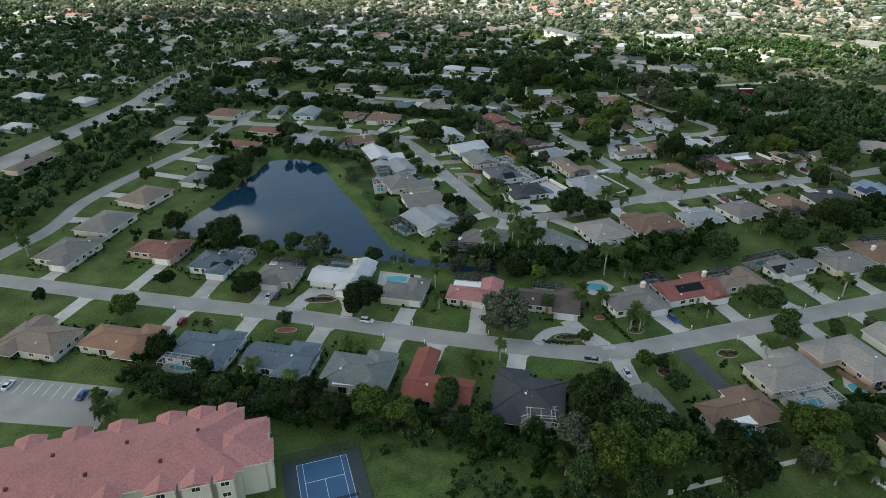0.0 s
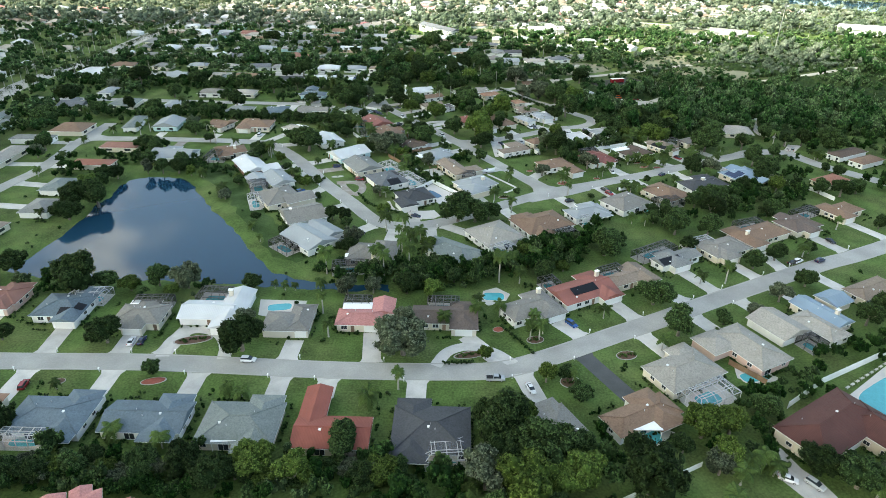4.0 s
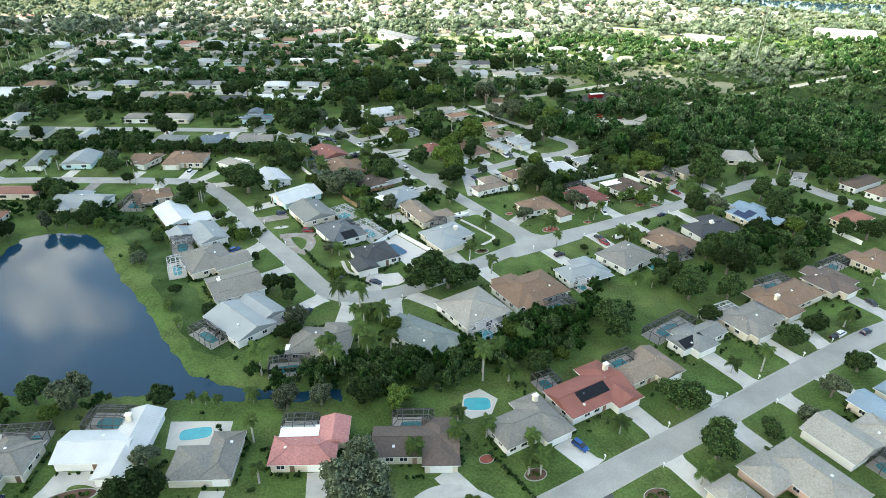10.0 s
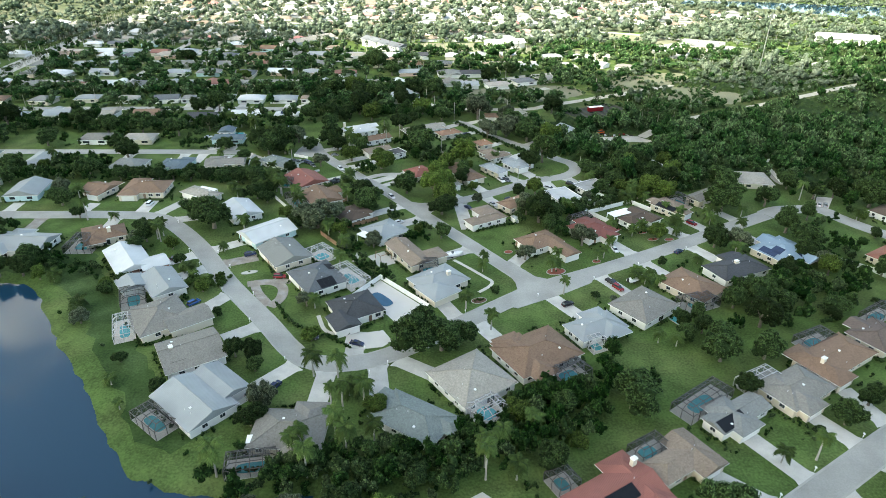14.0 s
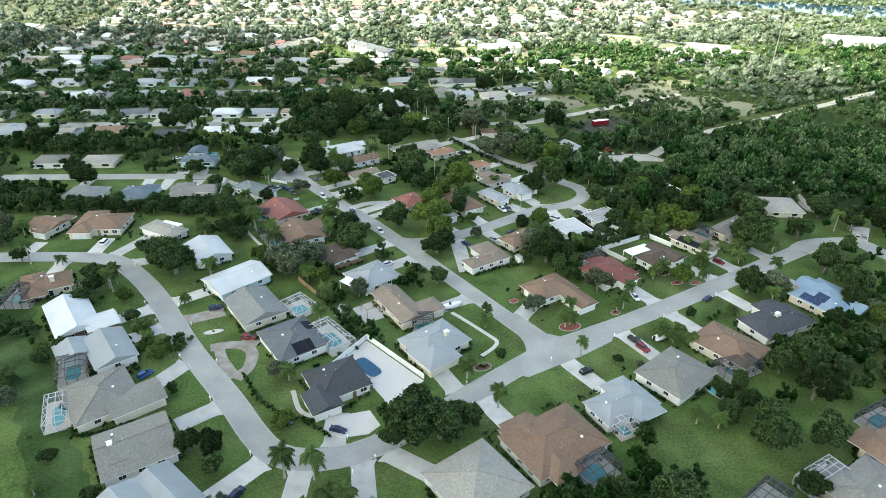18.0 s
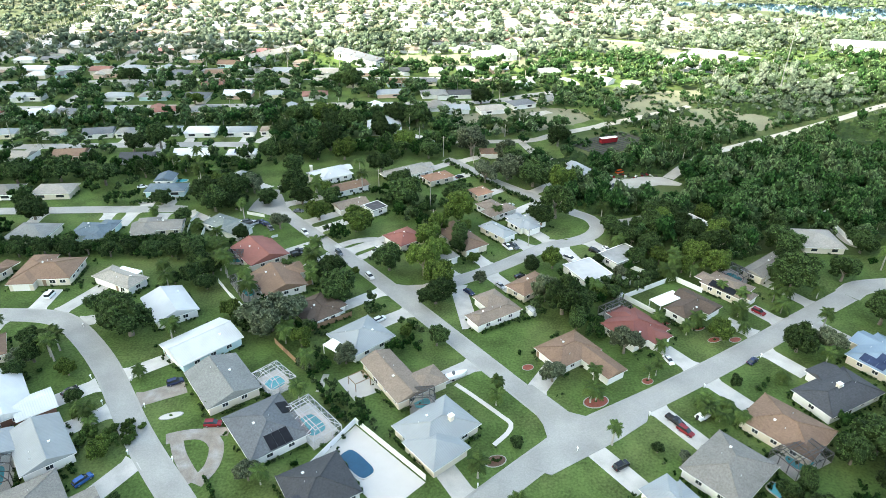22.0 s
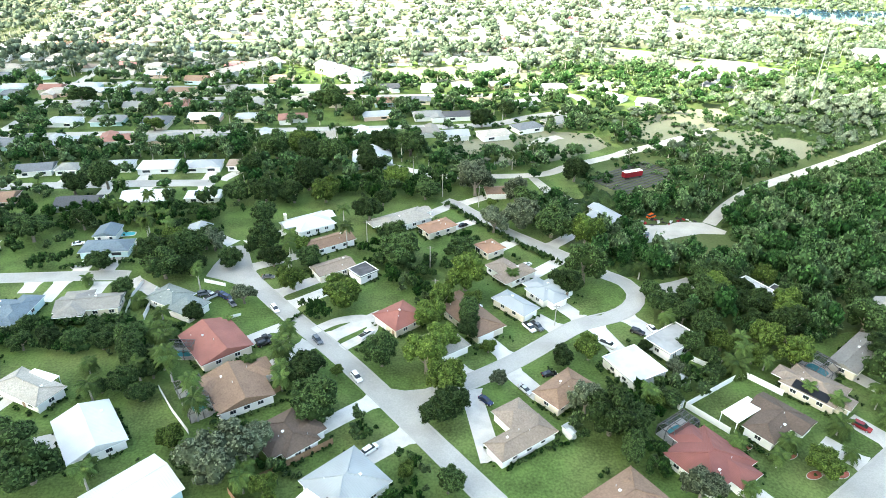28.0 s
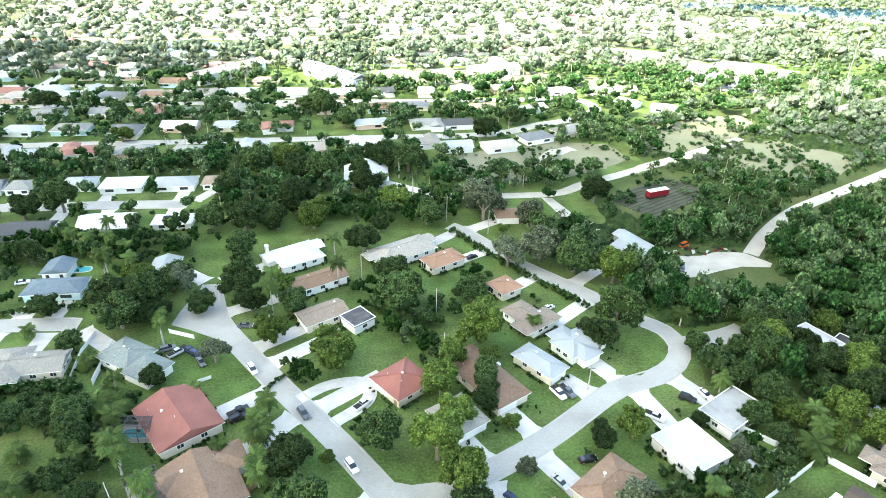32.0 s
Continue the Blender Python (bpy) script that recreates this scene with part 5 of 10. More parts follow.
h_e3 = house(-41.8, 255.3, -57.6, 16.5, 13.3, "grey", "gable", "cream", -5.0, "cream stucco house with a grey shingle gable roof", wing=False)
h_e4 = house(-28.9, 238.9, -57.7, 16.3, 14.1, "slate", "hip", "white", -4.7, "white house with a mottled slate-grey shingle hip roof", wing=False)
h_e5 = house(-15.9, 221.6, 26.9, 13.7, 12.8, "charcoal", "hip", "white", -4.7, "white house with a charcoal shingle hip roof", wing=False)
h_e6 = house(9.1, 236.1, 35.5, 16.0, 12.6, "silver", "hip", "cream", -4.8, "cream stucco house with a silver-grey metal hip roof", wing=False)
h_e7 = house(-0.2, 254.0, 118.5, 19.2, 8.7, "tan", "gable", "cream", -5.3, "cream stucco house with a tan shingle gable roof", wing=False)
h_e8 = house(-8.5, 271.1, 127.0, 12.9, 13.8, "silver", "hip", "white", 4.2, "white house with a silver-grey metal hip roof", wing=False)
h_e9 = house(-19.9, 286.4, 124.8, 12.6, 11.2, "darkbrown", "hip", "white", -1.4, "white house with a dark brown shingle hip roof")
h_e10 = house(-33.4, 302.6, 115.5, 15.2, 16.2, "brown", "gable", "white", 3.8, "white house with a brown shingle gable roof")
h_e11 = house(-43.3, 320.8, 123.4, 16.3, 14.0, "red", "gable", "cream", -0.9, "cream stucco house with a red tile gable roof", wing=False)
h_e12 = house(-60.6, 344.0, 235.8, 9.1, 11.4, "greengrey", "hip", "white", -1.5, "white house with a green-grey shingle hip roof", wing=False)
h_e13 = house(-82.4, 343.6, 184.0, 17.4, 11.3, "tangrey", "gable", "cream", 4.0, "cream stucco house with a grey-brown shingle gable roof")
h_e14 = house(-103.6, 341.7, 173.1, 13.4, 13.1, "bluegrey", "hip", "aqua", -3.3, "pale aqua house with a blue-grey shingle hip roof")
h_e15 = house(-83.3, 306.6, -32.0, 16.3, 7.9, "beige", "hip", "white", -3.2, "white house with a beige shingle hip roof")
h_f1 = house(29.1, 279.2, 298.5, 6.5, 16.0, "tan", "hip", "white", -0.9, "white house with a tan shingle hip roof", wing=False)
h_f2 = house(42.7, 293.9, 215.5, 13.7, 8.3, "brown", "hip", "cream", 3.6, "cream stucco house with a brown shingle hip roof")
h_f3 = house(63.0, 300.9, 202.0, 11.0, 11.9, "flatwhite", "flat", "white", -4.2, "white house with a stained white flat roof")
h_f4 = house(77.4, 310.4, 209.0, 13.4, 8.6, "flatgrey", "flat", "white", 1.0, "white house with a stained grey-white flat roof")
h_f5 = house(67.8, 268.6, 28.5, 14.6, 15.4, "darkred", "hip", "white", 1.7, "white house with a dark red tile hip roof")
h_f6 = house(87.8, 277.6, 32.3, 14.8, 10.0, "darkbrown", "hip", "white", 5.4, "white house with a dark brown shingle hip roof")
h_f7 = house(104.6, 287.9, 35.5, 10.5, 15.7, "tan", "hip", "cream", -0.9, "cream stucco house with a tan shingle hip roof")
h_f8 = house(123.3, 300.0, 32.8, 20.2, 7.2, "tangrey", "gable", "cream", -4.0, "cream stucco house with a grey-brown shingle gable roof")
h_f9 = house(45.9, 261.1, 298.5, 10.5, 14.7, "brown", "hip", "white", 1.6, "white house with a brown shingle hip roof", wing=False)
h_f10 = house(5.2, 327.8, 305.5, 10.9, 11.2, "red", "hip", "cream", -3.7, "cream stucco house with a red tile hip roof", wing=False)
h_f11 = house(-4.9, 353.7, -54.5, 7.0, 7.0, "flatdark", "flat", "white", -0.4, "white house with a dark flat roof")
h_f12 = house(-14.3, 356.8, -61.5, 8.0, 12.9, "tan", "gable", "cream", 0.4, "cream stucco house with a tan shingle gable roof")
h_f13 = house(-16.4, 374.2, -61.5, 8.0, 16.8, "brown", "gable", "white", -0.4, "white house with a brown shingle gable roof")
h_f14 = house(-24.7, 388.9, -61.5, 12.3, 17.0, "white", "hip", "white", -2.5, "white house with a white metal hip roof")
h_f15 = house(10.7, 390.3, 118.5, 10.7, 22.7, "beige", "hip", "white", 1.8, "white house with a beige shingle hip roof")
h_f16 = house(21.6, 382.6, 118.5, 8.0, 12.8, "orange", "hip", "cream", -0.4, "cream stucco house with a orange-brown tile hip roof")
h_f17 = house(24.5, 327.3, 28.5, 10.0, 21.8, "brown", "hip", "cream", -1.4, "cream stucco house with a brown shingle hip roof")
h_f18 = house(38.9, 331.1, 35.5, 7.0, 12.9, "silver", "hip", "cream", 1.4, "cream stucco house with a silver-grey metal hip roof")
h_f19 = house(51.6, 336.7, 28.7, 13.3, 11.3, "silver", "hip", "white", -1.9, "white house with a silver-grey metal hip roof")
h_f20 = house(41.6, 350.7, 122.2, 12.8, 11.0, "tan", "hip", "white", -3.7, "white house with a tan shingle hip roof")
h_f21 = house(37.5, 365.6, 118.5, 8.0, 8.0, "orange", "hip", "cream", 0.4, "cream stucco house with a orange-brown tile hip roof")
h_f22 = house(16.2, 314.7, 28.5, 10.0, 10.6, "beige", "hip", "white", -1.4, "white house with a beige shingle hip roof")
h_w3 = house(-126.2, 311.8, -19.6, 11.1, 12.7, "brown", "gable", "cream", 4.6, "cream stucco house with a brown shingle gable roof")
h_w4 = house(-107.1, 312.1, 0.0, 17.9, 16.2, "brown", "hip", "cream", -4.7, "cream stucco house with a brown shingle hip roof")
h_w6 = house(-132.3, 266.8, 173.0, 20.0, 16.5, "silver", "gable", "white", 4.2, "white house with a silver-grey metal gable roof")
h_w11 = house(-171.3, 182.2, 263.0, 17.6, 15.2, "tan", "hip", "cream", -4.6, "cream stucco house with a tan shingle hip roof", near=False)
h_w12 = house(-170.2, 156.1, 270.0, 18.6, 15.4, "tangrey", "hip", "cream", -4.6, "cream stucco house with a grey-brown shingle hip roof", near=False)
h_w16 = house(-248.7, 207.4, 270.0, 26.9, 8.0, "tan", "hip", "cream", 6.7, "cream stucco house with a tan shingle hip roof", near=False)
h_x1 = house(165.3, 247.2, 118.5, 8.8, 16.2, "orangered", "hip", "cream", -0.8, "cream stucco house with a orange-red tile hip roof", near=False)
h_g1 = house(-89.2, 377.2, 0.0, 16.0, 9.0, "bluegrey", "hip", "aqua", 4.0, "pale aqua house with a blue-grey shingle hip roof", near=False)
h_g2 = house(-92.7, 388.4, 0.0, 8.0, 8.7, "bluegrey", "gable", "white", 0.4, "white house with a blue-grey shingle gable roof", near=False)
h_g3 = house(-61.8, 385.6, 90.0, 10.9, 8.4, "silver", "gable", "cream", 1.9, "cream stucco house with a silver-grey metal gable roof", near=False)
h_g4 = house(-88.8, 418.4, 180.0, 16.6, 12.2, "white", "gable", "white", 4.2, "white house with a white metal gable roof", near=False)
h_g5 = house(-66.8, 417.9, 180.0, 13.6, 8.0, "white", "hip", "white", 3.2, "white house with a white metal hip roof", near=False)
h_g6 = house(-112.2, 415.0, 180.0, 15.6, 10.7, "charcoal", "gable", "grey", -3.9, "grey house with a charcoal shingle gable roof", near=False)
h_g7 = house(-93.1, 451.8, 0.0, 15.9, 11.4, "white", "hip", "white", -4.0, "white house with a white metal hip roof", near=False)
h_g8 = house(-73.9, 451.3, 0.0, 16.3, 10.3, "silver", "hip", "white", 4.1, "white house with a silver-grey metal hip roof", near=False)
h_g9 = house(-59.3, 451.5, 0.0, 8.9, 9.2, "tan", "hip", "white", 0.8, "white house with a tan shingle hip roof", near=False)
h_g10 = house(-109.7, 453.9, 0.0, 12.2, 9.9, "silver", "hip", "white", -2.5, "white house with a silver-grey metal hip roof", near=False)
h_g11 = house(-129.7, 452.2, 0.0, 10.1, 9.8, "grey", "hip", "white", 1.4, "white house with a grey shingle hip roof", near=False)
h_g12 = house(-0.6, 453.5, 90.0, 18.3, 17.8, "white", "gable", "grey", -4.6, "grey house with a white metal gable roof", near=False)
h_g14 = house(48.3, 412.5, 270.0, 8.4, 8.8, "brown", "gable", "white", 0.6, "white house with a brown shingle gable roof", near=False)
h_g15 = house(83.4, 383.3, -61.5, 11.7, 8.0, "silver", "gable", "grey", -2.2, "grey house with a silver-grey metal gable roof", near=False)
h_g16 = house(-153.9, 379.0, 0.0, 15.0, 11.5, "tangrey", "hip", "white", 3.0, "white house with a grey-brown shingle hip roof", near=False)
h_g17 = house(-133.1, 378.5, 0.0, 15.5, 11.0, "beige", "hip", "cream", -3.0, "cream stucco house with a beige shingle hip roof", near=False)
h_w17 = house(-160.1, 204.8, 270.0, 13.7, 11.8, "grey", "hip", "white", -3.2, "white house with a grey shingle hip roof", near=False)
h_w18 = house(-165.1, 226.2, 270.0, 14.2, 11.1, "greengrey", "hip", "white", -3.5, "white house with a green-grey shingle hip roof", near=False)
h_w19 = house(-164.2, 252.5, 270.0, 8.0, 18.9, "orangered", "hip", "cream", -0.4, "cream stucco house with a orange-red tile hip roof", near=False)
h_w20 = house(-209.8, 260.5, 90.0, 24.7, 10.5, "beige", "hip", "cream", -6.2, "cream stucco house with a beige shingle hip roof", near=False)
h_w21 = house(-211.7, 285.7, 90.0, 8.0, 21.2, "grey", "hip", "white", -0.4, "white house with a grey shingle hip roof", near=False)
h_w22 = house(-201.0, 302.6, 90.0, 15.8, 18.0, "brown", "hip", "cream", 3.9, "cream stucco house with a brown shingle hip roof", near=False)
h_w23 = house(-162.7, 276.3, 180.0, 18.8, 9.0, "redbrown", "hip", "cream", -4.7, "cream stucco house with a red-brown tile hip roof", near=False)
h_w24 = house(-172.8, 313.7, 277.0, 21.7, 7.9, "greengrey", "hip", "white", 2.9, "white house with a green-grey shingle hip roof", near=False)
h_w25 = house(-154.2, 313.1, 3.5, 13.5, 15.8, "silver", "gable", "aqua", 1.2, "pale aqua house with a silver-grey metal gable roof", near=False)
h_w26 = house(-242.1, 302.4, 270.0, 22.8, 8.0, "grey", "hip", "white", -5.7, "white house with a grey shingle hip roof", near=False)
h_w27 = house(-251.5, 321.6, 270.0, 18.9, 8.0, "greengrey", "hip", "white", -4.7, "white house with a green-grey shingle hip roof", near=False)
h_w28 = house(-255.1, 429.8, 180.0, 18.0, 21.5, "white", "flat", "white", -4.5, "white house with a white metal flat roof", near=False)
h_w29 = house(-196.1, 351.6, 180.0, 15.8, 15.4, "greengrey", "hip", "cream", 3.9, "cream stucco house with a green-grey shingle hip roof", near=False)
h_w30 = house(-166.6, 348.7, 180.0, 9.7, 17.4, "silver", "hip", "white", -1.2, "white house with a silver-grey metal hip roof", near=False)
h_w31 = house(-124.3, 340.6, 173.0, 14.7, 12.9, "grey", "hip", "cream", 4.1, "cream stucco house with a grey shingle hip roof", near=False)
h_w33 = house(-218.8, 378.0, 0.0, 8.9, 15.1, "silver", "hip", "white", 0.8, "white house with a silver-grey metal hip roof", near=False)
h_x2 = house(151.1, 316.9, -8.5, 14.6, 14.7, "beige", "hip", "cream", 3.6, "cream stucco house with a beige shingle hip roof", near=False)
h_x3 = house(192.1, 283.9, -61.5, 8.0, 21.4, "darkbrown", "hip", "white", -0.4, "white house with a dark brown shingle hip roof", near=False)
h_x4 = house(195.9, 273.8, -61.5, 8.0, 17.2, "brown", "hip", "white", 0.4, "white house with a brown shingle hip roof", near=False)
house_wing(h_c1, 1.5, -7.4, -90, 9.0, 14.3, "gable")
house_wing(h_b6, 5.7, 6.0, 0, 7.0, 8.2, "gable")
house_wing(h_f9, 5.8, 3.3, -270, 7.0, 17.6, "gable")
house_wing(h_b9, 6.3, -2.1, 0, 7.0, 8.8, "gable")
house_wing(h_c5, 4.0, -4.1, -180, 9.9, 7.0, "hip")
house_wing(h_a10, -4.9, -5.7, 0, 7.7, 6.0, "hip")
house_wing(h_a11, 7.0, -5.4, 0, 9.6, 9.0, "hip")
house_wing(h_a12, 9.6, -5.8, 0, 11.8, 13.0, "gable")
house_wing(h_a13, -10.2, -3.0, 0, 8.3, 8.0, "gable")
house_wing(h_b4, 6.8, 1.1, 0, 8.4, 20.8, "gable")
house_wing(h_b5, -5.1, -2.1, 0, 10.1, 9.6, "hip")
house_wing(h_d3, 5.1, 7.6, 0, 8.5, 8.4, "gable")
house_wing(h_d2, -7.9, -5.9, 0, 8.5, 8.6, "gable")
house_wing(h_d4, -6.0, -6.0, 0, 9.2, 12.4, "gable")
house_wing(h_e5, -5.9, -5.4, 0, 7.8, 8.5, "gable")
house_wing(h_e6, -3.9, -4.5, 0, 10.6, 10.9, "hip")
house_wing(h_e7, -5.6, -6.5, 0, 7.3, 8.2, "hip")
house_wing(h_c9, -3.5, -5.8, 0, 7.9, 6.3, "gable")
house_wing(h_f1, -6.4, 3.7, 0, 7.2, 8.4, "hip")
house_wing(h_a6, 5.5, -7.4, 0, 6.5, 15.4, "gable")
house_wing(h_e12, 1.2, 8.4, 0, 8.7, 9.1, "hip")
mailbox(-112.1, 110.0)
mailbox(-90.2, 110.4)
mailbox(-67.9, 110.1)
mailbox(-46.3, 109.5)
mailbox(-34.3, 109.2)
mailbox(-11.6, 109.4)
mailbox(16.0, 111.3)
mailbox(33.1, 119.6)
mailbox(51.6, 129.6)
mailbox(69.3, 139.3)
mailbox(86.2, 148.8)
mailbox(-105.3, 118.0)
mailbox(-85.4, 118.4)
mailbox(-73.6, 118.5)
mailbox(-39.9, 117.5)
mailbox(-17.5, 117.3)
mailbox(16.0, 118.7)
mailbox(39.5, 132.1)
mailbox(57.0, 141.6)
mailbox(74.9, 151.3)
mailbox(86.1, 157.8)
mailbox(102.9, 166.9)
mailbox(114.2, 172.8)
mailbox(141.5, 186.8)
mailbox(-33.0, 200.2)
mailbox(-25.0, 194.9)
mailbox(-10.6, 193.7)
mailbox(-6.0, 197.5)
mailbox(16.9, 212.7)
mailbox(39.5, 228.4)
mailbox(59.5, 237.8)
mailbox(76.9, 246.3)
mailbox(97.6, 256.9)
mailbox(118.9, 268.3)
mailbox(-75.3, 261.3)
mailbox(-69.1, 251.6)
mailbox(-57.8, 235.1)
mailbox(-45.9, 218.3)
mailbox(-85.9, 283.9)
mailbox(-65.1, 259.6)
mailbox(-58.8, 249.7)
mailbox(-47.7, 232.5)
mailbox(-12.3, 203.9)
mailbox(16.3, 220.3)

# ---- pool enclosures ----
cage(-94.5, 85.5, 0.0, 10.7, 4.5, "white")
cage(-109.5, 143.8, -2.7, 11.2, 6.6, "white")
cage(-0.4, 84.4, 6.3, 9.7, 7.2, "white")
cage(63.9, 105.3, -62.4, 6.9, 13.5, "white")
cage(99.7, 127.8, -61.5, 5.8, 5.7, "bronze")
cage(-88.7, 140.6, 3.9, 11.1, 5.1, "bronze")
cage(-71.8, 145.4, -2.9, 9.8, 6.7, "bronze")
cage(-27.9, 142.6, 0.4, 8.1, 5.3, "bronze")
cage(-2.3, 143.0, -0.2, 9.6, 5.8, "bronze")
cage(30.9, 156.7, -64.0, 5.3, 5.5, "bronze")
cage(51.9, 164.6, -61.8, 4.6, 8.6, "bronze")
cage(70.3, 179.3, -57.2, 6.0, 16.6, "bronze")
cage(87.5, 185.8, -64.7, 5.2, 11.5, "white")
cage(112.1, 202.0, -66.8, 6.0, 11.1, "bronze")
cage(138.1, 213.8, -61.5, 4.8, 12.1, "bronze")
cage(-59.0, 178.1, -40.9, 10.7, 5.4, "bronze")
cage(-34.1, 164.1, 7.0, 10.7, 5.6, "bronze")
cage(17.8, 178.3, -56.3, 7.1, 8.4, "white")
cage(40.4, 190.8, -60.3, 6.3, 9.9, "bronze")
cage(50.7, 202.7, -68.5, 5.1, 5.3, "white")
cage(87.1, 222.0, -68.5, 6.8, 11.5, "bronze")
cage(-112.4, 266.5, -1.0, 9.4, 11.3, "bronze")
cage(-82.9, 230.7, -68.5, 9.8, 7.0, "bronze")
cage(-79.6, 215.1, -68.5, 11.2, 5.4, "white")
cage(-59.8, 198.6, -61.5, 7.7, 6.6, "bronze")
cage(-29.6, 256.2, 40.6, 7.1, 8.6, "white")
cage(-19.2, 240.9, 37.6, 7.3, 13.6, "white")
cage(6.5, 246.1, 0.0, 6.2, 6.6, "bronze")
cage(-44.2, 300.4, -61.5, 13.3, 6.0, "bronze")
cage(-51.8, 319.2, -7.0, 9.0, 5.0, "bronze")
cage(65.2, 280.0, -61.5, 4.5, 9.1, "bronze")
cage(110.3, 296.9, -61.5, 8.5, 8.7, "bronze")

# ---- things on the roofs ----
panels(h_b9, 0, -5.3, 3.7, 2.6, 5.4, 20.1, 11.2, SOLAR, nu=1, dy=1.3)
panels(h_b11, 0, -8.2, 0.2, 0.3, 3.1, 17.8, 6.6, SOLAR, nu=1, dy=1.3)
panels(h_e4, 90, -2.3, 3.0, 0.3, 3.9, 16.3, 14.1, SOLAR, nu=3, dy=0.0)
panels(h_e4, 180, 0.2, 4.4, 0.3, 2.8, 16.3, 14.1, SOLAR, nu=2, dy=0.0)
panels(h_f7, 270, -5.0, 3.2, 0.3, 2.7, 10.5, 15.7, SOLAR, nu=1, dy=0.0)
panels(h_c10, 90, -4.5, 1.5, 0.6, 3.2, 17.5, 15.4, PVBLUE, nu=3, dy=1.3)
panels(h_c10, 90, -1.6, 2.0, 2.5, 5.7, 17.5, 15.4, PVBLUE, nu=2, dy=1.3)
panels(h_c10, 180, -0.3, 3.7, 0.6, 3.2, 17.5, 15.4, PVBLUE, nu=2, dy=1.3)
panels(h_b2, 0, 0.6, 4.2, 0.6, 3.2, 14.8, 12.1, SOLAR, nu=1, dy=1.3)
panels(h_b2, 90, -3.1, -0.1, 0.6, 3.0, 14.8, 12.1, SOLAR, nu=1, dy=1.3)
panels(h_g5, 180, -3.0, -0.4, 1.2, 3.8, 13.6, 8.0, PVBLUE, nu=1, dy=0.0)
panels(h_g5, 180, -1.4, 1.2, 0.9, 3.5, 13.6, 8.0, PVBLUE, nu=1, dy=0.0)
chimney(h_b9, 8.1, 4.8)
chimney(h_b8, 5.5, 5.3)
chimney(h_d5, 0.3, 4.5)
chimney(h_c2, -1.5, 6.7)
chimney(h_b13, -7.3, 0.5)
chimney(h_c9, 0.6, 0.0)
chimney(h_b4, 4.6, 6.8)
chimney(h_a12, -8.1, -0.5)
chimney(h_d1, -1.6, 3.2)
chimney(h_f14, -5.3, -6.0)
chimney(h_e6, 2.6, -1.9)
lanai(h_b6, -1.8, 5.5, 2.0, 8.6, 3.3)
lanai(h_b3, -1.8, 6.9, 1.4, 7.4, 2.2)
lanai(h_c4, 3.5, 5.5, -176.9, 7.9, 3.2)
lanai(h_c2, 6.2, 4.8, -172.5, 4.8, 2.4)
lanai(h_f6, -2.6, 7.4, -96.2, 4.3, 9.9)
lanai(h_e8, 0.1, 8.0, -170.0, 6.2, 3.7)
lanai(h_a9, 2.1, 3.7, -206.8, 8.4, 4.5)
lanai(h_a5, 1.7, 6.4, -174.9, 6.4, 2.2)
lanai(h_e13, -1.9, 0.4, -176.2, 7.3, 2.2)
lanai(h_e15, -0.4, 3.9, 6.0, 8.0, 2.4)

# ---- pools, paths, beds, hedges and fences ----
swimming_pool(-51.4, 141.7, 10, 7, 3.6, 0.06)
swimming_pool(13.1, 150.1, 0, 6.5, 4.4, 0.06)
swimming_pool(45.7, 92.2, -10, 6, 4, 0.06)
swimming_pool(79.1, 114.4, 15, 8, 3.6, 0.06)
swimming_pool(78.2, 214.2, -61, 5, 3, 0.06)
swimming_pool(-88.2, 390.2, 0, 7, 3, 0.06)
patch("pool_terrace", DECK, "pale paved terrace beside a swimming pool", (-58.3, 145.7), (-44.0, 145.5), (-43.7, 139.1), (-54.2, 136.8), (-56.7, 137.4), category="terrace", z=0.05)
patch("pool_terrace", DECK, "pale paved terrace beside a swimming pool", (10.0, 153.3), (14.2, 155.5), (18.3, 151.8), (16.3, 146.7), (11.3, 145.1), (9.0, 147.2), category="terrace", z=0.05)
patch("pool_terrace", DECK, "pale paved terrace beside a swimming pool", (40.3, 93.7), (48.9, 96.0), (52.3, 93.7), (47.1, 89.0), (40.2, 89.9), category="terrace", z=0.05)
patch("pool_terrace", DECK, "pale paved terrace beside a swimming pool", (75.2, 118.6), (81.8, 117.9), (85.3, 113.8), (79.9, 111.2), (74.2, 113.7), category="terrace", z=0.05)
patch("white_terrace", WHITEPAVE, "bright white paved terrace round a pool", (-18.9, 228.1), (-9.2, 240.1), (5.7, 222.5), (-3.4, 214.9), (-6.7, 220.4), (-10.9, 223.3), category="terrace", z=0.05)
path(3.6, CONCRETE, (-76.7, 117.0), (-76.8, 124.7), (-72.2, 129.5), (-65.4, 128.0), (-61.4, 122.4), (-60.1, 116.7))
path(3.4, CONCRETE, (-3.8, 115.7), (-0.6, 121.9), (5.0, 124.4), (11.6, 122.3), (17.0, 117.3))
path(3.2, PAVER, (-51.0, 239.0), (-47.4, 239.9), (-43.0, 239.8), (-39.6, 236.6), (-39.2, 230.6), (-41.5, 225.8))
path(2.8, PAVER, (-48.6, 238.6), (-47.0, 234.6), (-44.6, 230.6), (-41.8, 226.6))
path(2.6, PAVER, (-43.6, 240.6), (-39.6, 240.6), (-37.4, 240.2))
path(3.2, CONCRETE, (-18.7, 326.1), (-12.2, 330.2), (-4.9, 331.0), (-2.4, 327.8), (-3.8, 323.2), (-10.6, 317.8))
path(1.1, WHITEPAVE, (15.2, 252.3), (17.4, 249.8), (21.5, 244.7), (24.9, 240.2), (26.5, 237.8), (25.3, 235.1), (21.5, 231.6))
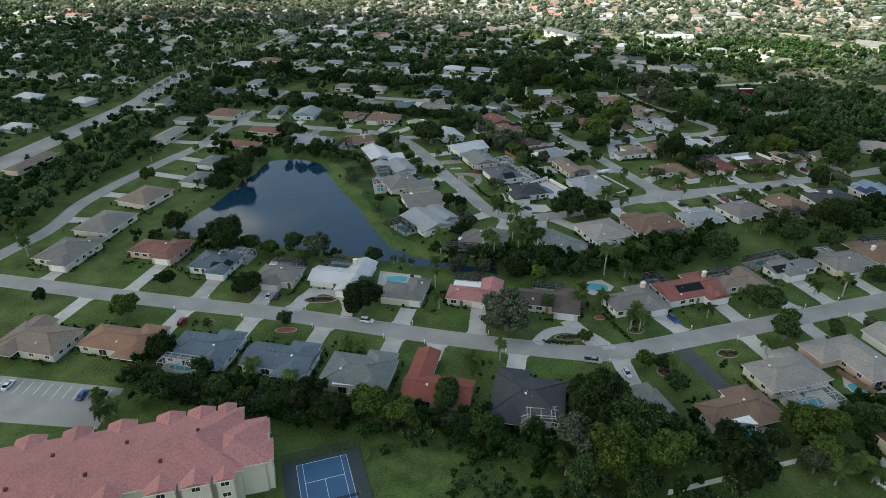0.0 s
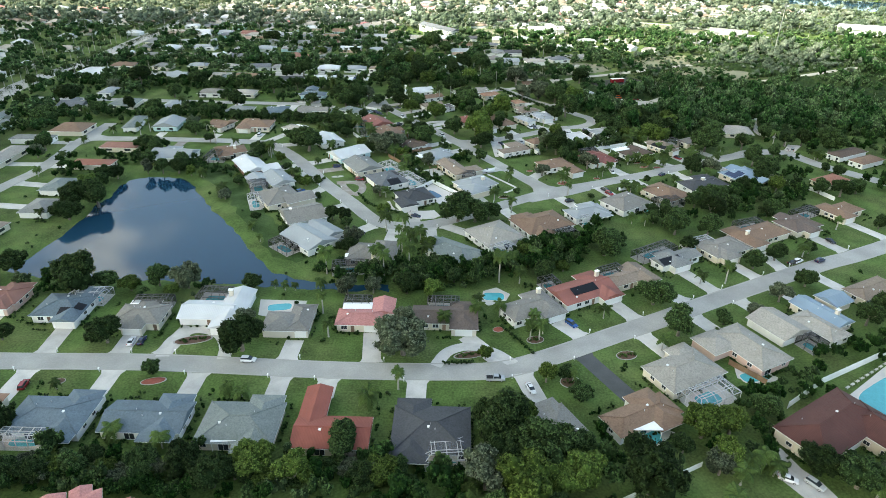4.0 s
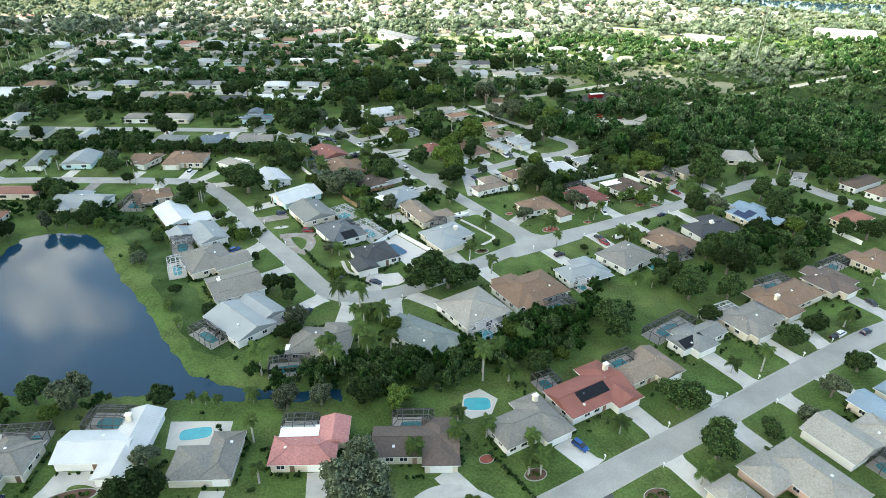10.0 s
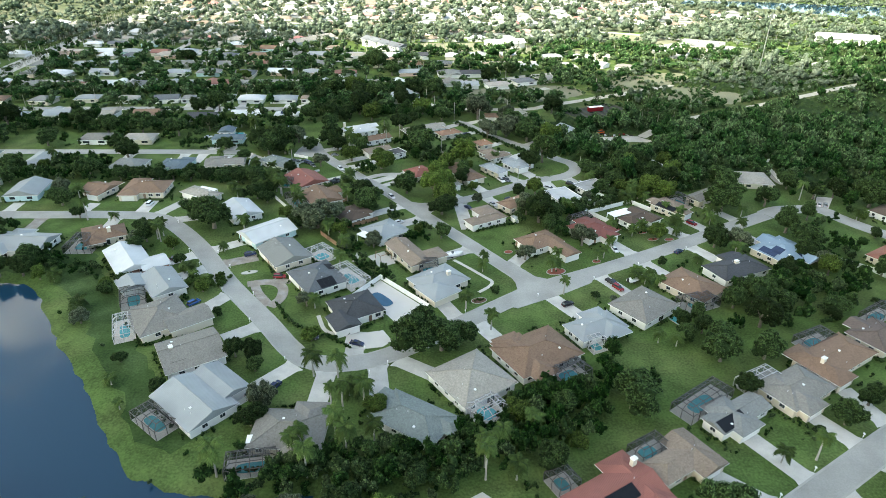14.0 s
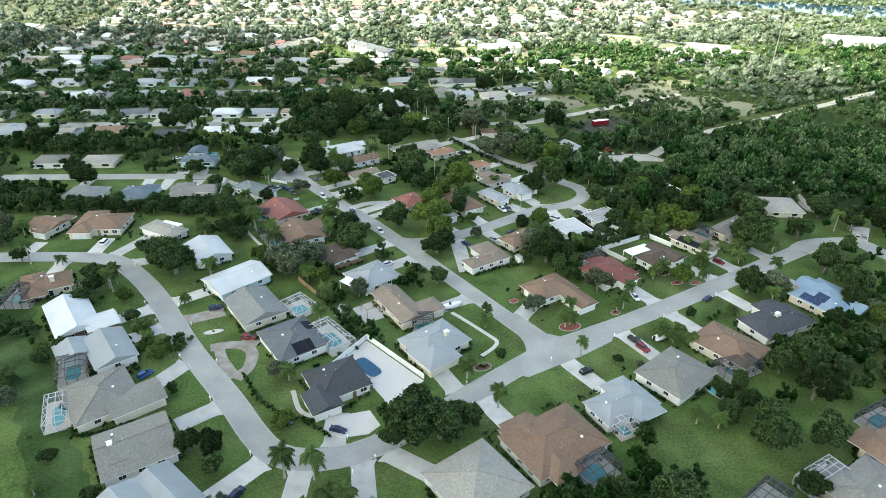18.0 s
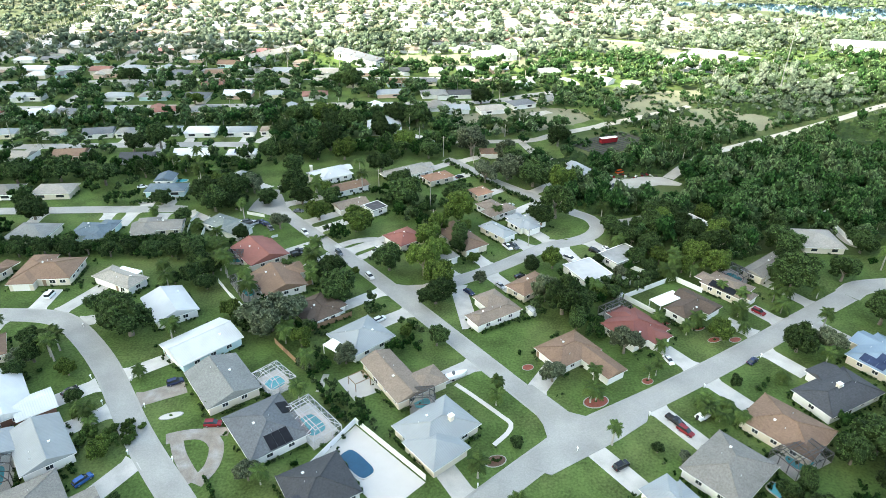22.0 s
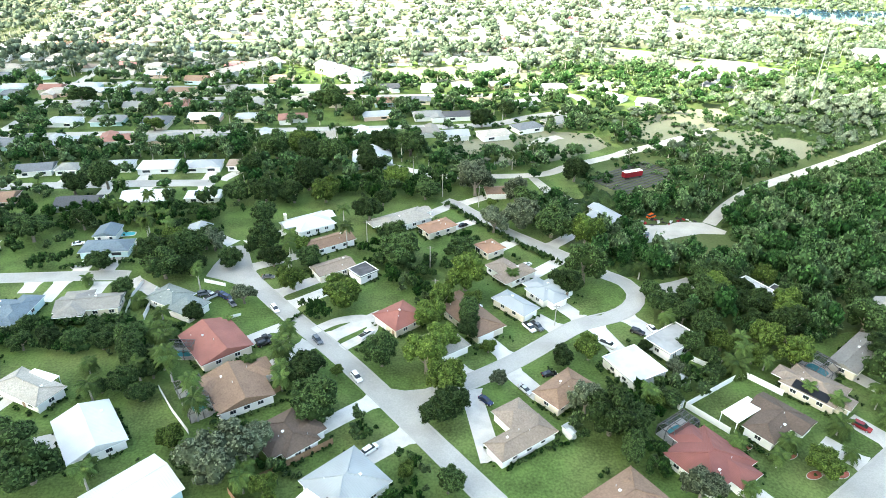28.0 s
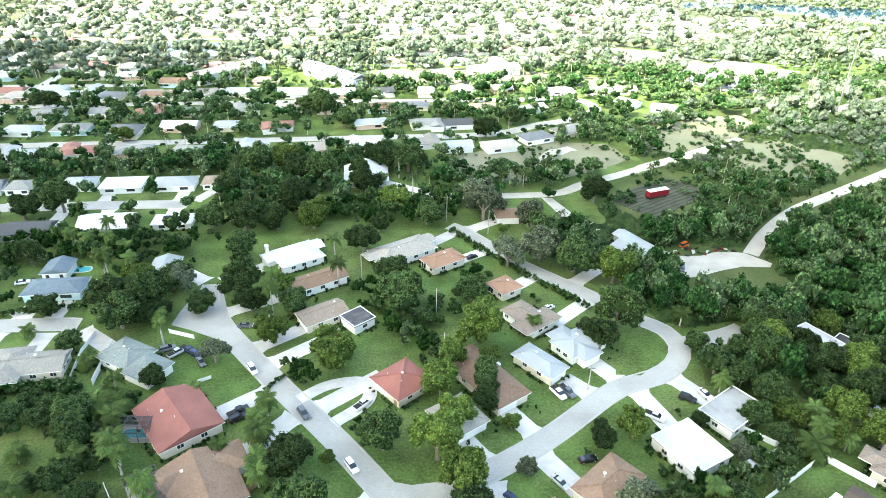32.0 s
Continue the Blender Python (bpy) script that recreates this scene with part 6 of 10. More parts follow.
path(1.6, CONCRETE, (-18.5, 252.0), (-17.1, 258.6))
path(2.6, CONCRETE, (-97.1, 366.8), (-82.4, 382.5), (-82.1, 384.1))
path(3.0, GRAVEL, (170.7, 342.1), (165.5, 326.2), (164.6, 315.9), (170.7, 313.5))
path(1.2, CONCRETE, (-26.7, 220.7), (-23.6, 213.0), (-17.2, 210.6))
bed(48.4, 243.5, 3.2, 2.0, 15, MULCH, "bed of red mulch with a pale edging on a lawn")
shrub(48.4, 243.5, 0.50)
bed(63.7, 249.8, 1.5, 1.1, 15, MULCH, "bed of red mulch with a pale edging on a lawn")
shrub(63.7, 249.8, 0.50)
bed(34.6, 257.4, 1.5, 1.1, 15, MULCH, "bed of red mulch with a pale edging on a lawn")
bed(88.7, 265.2, 2.0, 1.0, 15, MULCH, "bed of red mulch with a pale edging on a lawn")
shrub(88.7, 265.2, 0.50)
bed(21.1, 227.0, 2.4, 1.5, 15, BROWNMULCH, "bed of dark mulch and low plants on a lawn")
shrub(19.9, 226.7, 0.50)
shrub(20.7, 227.3, 0.68)
shrub(21.5, 226.6, 0.86)
shrub(22.4, 227.6, 0.50)
bed(23.7, 128.2, 2.4, 1.6, 15, BROWNMULCH, "bed of dark mulch and low plants on a lawn")
shrub(22.4, 127.9, 0.50)
shrub(23.3, 128.5, 0.68)
shrub(24.1, 127.8, 0.86)
shrub(24.9, 128.8, 0.50)
bed(47.7, 122.1, 2.8, 1.8, 15, BROWNMULCH, "bed of dark mulch and low plants on a lawn")
shrub(45.6, 121.6, 0.50)
shrub(46.4, 122.2, 0.68)
shrub(47.2, 121.5, 0.86)
shrub(48.1, 122.5, 0.50)
shrub(48.9, 122.5, 0.68)
shrub(49.7, 122.2, 0.86)
bed(30.8, 110.6, 2.6, 2.2, 15, BROWNMULCH, "bed of dark mulch and low plants on a lawn")
shrub(29.2, 110.2, 0.50)
shrub(30.0, 110.8, 0.68)
shrub(30.8, 110.1, 0.86)
shrub(31.6, 111.1, 0.50)
shrub(32.4, 111.1, 0.68)
bed(-74.8, 107.2, 3.0, 1.3, 15, MULCH, "bed of red mulch with a pale edging on a lawn")
bed(-98.4, 106.3, 1.5, 1.1, 15, BROWNMULCH, "bed of dark mulch and low plants on a lawn")
shrub(-98.4, 106.3, 0.50)
bed(-51.9, 246.4, 2.6, 1.0, 15, DECK, "white gravel bed with a low shrub")
shrub(-51.9, 246.4, 0.50)
bed(5.4, 120.8, 4.4, 1.4, 15, BROWNMULCH, "bed of dark mulch and low plants on a lawn")
shrub(2.1, 120.0, 0.50)
shrub(3.0, 120.6, 0.68)
shrub(3.8, 119.9, 0.86)
shrub(4.6, 120.9, 0.50)
shrub(5.4, 120.9, 0.68)
shrub(6.2, 120.6, 0.86)
shrub(7.1, 121.7, 0.50)
shrub(7.9, 121.2, 0.68)
shrub(8.7, 121.4, 0.86)
bed(-71.2, 124.6, 5.0, 1.8, 15, BROWNMULCH, "bed of dark mulch and low plants on a lawn")
shrub(-74.5, 123.8, 0.50)
shrub(-73.7, 124.4, 0.68)
shrub(-72.9, 123.7, 0.86)
shrub(-72.0, 124.7, 0.50)
shrub(-71.2, 124.7, 0.68)
shrub(-70.4, 124.4, 0.86)
shrub(-69.6, 125.5, 0.50)
shrub(-68.7, 125.0, 0.68)
shrub(-67.9, 125.2, 0.86)
bed(13.7, 132.7, 1.6, 1.2, 15, MULCH, "bed of red mulch with a pale edging on a lawn")
bed(86.6, 270.7, 2.0, 0.9, 15, MULCH, "bed of red mulch with a pale edging on a lawn")
shrub(86.2, 270.6, 0.50)
shrub(87.0, 271.2, 0.68)
bed(78.3, 273.9, 1.8, 0.8, 15, MULCH, "bed of red mulch with a pale edging on a lawn")
shrub(77.9, 273.8, 0.50)
shrub(78.8, 274.4, 0.68)
bed(94.6, 264.8, 1.8, 1.0, 15, MULCH, "bed of red mulch with a pale edging on a lawn")
hedge(0.8, (14.5, 134.1), (18.9, 127.4), (22.3, 121.6))
hedge(0.9, (-39.7, 226.5), (-35.0, 218.9), (-29.0, 212.2))
hedge(0.8, (-28.5, 208.8), (-23.3, 210.3), (-16.4, 204.6))
hedge(0.7, (-73.5, 207.7), (-67.0, 209.3), (-61.7, 211.9))
hedge(0.7, (-74.9, 230.9), (-70.1, 234.1))
hedge(0.9, (-45.8, 163.4), (-36.9, 162.8), (-29.2, 164.2))
hedge(2.2, (-103.8, 335.2), (-86.1, 335.4), (-71.3, 336.5))
hedge(2.2, (-71.0, 335.4), (-64.3, 326.9), (-57.2, 314.4))
hedge(2.0, (-85.6, 334.6), (-74.7, 334.4), (-66.1, 327.1), (-61.3, 316.7))
for q in range(46):
    rs = random.Random(900 + q)
    a, b = rs.random(), rs.random()
    shrub(-72.5 + 13.5 * a + 3 * b, 235.2 + 2.5 * a + 7.5 * b, rs.uniform(0.7, 1.6))
hedge(1.35, (-25.0, 264.0), (-20.8, 257.4), (-16.5, 250.0), (-11.8, 241.2))
hedge(1.4, (-100.1, 367.1), (-92.1, 368.4), (-79.3, 369.1))
hedge(0.9, (27.1, 273.8), (33.5, 277.1), (40.3, 278.9))
hedge(0.8, (-17.3, 339.6), (-26.4, 330.3))
hedge(1.0, (87.0, 284.2), (91.4, 275.5))
hedge(0.9, (78.6, 274.3), (82.5, 269.9))
hedge(1.2, (-13.5, 152.9), (1.0, 155.0))
hedge(0.8, (-1.4, 116.7), (6.3, 117.6))
hedge(1.6, (27.7, 405.1), (37.9, 386.5), (49.8, 368.4), (59.5, 355.5))
hedge(0.9, (-21.8, 208.9), (-10.9, 214.9))
hedge(0.9, (-56.8, 129.5), (-55.5, 132.9))
fence_run("fence", FENCEWHITE, 1.8, "white vinyl garden fence between lawns", (76.7, 278.2), (70.6, 287.2), (90.1, 296.8), (96.1, 288.7))
fence_run("fence", FENCEWHITE, 1.8, "white vinyl garden fence between lawns", (-18.6, 228.0), (-9.2, 240.7), (5.8, 223.0))
fence_run("fence", FENCEWOOD, 1.7, "weathered timber fence between two gardens", (-26.6, 275.2), (-19.6, 279.3), (-11.5, 284.0))
fence_run("fence", FENCEWOOD, 1.7, "weathered timber fence between two gardens", (-31.8, 272.6), (-25.0, 263.3))
fence_run("fence", FENCEWOOD, 1.7, "weathered timber fence between two gardens", (74.0, 119.3), (80.6, 111.3))
fence_run("fence", FENCEWHITE, 1.7, "white vinyl garden fence between lawns", (-53.6, 305.1), (-48.8, 297.3), (-43.3, 289.7))
fence_run("fence", FENCEWHITE, 1.2, "white vinyl garden fence between lawns", (-71.7, 336.8), (-73.0, 348.6), (-72.1, 356.5))
fence_run("fence", FENCEWHITE, 2.2, "white vinyl garden fence between lawns", (82.0, 102.7), (94.7, 112.0), (119.4, 125.4))
fence_run("fence", FENCEWHITE, 1.8, "white vinyl garden fence between lawns", (145.8, 247.9), (154.6, 239.4), (158.6, 229.6))
fence_run("fence", FENCEWHITE, 1.6, "white vinyl garden fence between lawns", (27.0, 69.0), (36.7, 74.1), (55.1, 83.7))
fence_run("fence", FENCEWHITE, 1.6, "white vinyl garden fence between lawns", (76.3, 307.7), (82.4, 301.2), (87.1, 301.5), (76.2, 297.3))
fence_run("fence", FENCEWHITE, 1.3, "white vinyl garden fence between lawns", (-53.6, 354.9), (-46.6, 351.7))
fence_run("fence", FENCEWHITE, 1.0, "white vinyl garden fence between lawns", (-46.4, 332.4), (-39.4, 335.6))
fence_run("fence", FENCEWOOD, 1.6, "weathered timber fence between two gardens", (-30.4, 297.8), (-24.5, 302.7))
fence_run("fence", FENCEWHITE, 1.8, "white vinyl garden fence between lawns", (-66.1, 336.0), (-66.5, 351.4))
utility_pole(-3.5, 375.7, 9)
utility_pole(26.8, 413.0, 10)
utility_pole(16.4, 355.6, 9)
utility_pole(16.0, 335.9, 9)
utility_pole(48.4, 322.5, 7)
utility_pole(39.7, 402.3, 9)
shed(40.8, 280.6, 30, 1.6, 1.8)
shed(110.1, 307.5, 30, 2, 2)
shed(-74.0, 325.8, 30, 1.4, 1.4)
shed(-73.7, 325.3, 30, 1.4, 1.4)
shed(73.8, 295.3, 30, 2.2, 2.4)
shed(40.4, 282.1, 30, 1.8, 1.8)
shed(69.1, 287.7, 30, 1.5, 1.5)

# ---- large trees ----
tree(-66.0, 358.3, 6.8, "oak", 0.9)
tree(-58.6, 359.6, 5.8, "oak", 0.9)
tree(-60.4, 366.0, 7.2, "oak", 1.0)
tree(-70.6, 365.5, 7.0, "oak", 0.95)
tree(-57.5, 376.5, 6.2, "oak")
tree(-66.5, 378.5, 5.2, "light")
tree(-54.3, 375.0, 4.6, "grey")
tree(-47.1, 364.0, 4.4, "oak")
tree(-39.5, 341.7, 4.0, "grey")
tree(-25.9, 348.1, 5.2, "light")
tree(-33.6, 362.9, 5.0, "oak")
tree(-40.4, 390.2, 6.7, "oak")
tree(-25.9, 370.9, 3.9, "light")
tree(8.6, 359.9, 8.0, "oak")
tree(-11.6, 306.6, 2.0, "light")
tree(-65.2, 322.3, 4.8, "oak")
tree(-61.1, 306.0, 4.2, "oak")
tree(-88.1, 365.9, 4.3, "oak")
tree(-118.4, 427.1, 6.6, "oak")
tree(-107.5, 431.6, 6.8, "oak")
tree(-103.2, 394.8, 5.0, "oak")
tree(-53.4, 415.8, 5.9, "oak")
tree(-42.2, 411.9, 6.5, "oak")
tree(-31.7, 412.2, 5.9, "oak")
tree(-19.4, 411.6, 6.5, "light")
tree(-28.6, 453.1, 8.0, "oak")
tree(-43.4, 459.2, 8.0, "oak")
tree(-17.8, 449.4, 7.2, "oak")
tree(-51.1, 439.1, 6.0, "oak")
tree(-2.7, 392.6, 6.1, "oak")
tree(9.3, 424.0, 5.8, "light")
tree(19.7, 411.1, 6.0, "oak")
tree(-1.1, 438.7, 6.3, "oak")
tree(17.2, 460.0, 7.9, "oak")
tree(6.0, 463.7, 6.9, "oak")
tree(-56.4, 310.0, 3.6, "oak")
tree(-76.4, 328.7, 3.2, "oak")
tree(-71.1, 327.3, 3.4, "oak")
tree(40.1, 413.3, 7.8, "grey")
tree(55.1, 406.2, 6.0, "grey")
tree(84.5, 424.6, 6.6, "oak")
tree(52.0, 382.8, 7.9, "grey")
tree(61.4, 375.0, 7.7, "oak")
tree(71.2, 367.7, 6.5, "light")
tree(63.4, 344.2, 7.5, "oak")
tree(26.0, 343.1, 7.2, "light")
tree(26.9, 362.6, 5.2, "oak")
tree(26.8, 334.0, 3.4, "light")
tree(23.8, 318.9, 4.6, "oak")
tree(27.7, 312.3, 2.4, "light")
tree(15.6, 311.9, 5.3, "light")
tree(14.9, 296.2, 5.8, "light")
tree(45.7, 305.8, 4.2, "oak")
tree(53.2, 306.9, 4.3, "light")
tree(28.1, 299.6, 2.4, "grey")
tree(94.3, 327.6, 6.6, "oak")
tree(81.3, 325.1, 5.3, "oak")
tree(83.8, 318.8, 4.7, "oak")
tree(88.8, 314.3, 5.4, "oak")
tree(100.8, 305.8, 5.2, "light")
tree(116.3, 321.3, 2.7, "light")
tree(73.4, 298.9, 3.0, "grey")
tree(69.2, 308.9, 2.0, "oak")
tree(46.0, 287.6, 4.8, "grey", 1.1)
tree(118.8, 338.9, 3.0, "light")
tree(106.9, 323.5, 4.5, "oak")
tree(103.0, 314.4, 4.0, "oak")
tree(81.2, 308.1, 3.6, "oak")
tree(84.3, 302.6, 3.3, "oak")
tree(94.9, 301.3, 3.5, "light")
tree(-45.9, 286.3, 3.6, "light")
tree(-24.4, 270.6, 3.3, "light")
tree(-22.4, 261.4, 2.7, "grey")
tree(-12.3, 262.5, 3.4, "grey")
tree(3.6, 273.9, 2.2, "light")
tree(-62.0, 314.9, 5.4, "oak")
tree(-67.0, 305.7, 2.9, "oak")
tree(-39.8, 278.5, 4.3, "oak")
tree(-106.5, 325.6, 3.7, "oak")
tree(-100.9, 326.8, 3.5, "oak")
tree(-93.0, 324.6, 3.7, "oak")
tree(-86.3, 325.2, 3.7, "oak")
tree(-79.1, 324.6, 3.7, "oak")
tree(-56.4, 301.9, 3.6, "oak")
tree(49.6, 280.6, 6.6, "oak", 1.05)
tree(51.9, 273.2, 4.2, "oak", 1.1)
tree(55.5, 280.5, 4.8, "oak", 1.0)
tree(61.5, 261.4, 4.9, "grey")
tree(39.6, 251.6, 4.0, "grey")
tree(124.3, 288.1, 7.4, "oak")
tree(132.9, 310.6, 7.7, "oak")
tree(108.5, 258.5, 5.2, "oak")
tree(109.4, 309.6, 6.3, "oak")
tree(62.9, 287.1, 2.9, "light")
tree(67.4, 287.7, 2.9, "oak")
tree(89.5, 307.1, 4.0, "light")
tree(126.1, 319.4, 4.3, "oak")
tree(55.8, 338.7, 5.7, "oak")
tree(13.8, 323.7, 5.5, "light")
tree(-96.1, 277.1, 3.6, "oak")
tree(-93.9, 262.6, 3.4, "oak")
tree(-63.6, 235.2, 3.0, "light")
tree(-30.7, 226.0, 3.3, "grey")
tree(-92.8, 235.6, 2.7, "oak")
tree(1.8, 203.2, 7.6, "oak", 0.85)
tree(8.4, 203.0, 6.4, "oak", 0.85)
tree(-41.6, 201.8, 3.1, "oak")
tree(-75.4, 201.3, 2.2, "oak")
tree(-137.2, 330.7, 5.8, "oak")
tree(-122.8, 326.4, 3.7, "oak")
tree(-115.3, 327.9, 3.7, "oak")
tree(-72.6, 323.1, 3.7, "oak")
tree(-75.6, 252.9, 2.5, "oak")
tree(-55.6, 221.3, 1.9, "oak")
tree(13.6, 205.6, 5.4, "oak", 0.9)
tree(144.4, 292.5, 5.5, "oak")
tree(140.3, 268.9, 6.4, "oak")
tree(141.0, 256.7, 6.3, "oak")
tree(104.9, 222.5, 6.4, "oak")
tree(82.1, 195.3, 5.4, "oak")
tree(82.4, 207.9, 3.4, "oak")
tree(135.8, 249.5, 4.8, "oak")
tree(99.8, 337.9, 5.2, "oak")
tree(26.8, 231.0, 1.9, "oak")
tree(57.0, 226.7, 1.6, "oak")
tree(78.1, 211.9, 2.8, "oak")
tree(61.7, 223.6, 1.8, "grey")
tree(84.9, 246.5, 1.8, "oak")
tree(-62.1, 151.2, 3.4, "oak")
tree(-123.8, 251.5, 4.9, "oak")
tree(-146.5, 274.2, 5.0, "oak")
tree(-32.2, 149.6, 4.1, "grey")
tree(-24.4, 151.1, 3.1, "grey")
tree(-13.9, 151.0, 4.4, "oak")
tree(-5.6, 149.0, 3.9, "light")
tree(-35.4, 182.6, 4.1, "grey")
tree(-36.8, 176.7, 4.0, "oak")
tree(-61.4, 189.6, 2.6, "oak")
tree(-13.3, 131.1, 4.2, "grey")
tree(-58.7, 132.1, 3.3, "grey")
tree(-46.3, 202.3, 3.3, "oak")
tree(-94.8, 268.1, 3.5, "grey")
tree(-81.4, 263.2, 2.8, "light")
tree(-39.9, 196.2, 2.4, "oak")
tree(-10.2, 159.0, 3.3, "oak")
tree(0.7, 158.2, 3.7, "oak")
tree(61.5, 147.6, 6.2, "oak")
tree(64.3, 131.8, 6.0, "oak")
tree(79.3, 137.8, 3.2, "oak")
tree(111.0, 177.1, 4.0, "oak")
tree(101.3, 171.1, 4.1, "oak")
tree(187.1, 290.2, 8.0, "oak")
tree(35.8, 177.3, 3.7, "oak")
tree(100.9, 150.6, 3.9, "grey")
tree(90.0, 142.6, 2.7, "grey")
tree(113.4, 160.2, 3.8, "oak")
tree(93.3, 168.7, 1.7, "oak")
tree(123.4, 212.8, 3.0, "oak")
tree(24.4, 175.6, 3.6, "light")
tree(76.8, 204.7, 3.4, "oak")
tree(83.2, 182.9, 3.3, "oak")
tree(125.3, 182.6, 2.8, "oak")
tree(-220.3, 314.4, 8.0, "oak")
tree(-233.2, 359.1, 8.0, "oak")
tree(-258.6, 351.8, 4.7, "oak")
tree(-204.2, 332.1, 4.9, "oak")
tree(-209.6, 402.8, 8.0, "oak")
tree(-141.4, 259.1, 4.1, "oak")
tree(-135.9, 301.5, 5.7, "oak")
tree(-130.7, 355.4, 6.2, "oak")
tree(-143.0, 336.4, 4.9, "oak")
tree(-198.7, 273.0, 4.6, "oak")
tree(-221.9, 303.1, 4.1, "oak")
tree(-277.9, 395.0, 5.1, "oak")
tree(-190.9, 345.4, 4.6, "oak")
tree(-171.6, 403.2, 6.9, "oak")
tree(-153.5, 390.8, 6.7, "oak")
tree(-136.9, 392.1, 6.7, "oak")
tree(-117.0, 387.0, 6.6, "oak")
tree(-175.5, 373.0, 5.7, "oak")
tree(-221.0, 388.4, 4.4, "grey")
tree(-168.7, 325.9, 4.4, "oak")
tree(-226.4, 273.4, 3.8, "oak")
tree(-194.3, 284.9, 2.1, "light")
tree(169.0, 299.6, 5.1, "oak")
tree(177.7, 299.7, 5.1, "oak")
tree(163.2, 309.8, 4.8, "oak")
tree(139.4, 243.3, 3.7, "grey")
tree(155.6, 236.9, 3.8, "oak")
tree(163.2, 234.1, 5.2, "oak")
tree(171.9, 237.9, 4.4, "oak")
tree(123.7, 238.5, 3.9, "oak")
tree(175.2, 277.9, 2.4, "light")
tree(152.1, 247.6, 1.8, "oak")
tree(141.8, 220.2, 1.6, "oak")
tree(129.2, 295.9, 6.4, "oak")
tree(138.3, 321.9, 6.0, "oak")
tree(165.2, 315.7, 3.9, "oak")
tree(-12.6, 120.3, 8.4, "grey", 0.9)
tree(-56.2, 120.4, 7.0, "oak")
tree(-76.4, 110.1, 2.5, "oak")
tree(-94.1, 122.6, 5.1, "oak")
tree(-113.8, 148.6, 7.8, "oak")
tree(-22.9, 84.7, 5.1, "oak")
tree(-48.4, 74.9, 4.8, "oak")
tree(-40.9, 78.3, 5.4, "light")
tree(-31.8, 75.9, 4.6, "light")
tree(-55.8, 78.0, 4.3, "oak")
tree(-64.8, 79.6, 3.5, "oak")
tree(-78.0, 77.0, 3.7, "oak")
tree(-85.6, 75.1, 3.7, "oak")
tree(-92.5, 74.4, 4.0, "oak")
tree(-13.7, 77.0, 4.4, "light")
tree(-17.7, 76.3, 3.4, "oak")
tree(12.1, 89.8, 7.5, "oak")
tree(19.8, 83.3, 7.2, "oak")
tree(7.9, 76.2, 6.2, "grey")
tree(16.5, 72.8, 7.0, "light")
tree(27.8, 77.8, 5.5, "light")
tree(41.5, 76.2, 7.4, "oak", 0.9)
tree(57.7, 92.4, 5.2, "light")
tree(60.4, 84.2, 3.6, "light", 1.3)
tree(74.4, 100.0, 3.8, "oak")
tree(57.9, 81.6, 3.9, "grey")
tree(79.2, 82.5, 4.9, "oak")
tree(85.6, 79.0, 5.5, "oak")
tree(-123.4, 122.8, 3.5, "oak")
tree(9.4, 119.4, 2.2, "light")
tree(29.8, 112.0, 3.0, "oak")
tree(32.1, 103.7, 3.4, "oak")
tree(-141.6, 158.1, 4.9, "oak")
tree(121.0, 138.8, 4.3, "oak")
tree(126.7, 215.8, 4.3, "oak")
tree(-8.0, 179.2, 3.5, "light")
tree(43.9, 182.3, 2.9, "oak")
tree(-93.4, 219.5, 3.1, "grey")
tree(94.4, 195.8, 4.6, "oak")
tree(105.7, 300.1, 5.4, "light")
tree(-37.8, 371.3, 6.1, "oak")
tree(-26.8, 424.3, 8.0, "oak")
tree(-21.2, 361.6, 4.9, "oak")
tree(6.3, 371.4, 6.5, "oak")
tree(40.5, 423.8, 7.9, "grey")
tree(41.7, 380.4, 6.3, "grey")
tree(55.7, 392.5, 6.3, "oak")
tree(-75.8, 349.9, 3.6, "oak")
tree(-52.0, 334.9, 3.4, "oak")
tree(82.7, 297.0, 2.8, "oak")
tree(81.5, 333.9, 3.7, "oak")
tree(30.6, 160.7, 4.2, "oak")
tree(-27.3, 208.6, 2.9, "light")

tree(10.6, 90.7, 4.5, "oak", 1.05)
tree(17.5, 93.1, 4.6, "light", 1.05)
tree(13.5, 82.9, 5.0, "oak", 1.05)
tree(20.8, 79.8, 5.0, "light", 1.05)
tree(8.9, 78.1, 4.2, "light", 1.05)
tree(16.4, 71.4, 5.0, "light", 1.05)
tree(24.0, 75.4, 4.6, "light", 1.05)
tree(28.4, 84.4, 4.4, "oak", 1.05)
tree(9.9, 68.7, 4.0, "oak", 1.05)
tree(21.2, 67.1, 5.0, "oak", 1.05)
tree(8.1, 95.6, 3.5, "oak", 1.05)
for q in range(26):                                      # low bushy trees along the back gardens
    rs = random.Random(400 + q)
    tree(-92 + q * 3.4 + rs.uniform(-1, 1), 77.6 + rs.uniform(-2.4, 2.8), rs.uniform(2.3, 3.5), rs.choice(("oak", "oak", "light", "grey")), 0.85)
for tx, ty, th in ((6.0, 70.0, 4.5), (8.5, 66.5, 4.0), (5.0, 74.5, 4.0), (63.9, 81.5, 5.0), (67.5, 83.6, 5.0), (61.5, 79.0, 4.5), (69.5, 81.6, 4.0), (88.5, 76.5, 4.5), (92.0, 74.5, 4.5), (94.0, 79.0, 4.0)):
    palm(tx, ty, th, 2.6)
palm(-100.4, 66.3, 4.0, 2.3)
palm(-101.1, 63.6, 4.5, 2.3)
palm(-106.4, 69.1, 3.5, 2.3)
palm(-94.3, 69.4, 3.5, 2.3)
tree(95.5, 83.0, 4.4, "oak", 0.9)
